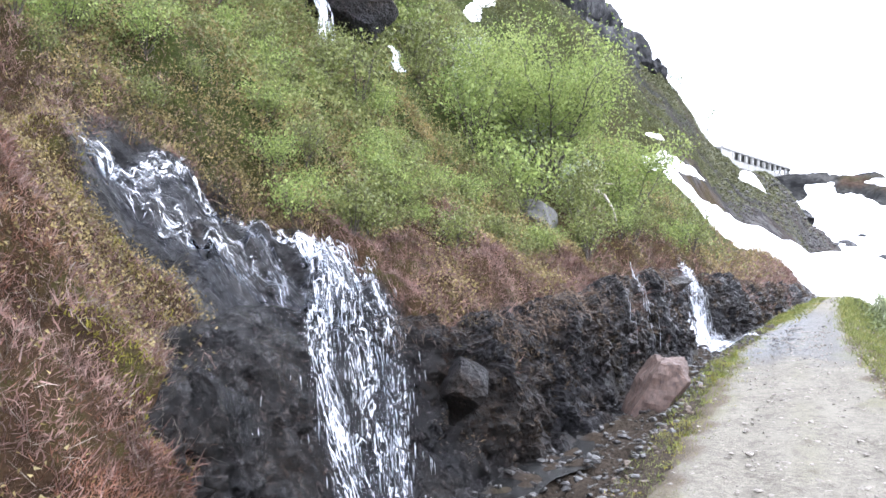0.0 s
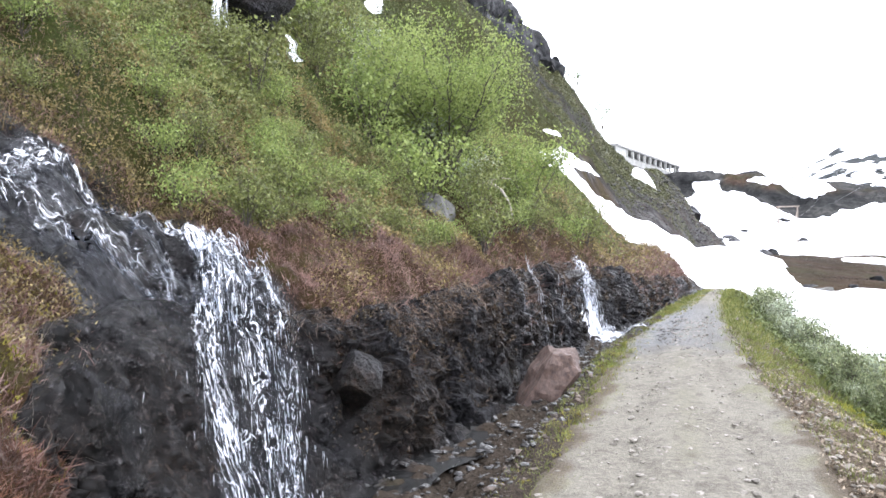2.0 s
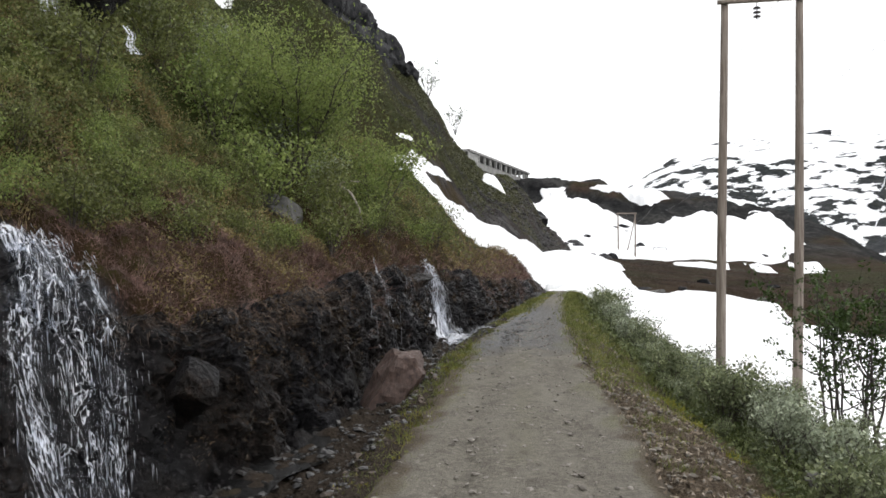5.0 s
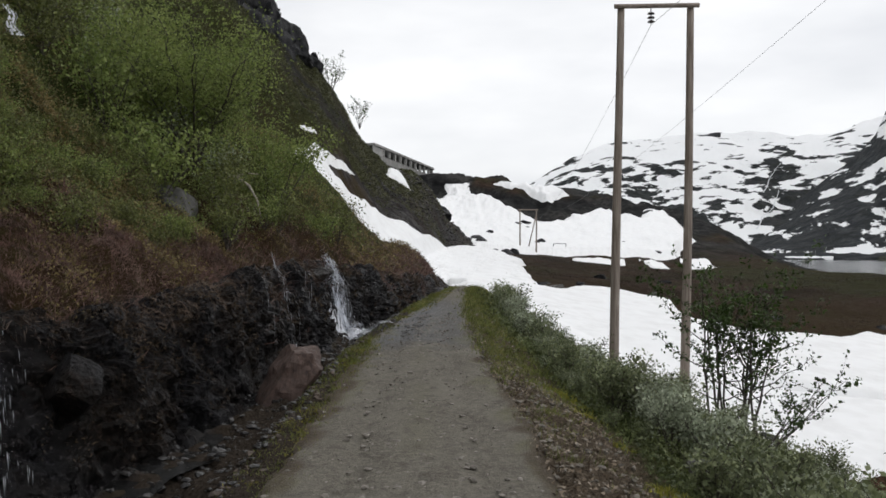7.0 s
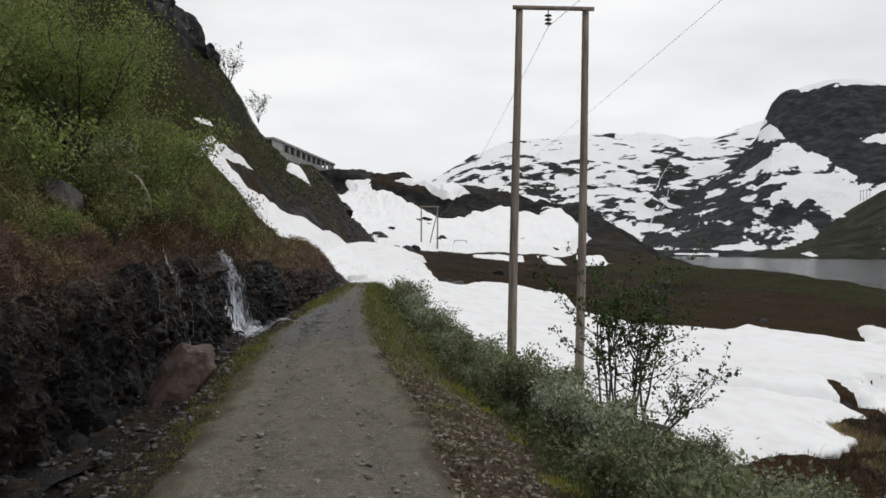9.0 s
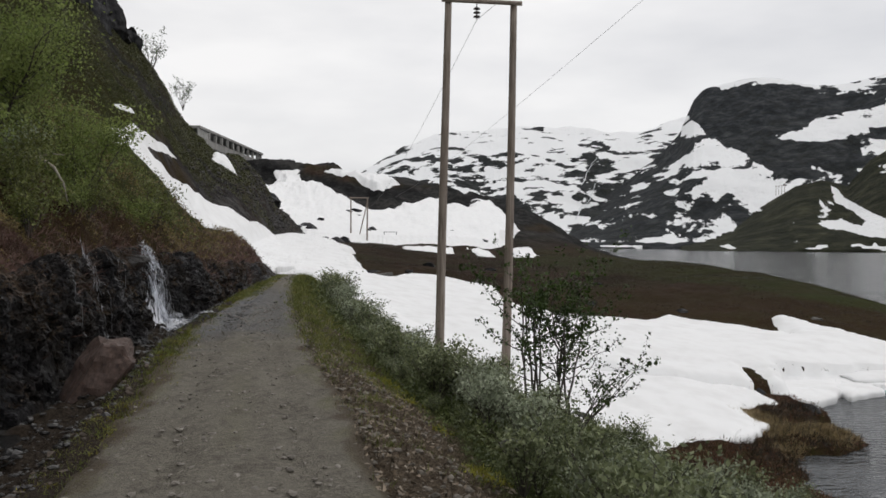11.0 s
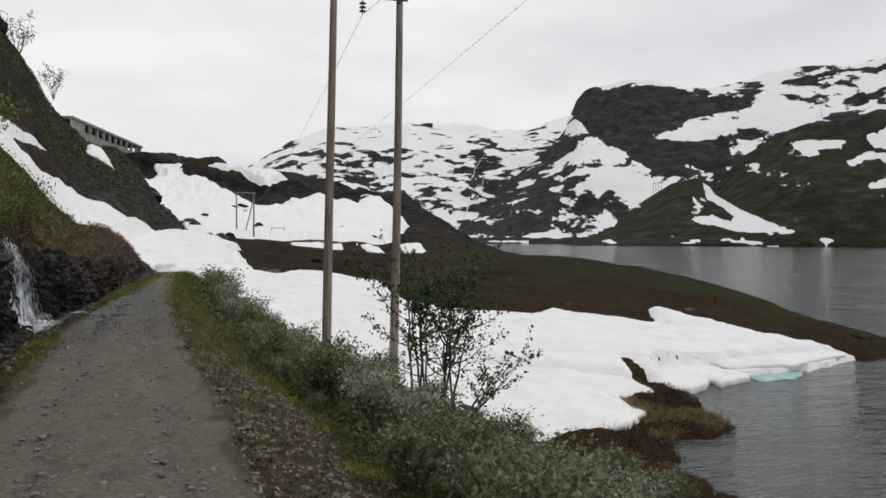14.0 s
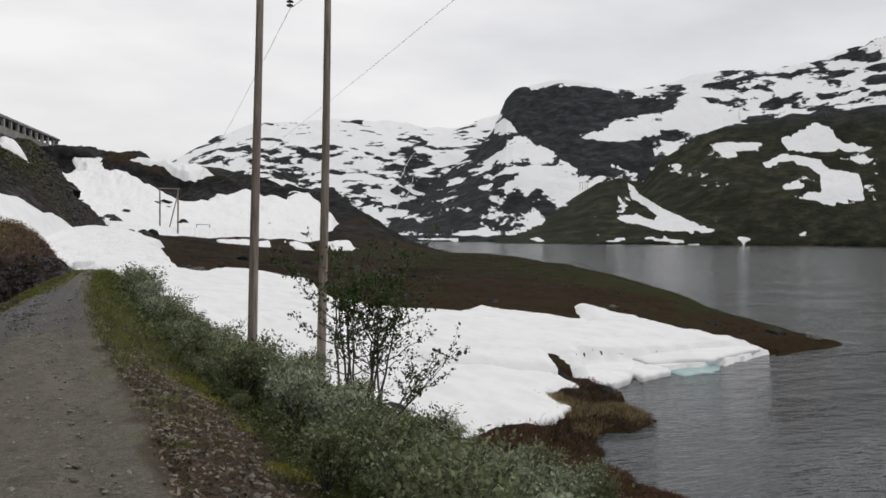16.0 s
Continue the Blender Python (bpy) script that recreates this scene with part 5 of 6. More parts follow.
for i, (x, y, s) in enumerate([(5.4, 128.7, 3.4), (4.6, 127.5, 2.6), (6.0, 126.8, 2.2), (-3.0, 108, 1.7), (-0.6, 123.7, 1.1), (-0.1, 117.5, 1.8), (-1.8, 112, 2.4), (-1.2, 110, 2.6), (7.2, 115.4, 2.0), (19.6, 121.4, 1.6), (13, 120, 0.6), (2.9, 123, 0.7), (27, 141, 2.2), (6.6, 114.6, 1.5), (24.0, 118.5, 1.4)]):
    px, py, pz = place(x, y, ground_z(x, y))
    g = float(stretch(x, y))
    boulder("rock", (px, py, pz + 1.7), (s * g, s * g * 0.9, s * g * 0.5), CLIFF, 60 + i, "dark rock standing out of the far snow", "rock", turn=53 * i, rough=0.07)



def ice_slab(outline, low, high, material, label, seed):
    """A broken plate of ice: an outline in plan with a ragged, slightly undercut rim."""
    out = np.array(outline + outline[:1], float)
    d = np.concatenate([[0], np.cumsum(np.linalg.norm(np.diff(out, axis=0), axis=1))])
    k = np.linspace(0, d[-1], 65)[:-1]
    p = np.stack([np.interp(k, d, out[:, 0]), np.interp(k, d, out[:, 1])], 1)
    mid = p.mean(0)
    p = p + (0.16 * fbm(k * 1.7, k * 0 + seed, 4, seed))[:, None] * unit(p - mid)
    rings = []
    for part_in, z in ((0.0, high + 0.02), (0.5, high + 0.05), (0.8, high + 0.02), (0.95, high - 0.03), (1.0, high - 0.12), (0.98, (high + low) / 2), (0.93, low)):
        q = mid + (p - mid) * part_in
        rings.append(np.column_stack([q, z + 0.04 * fbm(q[:, 0] * 1.3, q[:, 1] * 1.3, 3, seed)]))
    v = np.stack(rings)
    v = np.concatenate([v, v[:, :1]], 1)
    return tagged(new("ice_slab", mesh_of("ice_slab", v, grid_faces(v.shape[0], v.shape[1])[:, ::-1], material, True)), label, "ice")


ice_slab([(21.0, 35.2), (24.3, 35.1), (22.0, 31.4), (20.1, 30.2), (18.9, 30.0)], LAKE - 0.3, LAKE + 0.36, SNOW, "thick white ice shelf breaking off the snowfield", 3)
ice_slab([(24.3, 34.9), (25.5, 34.7), (24.9, 32.4), (22.4, 31.3), (22.6, 32.6)], LAKE - 0.3, LAKE + 0.3, SNOW, "broken white ice slab at the water's edge", 5)
ice_slab([(25.4, 34.9), (29.3, 35.2), (29.3, 34.0), (27.2, 32.4), (25.2, 32.0)], LAKE - 0.3, LAKE + 0.06, ICE, "turquoise drowned ice under the snow edge", 7)
ice_slab([(24.6, 36.5), (33.5, 37.6), (33.9, 36.2), (30.1, 34.6), (28.4, 33.6), (26.1, 34.0), (24.7, 33.9)], LAKE + 0.12, LAKE + 0.5, SNOW, "overhanging snow edge above the lake", 9)
ice_slab([(14.0, 25.7), (15.5, 26.9), (15.1, 25.2), (13.9, 24.0), (13.0, 23.6)], LAKE - 0.1, LAKE + 0.6, SNOW, "small snow block at the shore", 11)
moor = [(4.6, 54, 0.9), (4.0, 56, 0.5), (6.5, 58, 0.7), (12, 60, 0.8), (9, 66, 1.2), (3.1, 54.3, 1.1), (4.2, 53.2, 0.7), (18, 52, 0.9), (24, 51, 0.7), (31, 47, 0.8), (36, 43, 1.0), (38.5, 40, 1.2), (40, 38.6, 0.8), (15, 70, 1.0), (22, 62, 0.8)]
for i, (x, y, s) in enumerate(moor):
    px, py, pz = place(x, y, ground_z(x, y))
    boulder("boulder", (px, py, pz), (s * 1.4, s, s * 0.7), GREY_STONE if i % 3 == 0 else CLIFF, 90 + i, "weathered boulder lying in the brown moor", turn=41 * i)

# ---- falling water ----
def water_sheet(name, parent, path, widths, lift, foam, seed, rows=60, cols=14, long=0.22):
    """A skin of water that follows the ground along a path in plan."""
    path = np.array(path, float)
    k = np.linspace(0, 1, rows)
    d = np.concatenate([[0], np.cumsum(np.linalg.norm(np.diff(path, axis=0), axis=1))])
    cx, cy = np.interp(k, d / d[-1], path[:, 0]), np.interp(k, d / d[-1], path[:, 1])
    wide = np.interp(k, np.linspace(0, 1, len(widths)), widths)
    s = np.linspace(-1, 1, cols)
    wob = 0.12 * fbm(k * 7, k * 0 + seed, 3, seed)
    ease = np.ones(9) / 9
    tx, ty = (np.convolve(np.pad(np.gradient(c), 4, mode="edge"), ease, "valid") for c in (cx, cy))
    tl = np.hypot(tx, ty) + 1e-9
    x = cx[:, None] - (ty / tl)[:, None] * (s[None] * 0.5 + wob[:, None]) * wide[:, None]
    y = cy[:, None] + (tx / tl)[:, None] * (s[None] * 0.5 + wob[:, None]) * wide[:, None]
    z = height(x, y) + lift + 0.03 * fbm(x * 9, y * 9, 3, seed + 3) + (0.26 + 0.18 * ramp(y, 6.2, 7)) * ramp(foot_at(x, y) - x, -0.1, 0.05) * (1 - ramp((foot_at(x, y) - x) / wall_run(y), 0.9, 1.5))
    run = np.concatenate([[0], np.cumsum(np.linalg.norm(np.diff(np.stack([cx, cy, z[:, cols // 2]], 1), axis=0), axis=1))])
    uv = np.stack([(s[None] * 0.5 * wide[:, None]) / 0.05 + seed * 7, np.repeat(run[:, None], cols, 1) / long + seed * 3], -1)
    edge = np.interp(k, np.linspace(0, 1, len(foam)), foam)[:, None] - 0.22 * np.abs(s[None]) ** 3
    return part(name, mesh_of(name, np.stack([x, y, z], -1), grid_faces(rows, cols), FALL, True, {"foam": edge + 0 * x}, uv), parent)


foam_m = Nodes("white_water")
foam_m.put("Base Color", (0.6, 0.62, 0.67))
foam_m.put("Roughness", 0.25)
foam_m.put("Transmission Weight", 0.25)
foam_m.put("IOR", 1.2)
FOAM = foam_m.mat

fall = new("waterfall")
MAIN = [(-5.85, 4.65), (-5.67, 4.91), (-5.55, 5.1), (-5.5, 5.4), (-5.55, 5.8), (-5.45, 6.2), (-5.25, 6.38), (-5.05, 6.45), (-4.85, 6.48), (-4.6, 6.46)]
LEFT_FALL = [(-4.75, 6.46), (-4.5, 6.35), (-4.3, 6.12), (-4.0, 5.7), (-3.7, 5.3), (-3.46, 5.0), (-3.22, 4.8), (-2.9, 4.6)]
RIGHT_FALL = [(-4.7, 6.48), (-4.4, 6.52), (-4.13, 6.55), (-3.9, 6.45), (-3.62, 6.15), (-3.4, 5.85), (-3.15, 5.5), (-2.84, 5.1)]
MID_FALL = [(-4.5, 6.45), (-4.2, 6.32), (-3.9, 6.05), (-3.54, 5.6), (-3.25, 5.25), (-2.88, 4.85)]
water_sheet("stream", fall, MAIN, (0.25, 0.3, 0.3, 0.3, 0.32, 0.32, 0.3, 0.28, 0.28), 0.06, (0.0, 0.03, 0.04, 0.02, 0.03, 0.04, 0.05, 0.06, 0.08), 1, 160, 16, 0.26)
water_sheet("sheet", fall, LEFT_FALL, (0.26, 0.34, 0.34, 0.32, 0.34, 0.36, 0.42), 0.10, (0.04, 0.01, -0.03, -0.015, -0.02, 0.01, -0.01), 2, 150, 20)
water_sheet("sheet", fall, RIGHT_FALL, (0.26, 0.34, 0.36, 0.34, 0.34, 0.36, 0.4), 0.10, (0.04, 0.01, -0.01, -0.04, -0.05, -0.05, -0.04), 3, 150, 20)
water_sheet("sheet", fall, MID_FALL, (0.3, 0.42, 0.45, 0.5, 0.6), 0.08, (0.03, 0.0, -0.03, -0.03, -0.02), 4, 120, 22)
water_sheet("strand", fall, LEFT_FALL[1:], (0.10, 0.13, 0.15, 0.17, 0.2), 0.18, (-0.01, -0.04, -0.04, 0.0, -0.05), 11, 110, 10)
water_sheet("strand", fall, RIGHT_FALL[1:], (0.10, 0.12, 0.12, 0.13, 0.14), 0.18, (0.0, -0.03, -0.06, -0.06, -0.06), 12, 110, 10)
water_sheet("film", fall, [(-5.7, 4.75), (-5.45, 4.95), (-5.15, 5.2), (-4.85, 5.5), (-4.5, 5.55), (-4.15, 5.25)], (0.3, 0.6, 0.9, 1.15, 1.2, 1.0), 0.03, (0.0, -0.015, -0.035, -0.06, -0.11), 5, 170, 50, 0.4)
water_sheet("side_stream", fall, [(-5.4, 5.9), (-5.0, 6.05), (-4.7, 6.0), (-4.4, 5.7)], (0.2, 0.3, 0.3, 0.25), 0.06, (-0.02, -0.03, -0.06, -0.1), 6, 80, 12)


def streaks(name, parent, path, widths, n, seed, long=(0.03, 0.13), thick=0.0045, lift=(0.02, 0.22), across=(0.75, 0.66)):
    """Short bright streaks of water thrown down along a path in plan."""
    r = np.random.default_rng(seed)
    path = np.array(path, float)
    d = np.concatenate([[0], np.cumsum(np.linalg.norm(np.diff(path, axis=0), axis=1))])
    k = r.random(n) * 0.97
    s = r.normal(0, 0.27, n).clip(-0.55, 0.55)
    s = np.round(s * 9) / 9 * 0.4 + s * 0.6
    pts = []
    for dk in (0.0, 0.03):
        kk = k + dk
        w = np.interp(kk, np.linspace(0, 1, len(widths)), widths)
        x = np.interp(kk, d / d[-1], path[:, 0]) + across[0] * s * w
        y = np.interp(kk, d / d[-1], path[:, 1]) + across[1] * s * w
        pts.append(np.stack([x, y, height(x, y) + 0.1 + 0.16 * ramp(y, 6.2, 7)], 1))
    up = r.uniform(*lift, n)
    a = pts[0] + np.stack([up * 0.8, -up * 0.3, up * 0.3], 1)
    way = unit(unit(pts[1] - pts[0]) + [0.1, -0.1, -0.9])
    length = r.uniform(*long, n)[:, None]
    side = unit(np.cross(way, r.normal(size=(n, 3))))
    over = np.cross(way, side)
    w = (thick * r.uniform(0.5, 1.7, n))[:, None]
    ring = [a + way * length * 0.35 + (side * math.cos(q) + over * math.sin(q)) * w for q in (0, 2.1, 4.2)]
    v = np.stack([a, *ring, a + way * length], 1)
    f = np.array([(0, 1, 2), (0, 2, 3), (0, 3, 1), (4, 2, 1), (4, 3, 2), (4, 1, 3)])
    return tagged(part(name, mesh_of(name, v.reshape(-1, 3), (f[None] + 5 * np.arange(n)[:, None, None]).reshape(-1, 3), FOAM, True), parent), kind="stuff")


streaks("spray", fall, LEFT_FALL, (0.3, 0.4, 0.4, 0.45), 170, 41, (0.04, 0.16), 0.0022)
streaks("spray", fall, RIGHT_FALL, (0.3, 0.4, 0.4, 0.45), 170, 42, (0.04, 0.16), 0.0022)
streaks("spray", fall, MID_FALL, (0.3, 0.5, 0.6), 160, 46, (0.04, 0.18), 0.002)
streaks("spray", fall, [(-3.5, 4.9), (-3.2, 4.5), (-2.95, 4.2)], (0.9, 1.2, 1.2), 26, 43, (0.04, 0.14), 0.002, (0.02, 0.12))
tagged(fall, "white cascade tumbling over dark wet rock into the ditch", "waterfall")

small = new("waterfall")
SMALL = [(-3.95, 20.55), (-3.8, 20.3), (-3.6, 19.9), (-3.38, 19.4), (-3.1, 19.0)]
water_sheet("sheet", small, SMALL, (0.3, 0.45, 0.75, 1.0, 1.0), 0.08, (0.03, 0.03, 0.0, 0.0, 0.06), 7, 80, 16)
water_sheet("sheet", small, SMALL[1:], (0.3, 0.5, 0.7, 0.7), 0.16, (0.02, 0.0, -0.03, -0.01), 8, 60, 14)
streaks("spray", small, SMALL[1:], (0.4, 0.6, 0.8, 0.8), 420, 44, (0.1, 0.35), 0.0045, (0.02, 0.2))
water_sheet("pool", small, [(-3.3, 19.3), (-2.9, 18.6), (-2.4, 18.3), (-1.9, 18.9)], (0.5, 1.1, 0.8, 0.4), 0.10, (0.2, 0.2, 0.08, -0.05), 9, 30, 14)
tagged(small, "small white fall splashing onto the edge of the track", "waterfall")

trickle = new("trickle")
streaks("spray", trickle, [(-3.75, 14.7), (-3.45, 14.4), (-3.2, 14.2)], (0.15, 0.3, 0.5), 130, 45, (0.05, 0.2), 0.003, (0.02, 0.1))
tagged(trickle, "thin trickle of water down the rock face", "trickle")

high = new("waterfall")


def ribbon(name, parent, top, base, wide, seed):
    k, s = np.linspace(0, 1, 30)[:, None], np.linspace(-0.5, 0.5, 7)[None]
    top, base = np.array(top), np.array(base)
    c = top + (base - top) * k
    p = c[:, None, :] + s[..., None] * wide * np.array([0.88, 0.47, 0.0]) * (0.7 + 0.6 * k[..., None]) + 0.03 * np.sin(9 * k + seed)[..., None] * np.array([1.0, 0.5, 0])
    uv = np.stack([s / 0.12 + 0 * k + seed, k * np.linalg.norm(base - top) / 0.6 + 0 * s], -1)
    return part(name, mesh_of(name, p, grid_faces(30, 7), FALL, True, {"foam": 0.14 - 0.5 * np.abs(s) ** 2 + 0 * k}, uv), parent)


ribbon("ribbon", high, (-8.45, 11.75, 6.7), (-7.85, 11.3, 5.4), 0.24, 3)
ribbon("ribbon", high, (-7.54, 12.8, 5.65), (-7.3, 12.6, 5.1), 0.18, 5)
tagged(high, "thin white fall over the dark outcrop", "waterfall")


# water standing in the ditch
dy = np.linspace(4.2, 14.5, 110)
du = np.linspace(0, 1, 9)
DY, DU = np.meshgrid(dy, du, indexing="ij")
DX = toe(DY) + 0.12 + 0.12 * fbm(DY * 0.9, DY * 0, 3, 411) + DU * (0.42 + 0.2 * fbm(DY * 0.7, DY * 0 + 5, 3, 413))
DZ = np.repeat(np.quantile(height(DX, DY), 0.45, axis=1)[:, None], 9, 1)
DZ = np.apply_along_axis(lambda c: np.convolve(np.pad(c, 4, mode="edge"), np.ones(9) / 9, "valid"), 0, DZ) + 0.03
tagged(new("ditch_water", mesh_of("ditch_water", np.stack([DX, DY, DZ], -1), grid_faces(*DX.shape)[:, ::-1], DITCH_WATER, True)), "dark shallow water running along the ditch", "water", kind="structure")

# ---- plants ----
rng = np.random.default_rng(7)


def run_up(x, y):
    """How far a place lies behind the top of the cut."""
    return foot_at(x, y) - x - wall_run(y)


def off_bed(x, y):
    return inside(x, y, BED) < 0.08


def tufts(name, n, area, chance, per, radius, length, width, material, label, lean=0.7, leaf=0.0, category="heath", grow=9.0, warp=False, bend=0.0):
    """Ground plants as one stretch of stuff. They are drawn coarser far off."""
    c = spread_on(n, rng, *area, chance)
    c = np.repeat(c, per, 0)
    far = np.clip(np.hypot(c[:, 0], c[:, 1]) / grow, 0.8, 9.0) ** 0.8
    up = ground_up(c)
    j = rng.normal(size=c.shape) * (radius * far)[:, None]
    c = c + j
    c[:, 2] = height(c[:, 0], c[:, 1]) - 0.01
    up = unit(up + [0, 0, 0.8])
    if leaf:
        c = c + up * (length * np.minimum(far, 1.5) * rng.uniform(0.15, 1.0, len(c)))[:, None]
        v, f = leaves(c, rng, leaf * far * 1.15, 0.2, 0.6, True)
    else:
        v, f = blades(c, up, rng, length * np.minimum(far, 1.7), width * far, lean, bend)
    if warp:
        v = np.stack(place(*v.T), 1)
    ob = new(name, mesh_of(name, v, f, material))
    return tagged(ob, label, category, kind="stuff")


def patch(x, y, lo, hi, s=0.55, seed=301):
    return ramp(fbm(x * s, y * s, 4, seed), lo, hi)


SLOPE = (-17, -1.5, -1.0, 43)
NEAR = (-9, -1.5, -1.0, 13)


def on_slope(x, y):
    r = run_up(x, y)
    return ramp(r + 0.75 * (1 - ramp(y, 2.8, 3.5)), -0.12, 0.1) * off_bed(x, y) * (1 - ramp(r, 11, 14)) * (1 - 0.85 * ramp(y, 25, 31) * ramp(r, 1.0, 2.5)) * (1 - ramp(y, 32, 38) * ramp(r, 3, 5))


def low_slope(x, y):
    """Brown heath: by the edge of the cut and on the mound."""
    r = run_up(x, y)
    mound = 1 - ramp(y, 2.6, 4.0)
    return on_slope(x, y) * np.clip(1 - ramp(r + 0.7 * fbm(x * 0.7, y * 0.7, 3, 311), 0.7, 2.0) + 0.75 * mound + 0.7 * (1 - ramp(y, 5.0, 7.5)) * ramp(r, 0.5, 1.5) + ramp(y, 27, 33) * (1 - ramp(r, 2.5, 4)), 0, 1)


def mid_slope(x, y):
    r = run_up(x, y)
    return on_slope(x, y) * ramp(r + 0.7 * fbm(x * 0.7, y * 0.7, 3, 311), 0.0, 1.2) * (0.08 + 0.92 * patch(x, y, -0.15, 0.2, 0.9))


def high_slope(x, y):
    r = run_up(x, y)
    return on_slope(x, y) * ramp(r + fbm(x * 0.6, y * 0.6, 3, 315), 1.2, 2.6) * ramp(y, 4.5, 8) * (1 - ramp(y, 28, 32) * (1 - ramp(r, 2.5, 4))) * (0.1 + 0.9 * patch(x, y, -0.15, 0.2, 0.9, 317))


tufts("heather", 26000, NEAR, low_slope, 12, 0.06, 0.11, 0.0028, HEATHER, "brown winter-bare heather on the hillside", 0.8, bend=0.5)
tufts("heather", 9000, SLOPE, low_slope, 10, 0.09, 0.15, 0.006, HEATHER, "brown heather along the top of the rock cut", 0.8)
tufts("rusty_heath", 22000, (-7, -1.5, -1.0, 4.2), lambda x, y: on_slope(x, y) * (1 - ramp(y, 2.8, 4)) * patch(x, y, -0.5, 0.3, 1.2, 321), 12, 0.06, 0.08, 0.0032, RUST, "rust-brown dwarf heath on the mound", 0.9)
tufts("dead_twigs", 5200, (-7, -1.5, -1.0, 6.5), lambda x, y: low_slope(x, y) * 0.5, 4, 0.1, 0.26, 0.0018, DEAD, "pale dead twigs tangled in the heath", 1.4, bend=0.9)
tufts("dead_twigs", 3000, SLOPE, lambda x, y: low_slope(x, y) * 0.5, 4, 0.1, 0.2, 0.0035, DEAD, "pale dead stems over the heath", 1.2, bend=0.7)
tufts("bilberry", 15000, NEAR, lambda x, y: np.clip(mid_slope(x, y) + 0.45 * low_slope(x, y) * patch(x, y, -0.2, 0.3, 1.1, 371) * (0.25 + 0.75 * ramp(y, 4.2, 5.2)), 0, 1), 16, 0.09, 0.16, 0, OLIVE, "yellow-green bilberry scrub on the hillside", leaf=0.024, category="scrub")
tufts("bilberry", 16000, SLOPE, mid_slope, 12, 0.10, 0.16, 0, OLIVE, "yellow-green bilberry scrub higher on the hillside", leaf=0.022, category="scrub")
tufts("green_scrub", 8000, NEAR, high_slope, 18, 0.12, 0.28, 0, FRESH, "fresh green leafy scrub on the slope", leaf=0.03, category="scrub")
tufts("green_scrub", 17000, SLOPE, high_slope, 14, 0.12, 0.24, 0, FRESH, "fresh green leafy scrub covering the slope", leaf=0.028, category="scrub")
tufts("dry_grass", 1500, NEAR, lambda x, y: np.clip(1 - ramp(from_line(x, y, MAIN[:7]), 0.4, 0.7), 0, 1) * on_slope(x, y) * 0.9, 9, 0.05, 0.2, 0.004, STRAW, "straw-coloured dry grass beside the stream", 0.6, category="grass")
tufts("moss", 6000, (-7, -1.5, -1.0, 4.5), lambda x, y: on_slope(x, y) * patch(x, y, 0.15, 0.5, 0.9, 331), 16, 0.06, 0.05, 0.007, MOSS, "olive and orange moss cushions in the heath", 0.9, category="moss")


tufts("hanging_heath", 5200, (-6, -1.8, 3.0, 40), lambda x, y: (np.abs(run_up(x, y) + 0.02) < 0.14) * off_bed(x, y), 12, 0.05, 0.22, 0.0045, HEATHER, "brown heath hanging over the edge of the rock face", 0.6, bend=1.1)
tufts("hanging_moss", 4200, (-5, -1.8, 6.3, 30), lambda x, y: (np.abs(run_up(x, y) + 0.22) < 0.12) * patch(x, y, -0.2, 0.3, 1.0, 381), 10, 0.05, 0.12, 0.005, DARK_ROOT, "dark roots and moss clinging to the rock face", 0.9, bend=1.2)


def on_face(n, low, high, seed, chance):
    """Places on the rock face between two shares of its height, with the way that they face."""
    r = np.random.default_rng(seed)
    i, j = r.integers(1, FX.shape[0] - 1, n), r.integers(int(low * 73), int(high * 73), n)
    ok = (r.random(n) < chance(FY[i, j], FZ[i, j])) & (FY[i, j] > 6.4) & (np.abs(FY[i, j] - 19.7) > 0.7)
    i, j = i[ok], j[ok]
    root = np.stack([FX[i, j], FY[i, j], FZ[i, j]], 1)
    along = np.stack([FX[i + 1, j] - FX[i - 1, j], FY[i + 1, j] - FY[i - 1, j], FZ[i + 1, j] - FZ[i - 1, j]], 1)
    across = np.stack([FX[i, j + 1] - FX[i, j - 1], FY[i, j + 1] - FY[i, j - 1], FZ[i, j + 1] - FZ[i, j - 1]], 1)
    out = unit(np.cross(along, across))
    return root, out * np.sign(out[:, :1] + 1e-6)


def face_growth(name, n, low, high, per, length, width, material, label, seed, droop, chance):
    root, out = on_face(n, low, high, seed, chance)
    root, out = np.repeat(root, per, 0), np.repeat(out, per, 0)
    far = np.clip(root[:, 1] / 9, 0.8, 3)
    root = root + rng.normal(size=root.shape) * [0.02, 0.05, 0.04]
    v, f = blades(root, unit(out + [0, 0, -droop]), rng, length * np.minimum(far, 1.6), width * far, 0.6, 0.8)
    return tagged(new(name, mesh_of(name, v, f, material)), label, "heath", kind="stuff")


face_growth("face_moss", 5000, 0.3, 0.86, 6, 0.06, 0.005, FACE_MOSS, "dark brown moss on the wet rock face", 501, 0.3, lambda y, z: ramp(fbm(y * 1.1, z * 1.6, 4, 503), -0.15, 0.35))
face_growth("hanging_roots", 2400, 0.66, 0.88, 6, 0.17, 0.0032, FACE_ROOT, "brown roots and stems hanging over the rock face", 505, 1.4, lambda y, z: ramp(fbm(y * 0.9, z * 0.5, 3, 507), -0.3, 0.3))


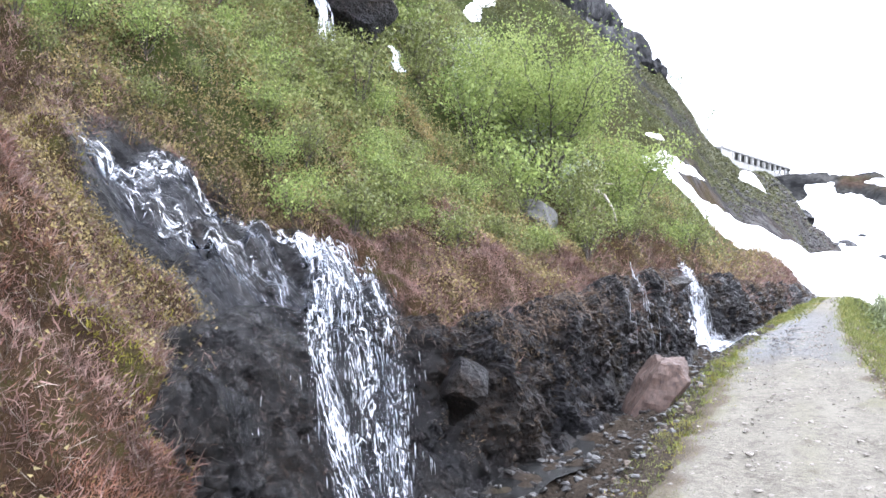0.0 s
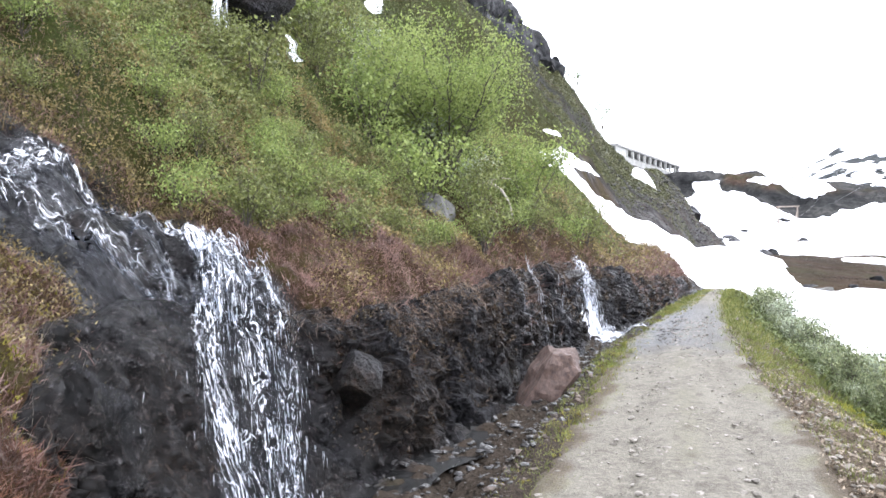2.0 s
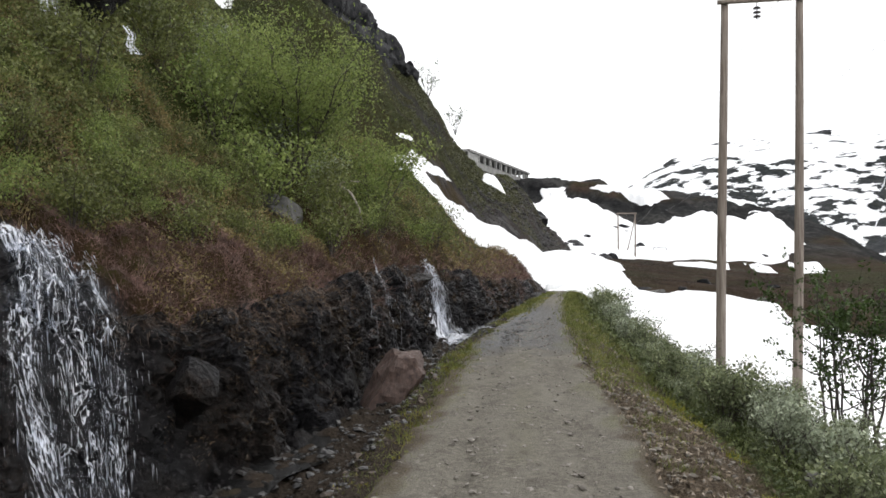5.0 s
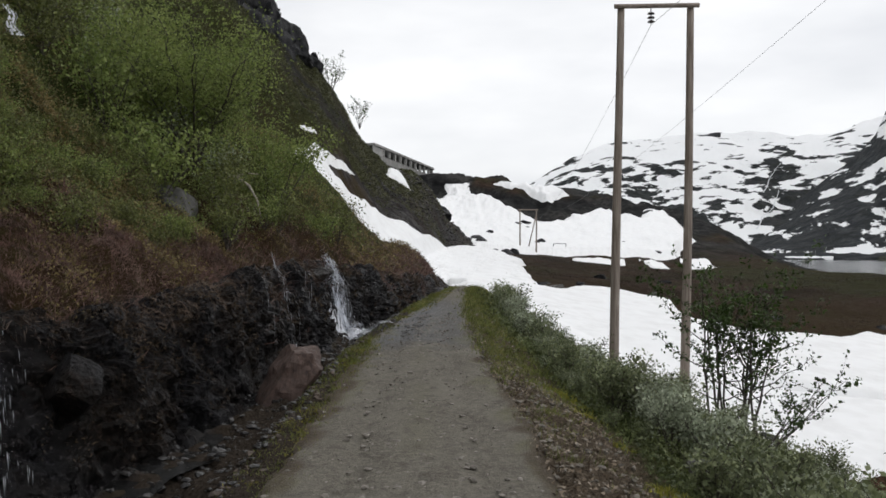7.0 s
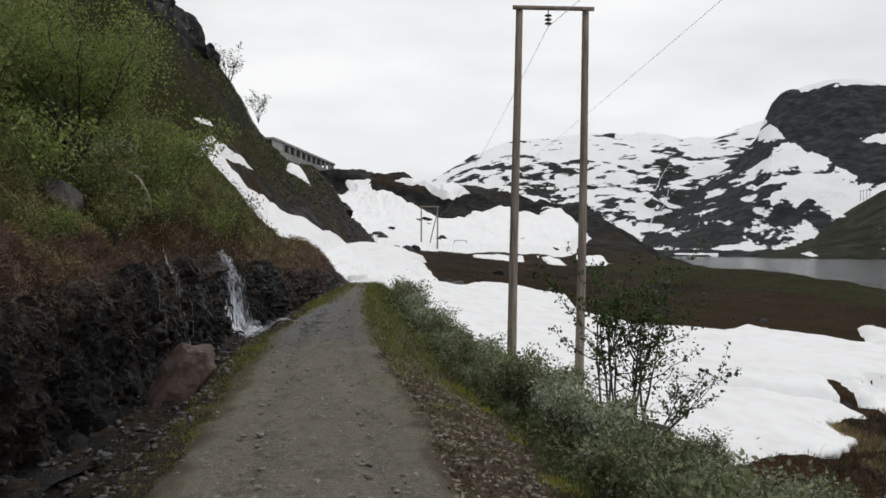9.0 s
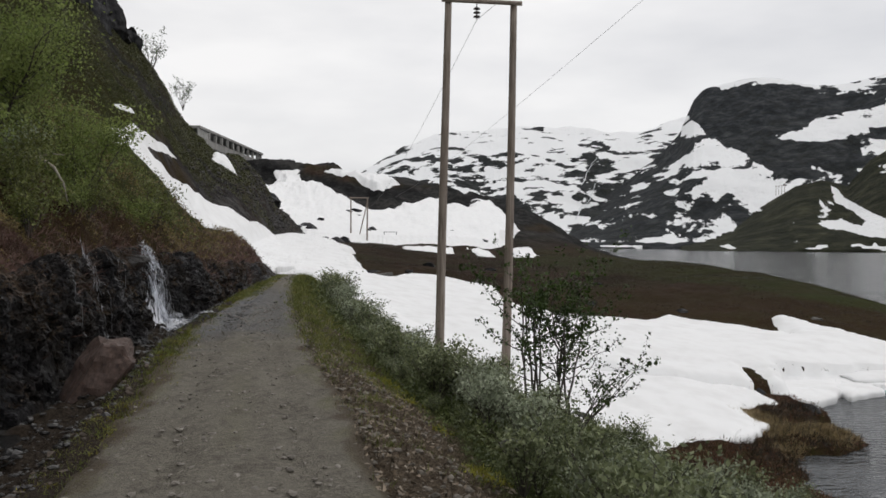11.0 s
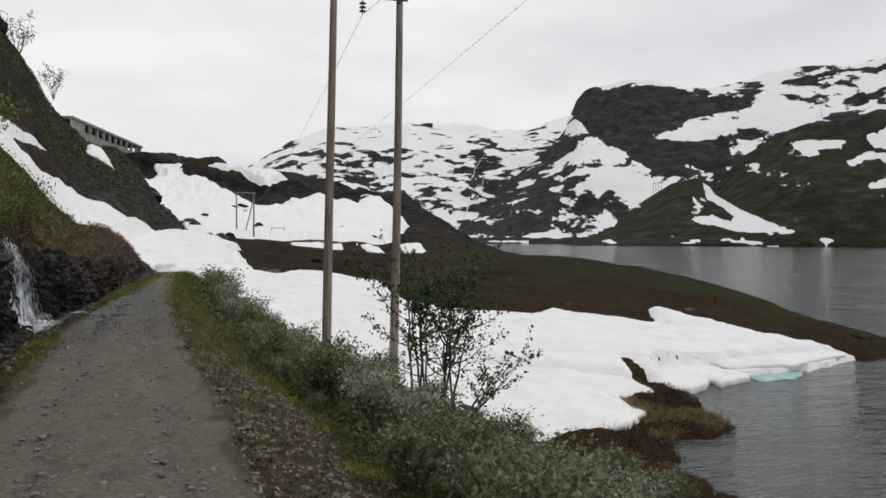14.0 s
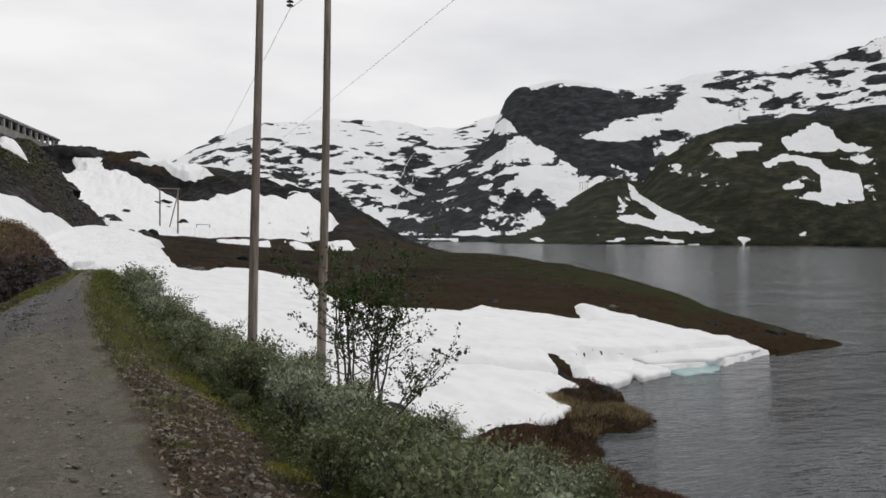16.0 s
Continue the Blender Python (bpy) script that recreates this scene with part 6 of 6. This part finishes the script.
def drip(y, low, high, thick, seed):
    """A thread of water down the face."""
    i = int(np.abs(fy_rows - y).argmin())
    j = np.arange(int(high * 73), int(low * 73), -1)
    path = np.stack([FX[i, j] + 0.025, FY[i, j] + 0.012 * np.sin(0.7 * j + seed), FZ[i, j]], 1)
    path[:, 0] = np.maximum.accumulate(path[:, 0])
    wide = thick * (0.6 + 0.4 * np.sin(1.3 * np.arange(len(j)) + seed) ** 2)
    return part("thread", mesh_of("thread", *tube(path, wide, 5), FOAM, True), trickle)


for i, (y, low, high, thick) in enumerate([(12.4, 0.45, 0.7, 0.002), (14.7, 0.4, 0.78, 0.0035), (15.6, 0.5, 0.72, 0.0025), (16.6, 0.45, 0.76, 0.003)]):
    drip(y, low, high, thick, i)

# right bank and verges
def bank_end(y):
    """Where the scrub on the bank gives way to snow."""
    return knots(y, (5, 10), (12, 11.4), (18, 11.0), (20, 9.0), (21.5, 6.0), (24, 3.4), (30, 2.2), (40, 1.5))


def right_of(x, y):
    return x - road_mid(y) - road_half(y)


def verge_left(x, y):
    l = road_mid(y) - road_half(y) - x
    return ramp(l, -0.18, 0.02) * (1 - ramp(l + 0.12 * fbm(x * 3, y * 3, 3, 341), 0.3, 0.5)) * (1 - 0.8 * ramp(y, 15, 17) * (1 - ramp(y, 22, 25)))


tufts("verge_moss", 9000, (-3.2, 0, 2, 40), lambda x, y: 0.8 * verge_left(x, y) * patch(x, y, -0.3, 0.2, 1.3, 353), 12, 0.05, 0.03, 0.006, MOSS, "olive-yellow moss along the track's ditch side", 0.9, category="moss", grow=7)
tufts("verge_grass", 12000, (-3.2, 0, 2, 40), lambda x, y: 0.75 * verge_left(x, y), 9, 0.04, 0.055, 0.0035, GRASS, "short yellowish grass along the track's ditch side", 0.7, category="grass", grow=7)
tufts("verge_grass", 16000, (-1.0, 3.2, 2, 42), lambda x, y: 0.6 * ramp(right_of(x, y), 0.0, 0.15) * (1 - ramp(right_of(x, y) + 0.3 * fbm(x * 2, y * 2, 3, 345), 0.9, 1.5)) * np.maximum(patch(x, y, -0.1, 0.35, 1.1, 347), 0.9 * ramp(y, 8, 13)), 8, 0.05, 0.10, 0.0035, GRASS, "patchy grass on the stony verge", 0.7, category="grass", grow=7)
tufts("moss", 9000, (-0.5, 3.2, 3, 12), lambda x, y: np.exp(-((right_of(x, y) - 1.1) / 0.13) ** 2) * patch(x, y, -0.5, 0.0, 0.8, 351), 22, 0.05, 0.075, 0.007, BRIGHT_MOSS, "bright yellow-green moss strip above the bank", 0.9, category="moss", grow=7)
tufts("bank_scrub", 13000, (0.3, 15, 3, 42), lambda x, y: ramp(right_of(x, y), 1.0, 1.4) * (right_of(x, y) < bank_end(y)) * (inside(x, y, BASIN) < -0.2), 14, 0.12, 0.14, 0, BANK_GREEN, "low dark green scrub covering the bank", leaf=0.034, category="scrub", grow=8)
tufts("brown_heath", 16000, (6, 22, 5, 32), lambda x, y: (height(x, y) > LAKE + 0.05) * ramp(right_of(x, y) + 0.8 * fbm(x * 0.7, y * 0.7, 3, 355), 6, 7.6) * 0.7 * (inside(x, y, BASIN) < -0.1), 10, 0.1, 0.09, 0.004, RUST, "brown heath on the spit by the water", 0.8)


tufts("brown_heath", 600, (13, 19, 21, 28.5), lambda x, y: (inside(x, y, SPIT) > 0.15) * (inside(x, y, BASIN) < -0.2), 12, 0.09, 0.2, 0.004, DARK_ROOT, "dark twiggy heath on the tip of the spit", 0.9, bend=0.6)
tufts("dry_grass", 2200, (14.5, 18.8, 23.2, 26.8), lambda x, y: (inside(x, y, SPIT) > 0.3) * patch(x, y, -0.1, 0.2, 0.9, 399), 12, 0.08, 0.14, 0.005, STRAW, "straw-coloured grass on the spit by the water", 0.8, category="grass")


# ---- shrubs and trees ----
def branches(base_r, height_m, spread, stems, r, bend=0.25, forks=3, lean=(0, 0, 0)):
    """Limbs of a shrub or tree: a list of (path, radii), and the places where leaves grow."""
    limbs, spots = [], []
    for s in range(stems):
        a = 2 * math.pi * s / stems + r.uniform(-0.5, 0.5)
        out = spread * r.uniform(0.35, 1.0)
        tip = np.array([math.cos(a) * out, math.sin(a) * out, height_m * r.uniform(0.75, 1.05)]) + np.array(lean) * height_m
        k = np.linspace(0, 1, 9)[:, None]
        path = tip * k + np.array([0, 0, 1.0]) * bend * height_m * (k * (1 - k)) + r.normal(0, 0.025 * height_m, (9, 3)) * k
        thick = 0.011 * height_m * (1 - 0.85 * k[:, 0]) + 0.002
        path = path + np.array([math.cos(a * 2.4), math.sin(a * 2.4), 0]) * base_r * r.uniform(0.2, 1)
        limbs.append((path, thick))
        for i in range(3, 9):
            spots.append((path[i], 0.5 + 0.5 * i / 8))
        for _ in range(forks):
            i = r.integers(3, 8)
            way = unit(np.array([r.normal(), r.normal(), r.uniform(0.1, 0.9)])) * height_m * r.uniform(0.18, 0.38)
            kk = np.linspace(0, 1, 6)[:, None]
            sub = path[i] + way * kk + np.array([0, 0, 0.12 * height_m]) * kk ** 2 + r.normal(0, 0.012 * height_m, (6, 3)) * kk
            limbs.append((sub, thick[i] * 0.6 * (1 - 0.8 * kk[:, 0]) + 0.0015))
            for q in sub[2:]:
                spots.append((q, 1.0))
    return limbs, spots


def bush(name, seed, height_m, spread, stems, n_leaves, leaf, leaf_mat, bark, label, category, puff=0.16, forks=3, bend=0.25, group="", lean=(0, 0, 0), bare=0.0, crown=0, base_r=0.0):
    r = np.random.default_rng(seed)
    limbs, spots = branches(base_r, height_m, spread, stems, r, bend, forks, lean)
    thing = new(name)
    per = forks + 1
    for s in range(stems):
        part("stem", mesh_of("stem", *joined(*[tube(p[::2] if len(p) > 7 and height_m < 2 else p, w[::2] if len(p) > 7 and height_m < 2 else w, 3) for p, w in limbs[s * per:(s + 1) * per]]), bark, True), thing)
    where = np.array([s[0] for s in spots])
    weight = np.array([s[1] for s in spots]) * (where[:, 2] > bare * height_m) * (1 + crown * (where[:, 2] > 0.5 * height_m))
    pick = r.choice(len(where), n_leaves, p=weight / weight.sum())
    c = where[pick] + r.normal(size=(n_leaves, 3)) * puff * height_m * np.array([1, 1, 0.8])
    c[:, 2] = np.maximum(c[:, 2], 0.02)
    part("foliage", mesh_of("foliage", *leaves(c, r, leaf, 0.25, 0.55), leaf_mat), thing)
    return tagged(thing, label, category, group)


def plant(ob, x, y, scale, turn, sink=0.05):
    ob.matrix_basis = pose(x, y, ground_z(x, y) - sink, 0, 0, turn) @ Matrix.Scale(scale, 4)


def plant_copy(ob, x, y, scale, turn, sink=0.05):
    c = copy_thing(ob, pose(x, y, ground_z(x, y) - sink, 0, 0, turn))
    c.scale = (scale, scale, scale)
    return c


pick = random.Random(3)
willows = [bush("willow_shrub", 100 + i, 0.8, 0.5, 9, 1150, 0.058, WILLOW if i % 3 == 1 else WILLOW_GREEN, BARK,
                "grey-green willow shrub on the bank" if i % 3 == 1 else "darker green willow shrub on the bank", "shrub", 0.105, 4, 0.3, "willow shrubs on the bank") for i in range(6)]
spots = []
for y in np.concatenate([np.arange(5.0, 20, 0.62), np.arange(20, 40, 0.95)]):
    for r0 in (1.65, 2.2, 2.9, 3.8, 4.9, 6.2, 7.4, 8.6, 9.8):
        if r0 < float(bank_end(y)) - 0.2 and pick.random() < (0.95 if r0 < 3.5 else 0.6):
            spots.append((road_mid(y) + road_half(y) + r0 + pick.uniform(-0.3, 0.3), y + pick.uniform(-0.35, 0.35), (0.72 if y < 13 else 0.66 if y < 25 else 1.0) * pick.choice((0.4, 0.6, 0.85, 1.05, 1.35)) * (0.6 if r0 < 1.6 else 1.0)))
spots = [(x, y, s) for x, y, s in spots if math.hypot(x - 2.3, y - 8.5) > 0.75 and inside(np.array(x), np.array(y), BASIN) < -0.3]
for i, (x, y, s) in enumerate(spots):
    if i < len(willows):
        plant(willows[i], x, y, s, pick.uniform(0, 360))
    else:
        plant_copy(willows[pick.randrange(6)], x, y, s, pick.uniform(0, 360))

scrub = [bush("birch_shrub", 200 + i, 1.3, 0.8, 7, 1300, 0.08, BIRCH_LEAF if i % 2 else FRESH, BARK, "bright green young birch shrub on the hillside", "shrub", 0.14, 4, 0.2, "birch shrubs on the hillside") for i in range(5)]
grey_scrub = [bush("willow_shrub", 220 + i, 1.0, 0.6, 8, 900, 0.055, WILLOW, BARK, "pale grey-leaved willow shrub on the hillside", "shrub", 0.15, 3, 0.3, "willow shrubs on the hillside") for i in range(3)]
places = []
while len(places) < 86:
    x, y = pick.uniform(-15, -4), pick.uniform(7, 36)
    r0 = float(run_up(x, y))
    if math.hypot(x + 8.1, y - 11.9) > 1.5 and 1.5 < r0 < 10 and not (y < 9.5 and r0 < 4.5) and not (y < 13 and r0 < 2.5) and y < 27.5 - 0.6 * r0 + 6 * (r0 < 2):
        places.append((x, y, pick.uniform(0.6, 1.25)))
for y in np.arange(13.5, 26, 0.9):
    x = float(toe(y)) - float(wall_run(y)) - pick.uniform(0.6, 1.5)
    places.append((x, y, pick.uniform(0.5, 0.9)))
places = [(x, y, s * (0.32 if y > 19 and run_up(x, y) > 1.6 else 1.0)) for x, y, s in places]
while len(places) < 225:
    x, y = pick.uniform(-9, -3.6), pick.uniform(5, 14)
    r0 = float(run_up(x, y))
    if 0.7 < r0 < 6 and off_bed(np.array(x), np.array(y)):
        places.append((x, y, pick.uniform(0.2, 0.48)))
for i, (x, y, s) in enumerate(places):
    kinds = grey_scrub if i % 4 == 0 and i < 80 else scrub
    if i < 4 * 3 and i % 4 == 0:
        plant(grey_scrub[i // 4], x, y, s, pick.uniform(0, 360))
    elif i in (1, 2, 3, 5, 6):
        plant(scrub[(1, 2, 3, 5, 6).index(i)], x, y, s, pick.uniform(0, 360))
    else:
        plant_copy(kinds[pick.randrange(len(kinds))], x, y, s, pick.uniform(0, 360))

tree = bush("birch_tree", 301, 2.6, 2.3, 16, 30000, 0.06, BIRCH_LEAF, BARK, "bright green many-stemmed young birch on the hillside", "tree", 0.095, 8, 0.2, lean=(-0.3, -0.15, 0))
plant(tree, -5.9, 16.6, 1.0, 40)
tree = bush("birch_tree", 302, 2.1, 1.5, 6, 7000, 0.07, BIRCH_LEAF, BARK, "young birch leaning out of the scrub", "tree", 0.085, 6, 0.15, lean=(0.05, 0, 0))
plant(tree, -5.0, 19.0, 1.0, 0)
tree = bush("birch_tree", 303, 2.4, 1.8, 6, 8000, 0.07, FRESH, BARK, "darker young birch above the outcrop", "tree", 0.09, 6, 0.15)
plant(tree, -9.6, 16.5, 1.0, 0)
snag = new("dead_branch", mesh_of("dead_branch", *joined(tube([(0, 0, 0), (0.28, -0.05, 0.02), (0.55, -0.1, -0.16), (0.72, -0.12, -0.45), (0.8, -0.14, -0.8)], [0.035, 0.032, 0.027, 0.02, 0.01], 6), tube([(0.28, -0.05, 0.02), (0.5, -0.1, 0.08), (0.75, -0.15, 0.05)], [0.02, 0.014, 0.006], 5)), PALE_TWIG, True))
snag.matrix_world = pose(-4.95, 15.6, ground_z(-4.95, 15.6) + 0.62)
tagged(snag, "pale dead branch hanging out of the birch", "branch")
bank_tree = bush("birch_tree", 310, 3.3, 0.5, 11, 4200, 0.085, DARK_LEAF, BARK, "slender dark birch clump beside the power pole", "tree", 0.022, 7, 0.05, bare=0.1, crown=1.6, base_r=0.6)
plant(bank_tree, 4.9, 16.3, 1.0, 20)
lean_tree = bush("birch_sapling", 311, 1.7, 0.45, 5, 620, 0.085, DARK_LEAF, BARK, "leaning sapling with sparse leaves", "tree", 0.025, 4, 0.1, lean=(0.75, 0, 0), bare=0.2)
plant(lean_tree, 5.4, 16.2, 1.0, 0)
for sx, sy, sz, h in ((-15.0, 76, 16.5, 3.2), (-13.2, 82, 14.6, 2.6)):
    x, y, z = place(sx, sy, sz)
    t = bush("skyline_birch", 320 + int(h * 10), h * 1.5, h * 0.6, 5, 500, 0.2, DARK_LEAF, BARK, "small birch alone on the skyline ridge", "tree", 0.045, 4, 0.2)
    t.matrix_basis = pose(x, y, z - 0.5)

# ---- stones ----
def stones(name, n, area, chance, small, large, material, label, sink=0.2):
    c = spread_on(n, rng, *area, chance)
    s = small * (large / small) ** (rng.random(len(c)) ** 2.2)
    c[:, 2] += s * (0.3 - sink)
    ob = new(name, mesh_of(name, *pebbles(c, s, rng), material))
    return tagged(ob, label, "stones", kind="stuff")


stones("verge_stones", 22000, (-1.2, 2.6, 3, 26), lambda x, y: 0.55 * ramp(right_of(x, y), -0.05, 0.2) * (1 - ramp(right_of(x, y), 0.75, 1.25)), 0.014, 0.085, VERGE_STONE, "loose pale stones along the track's outer verge")
stones("ditch_edge_stones", 4500, (-3.2, -0.8, 3.5, 16), lambda x, y: 0.7 * ramp(road_mid(y) - road_half(y) - x, 0.12, 0.3) * (1 - ramp(road_mid(y) - road_half(y) - x, 0.5, 0.75)) * patch(x, y, -0.4, 0.1, 1.2, 397), 0.014, 0.11, BROWN_STONE, "loose brownish stones on the ditch's edge")
stones("road_gravel", 34000, (-2.2, 1.2, 3, 22), lambda x, y: 0.4 * (right_of(x, y) < 0.05) * (road_mid(y) - road_half(y) - x < 0.1) * (0.25 + np.exp(-((x - road_mid(y)) / 0.22) ** 2)), 0.014, 0.07, ROAD_STONE, "scattered gravel on the track", 0.25)
stones("ford_stones", 5000, (-3.0, -0.6, 14.5, 23), lambda x, y: 0.8 * patch(x, y, -0.2, 0.3, 1.5, 395) * ramp(road_mid(y) + 0.3 - x, -0.3, 0.8), 0.018, 0.06, WET_STONE, "wet stones washed across the track")
stones("ditch_stones", 13000, (-3.6, -1.0, 3.5, 24), lambda x, y: 0.6 * ramp(road_mid(y) - road_half(y) - x, 0.2, 0.5) * (foot_at(x, y) - x < 0.05), 0.02, 0.12, WET_STONE, "wet dark rubble in the ditch")


def no_snow(x, y):
    return (inside(x, y, GULLY) < -0.7) & (inside(x, y, STREAK) < -0.3)


tufts("ridge_scrub", 26000, (-26, 0, 34, 105), lambda x, y: (run_up(x, y) > 4.2) * ramp(y, 30, 38) * (fbm(height(x, y) * 0.3, y * 0.16, 5, 91) < 0.3) * (0.3 + 0.7 * patch(x, y, -0.35, 0.15, 0.25, 363)) * no_snow(x, y), 14, 0.09, 0.07, 0, RIDGE_GREEN, "low green scrub on the upper ridge", leaf=0.026, category="scrub", warp=True)
tufts("scree_scrub", 3500, (-14, 3, 46, 105), lambda x, y: (run_up(x, y) > 0.5) * patch(x, y, 0.0, 0.4, 0.2, 361) * no_snow(x, y), 12, 0.08, 0.05, 0, RIDGE_GREEN, "sparse scrub among the scree", leaf=0.02, category="scrub", warp=True)
c = spread_on(9000, rng, -14, 3, 45, 104, lambda x, y: (run_up(x, y) > -0.2) * (run_up(x, y) < 6.2 + 2.0 * fbm(x * 0.3, y * 0.3, 3, 365)) * 0.8 * no_snow(x, y))
s = 0.09 * 5 ** (rng.random(len(c)) ** 3) * np.clip(c[:, 1] / 60, 0.7, 1.6)
v, f = pebbles(c, s, rng, 0.7)
tagged(new("scree", mesh_of("scree", np.stack(place(*v.T), 1), f, SCREE_STONE)), "grey angular scree on the far slope", "scree", kind="stuff")

c = spread_on(34000, rng, -1.2, 3.0, 3, 24, lambda x, y: 0.75 * (1 - 0.8 * ramp(y, 9, 14)) * ramp(right_of(x, y), -0.05, 0.15) * (1 - ramp(right_of(x, y), 0.9, 1.5)))
c[:, 2] += 0.008
tagged(new("leaf_litter", mesh_of("leaf_litter", *leaves(c, rng, 0.042, 0.0, 0.6, True), LITTER)), "brown leaf litter on the stony verge", "leaf litter", kind="stuff")
tufts("moor_heath", 15000, (-2, 60, 34, 112), lambda x, y: (run_up(x, y) < -1) * (height(x, y) > LAKE) * patch(x, y, -0.2, 0.3, 0.3, 391), 10, 0.08, 0.07, 0.004, DARK_ROOT, "dark heath on the moor by the lake", 0.9, warp=True)
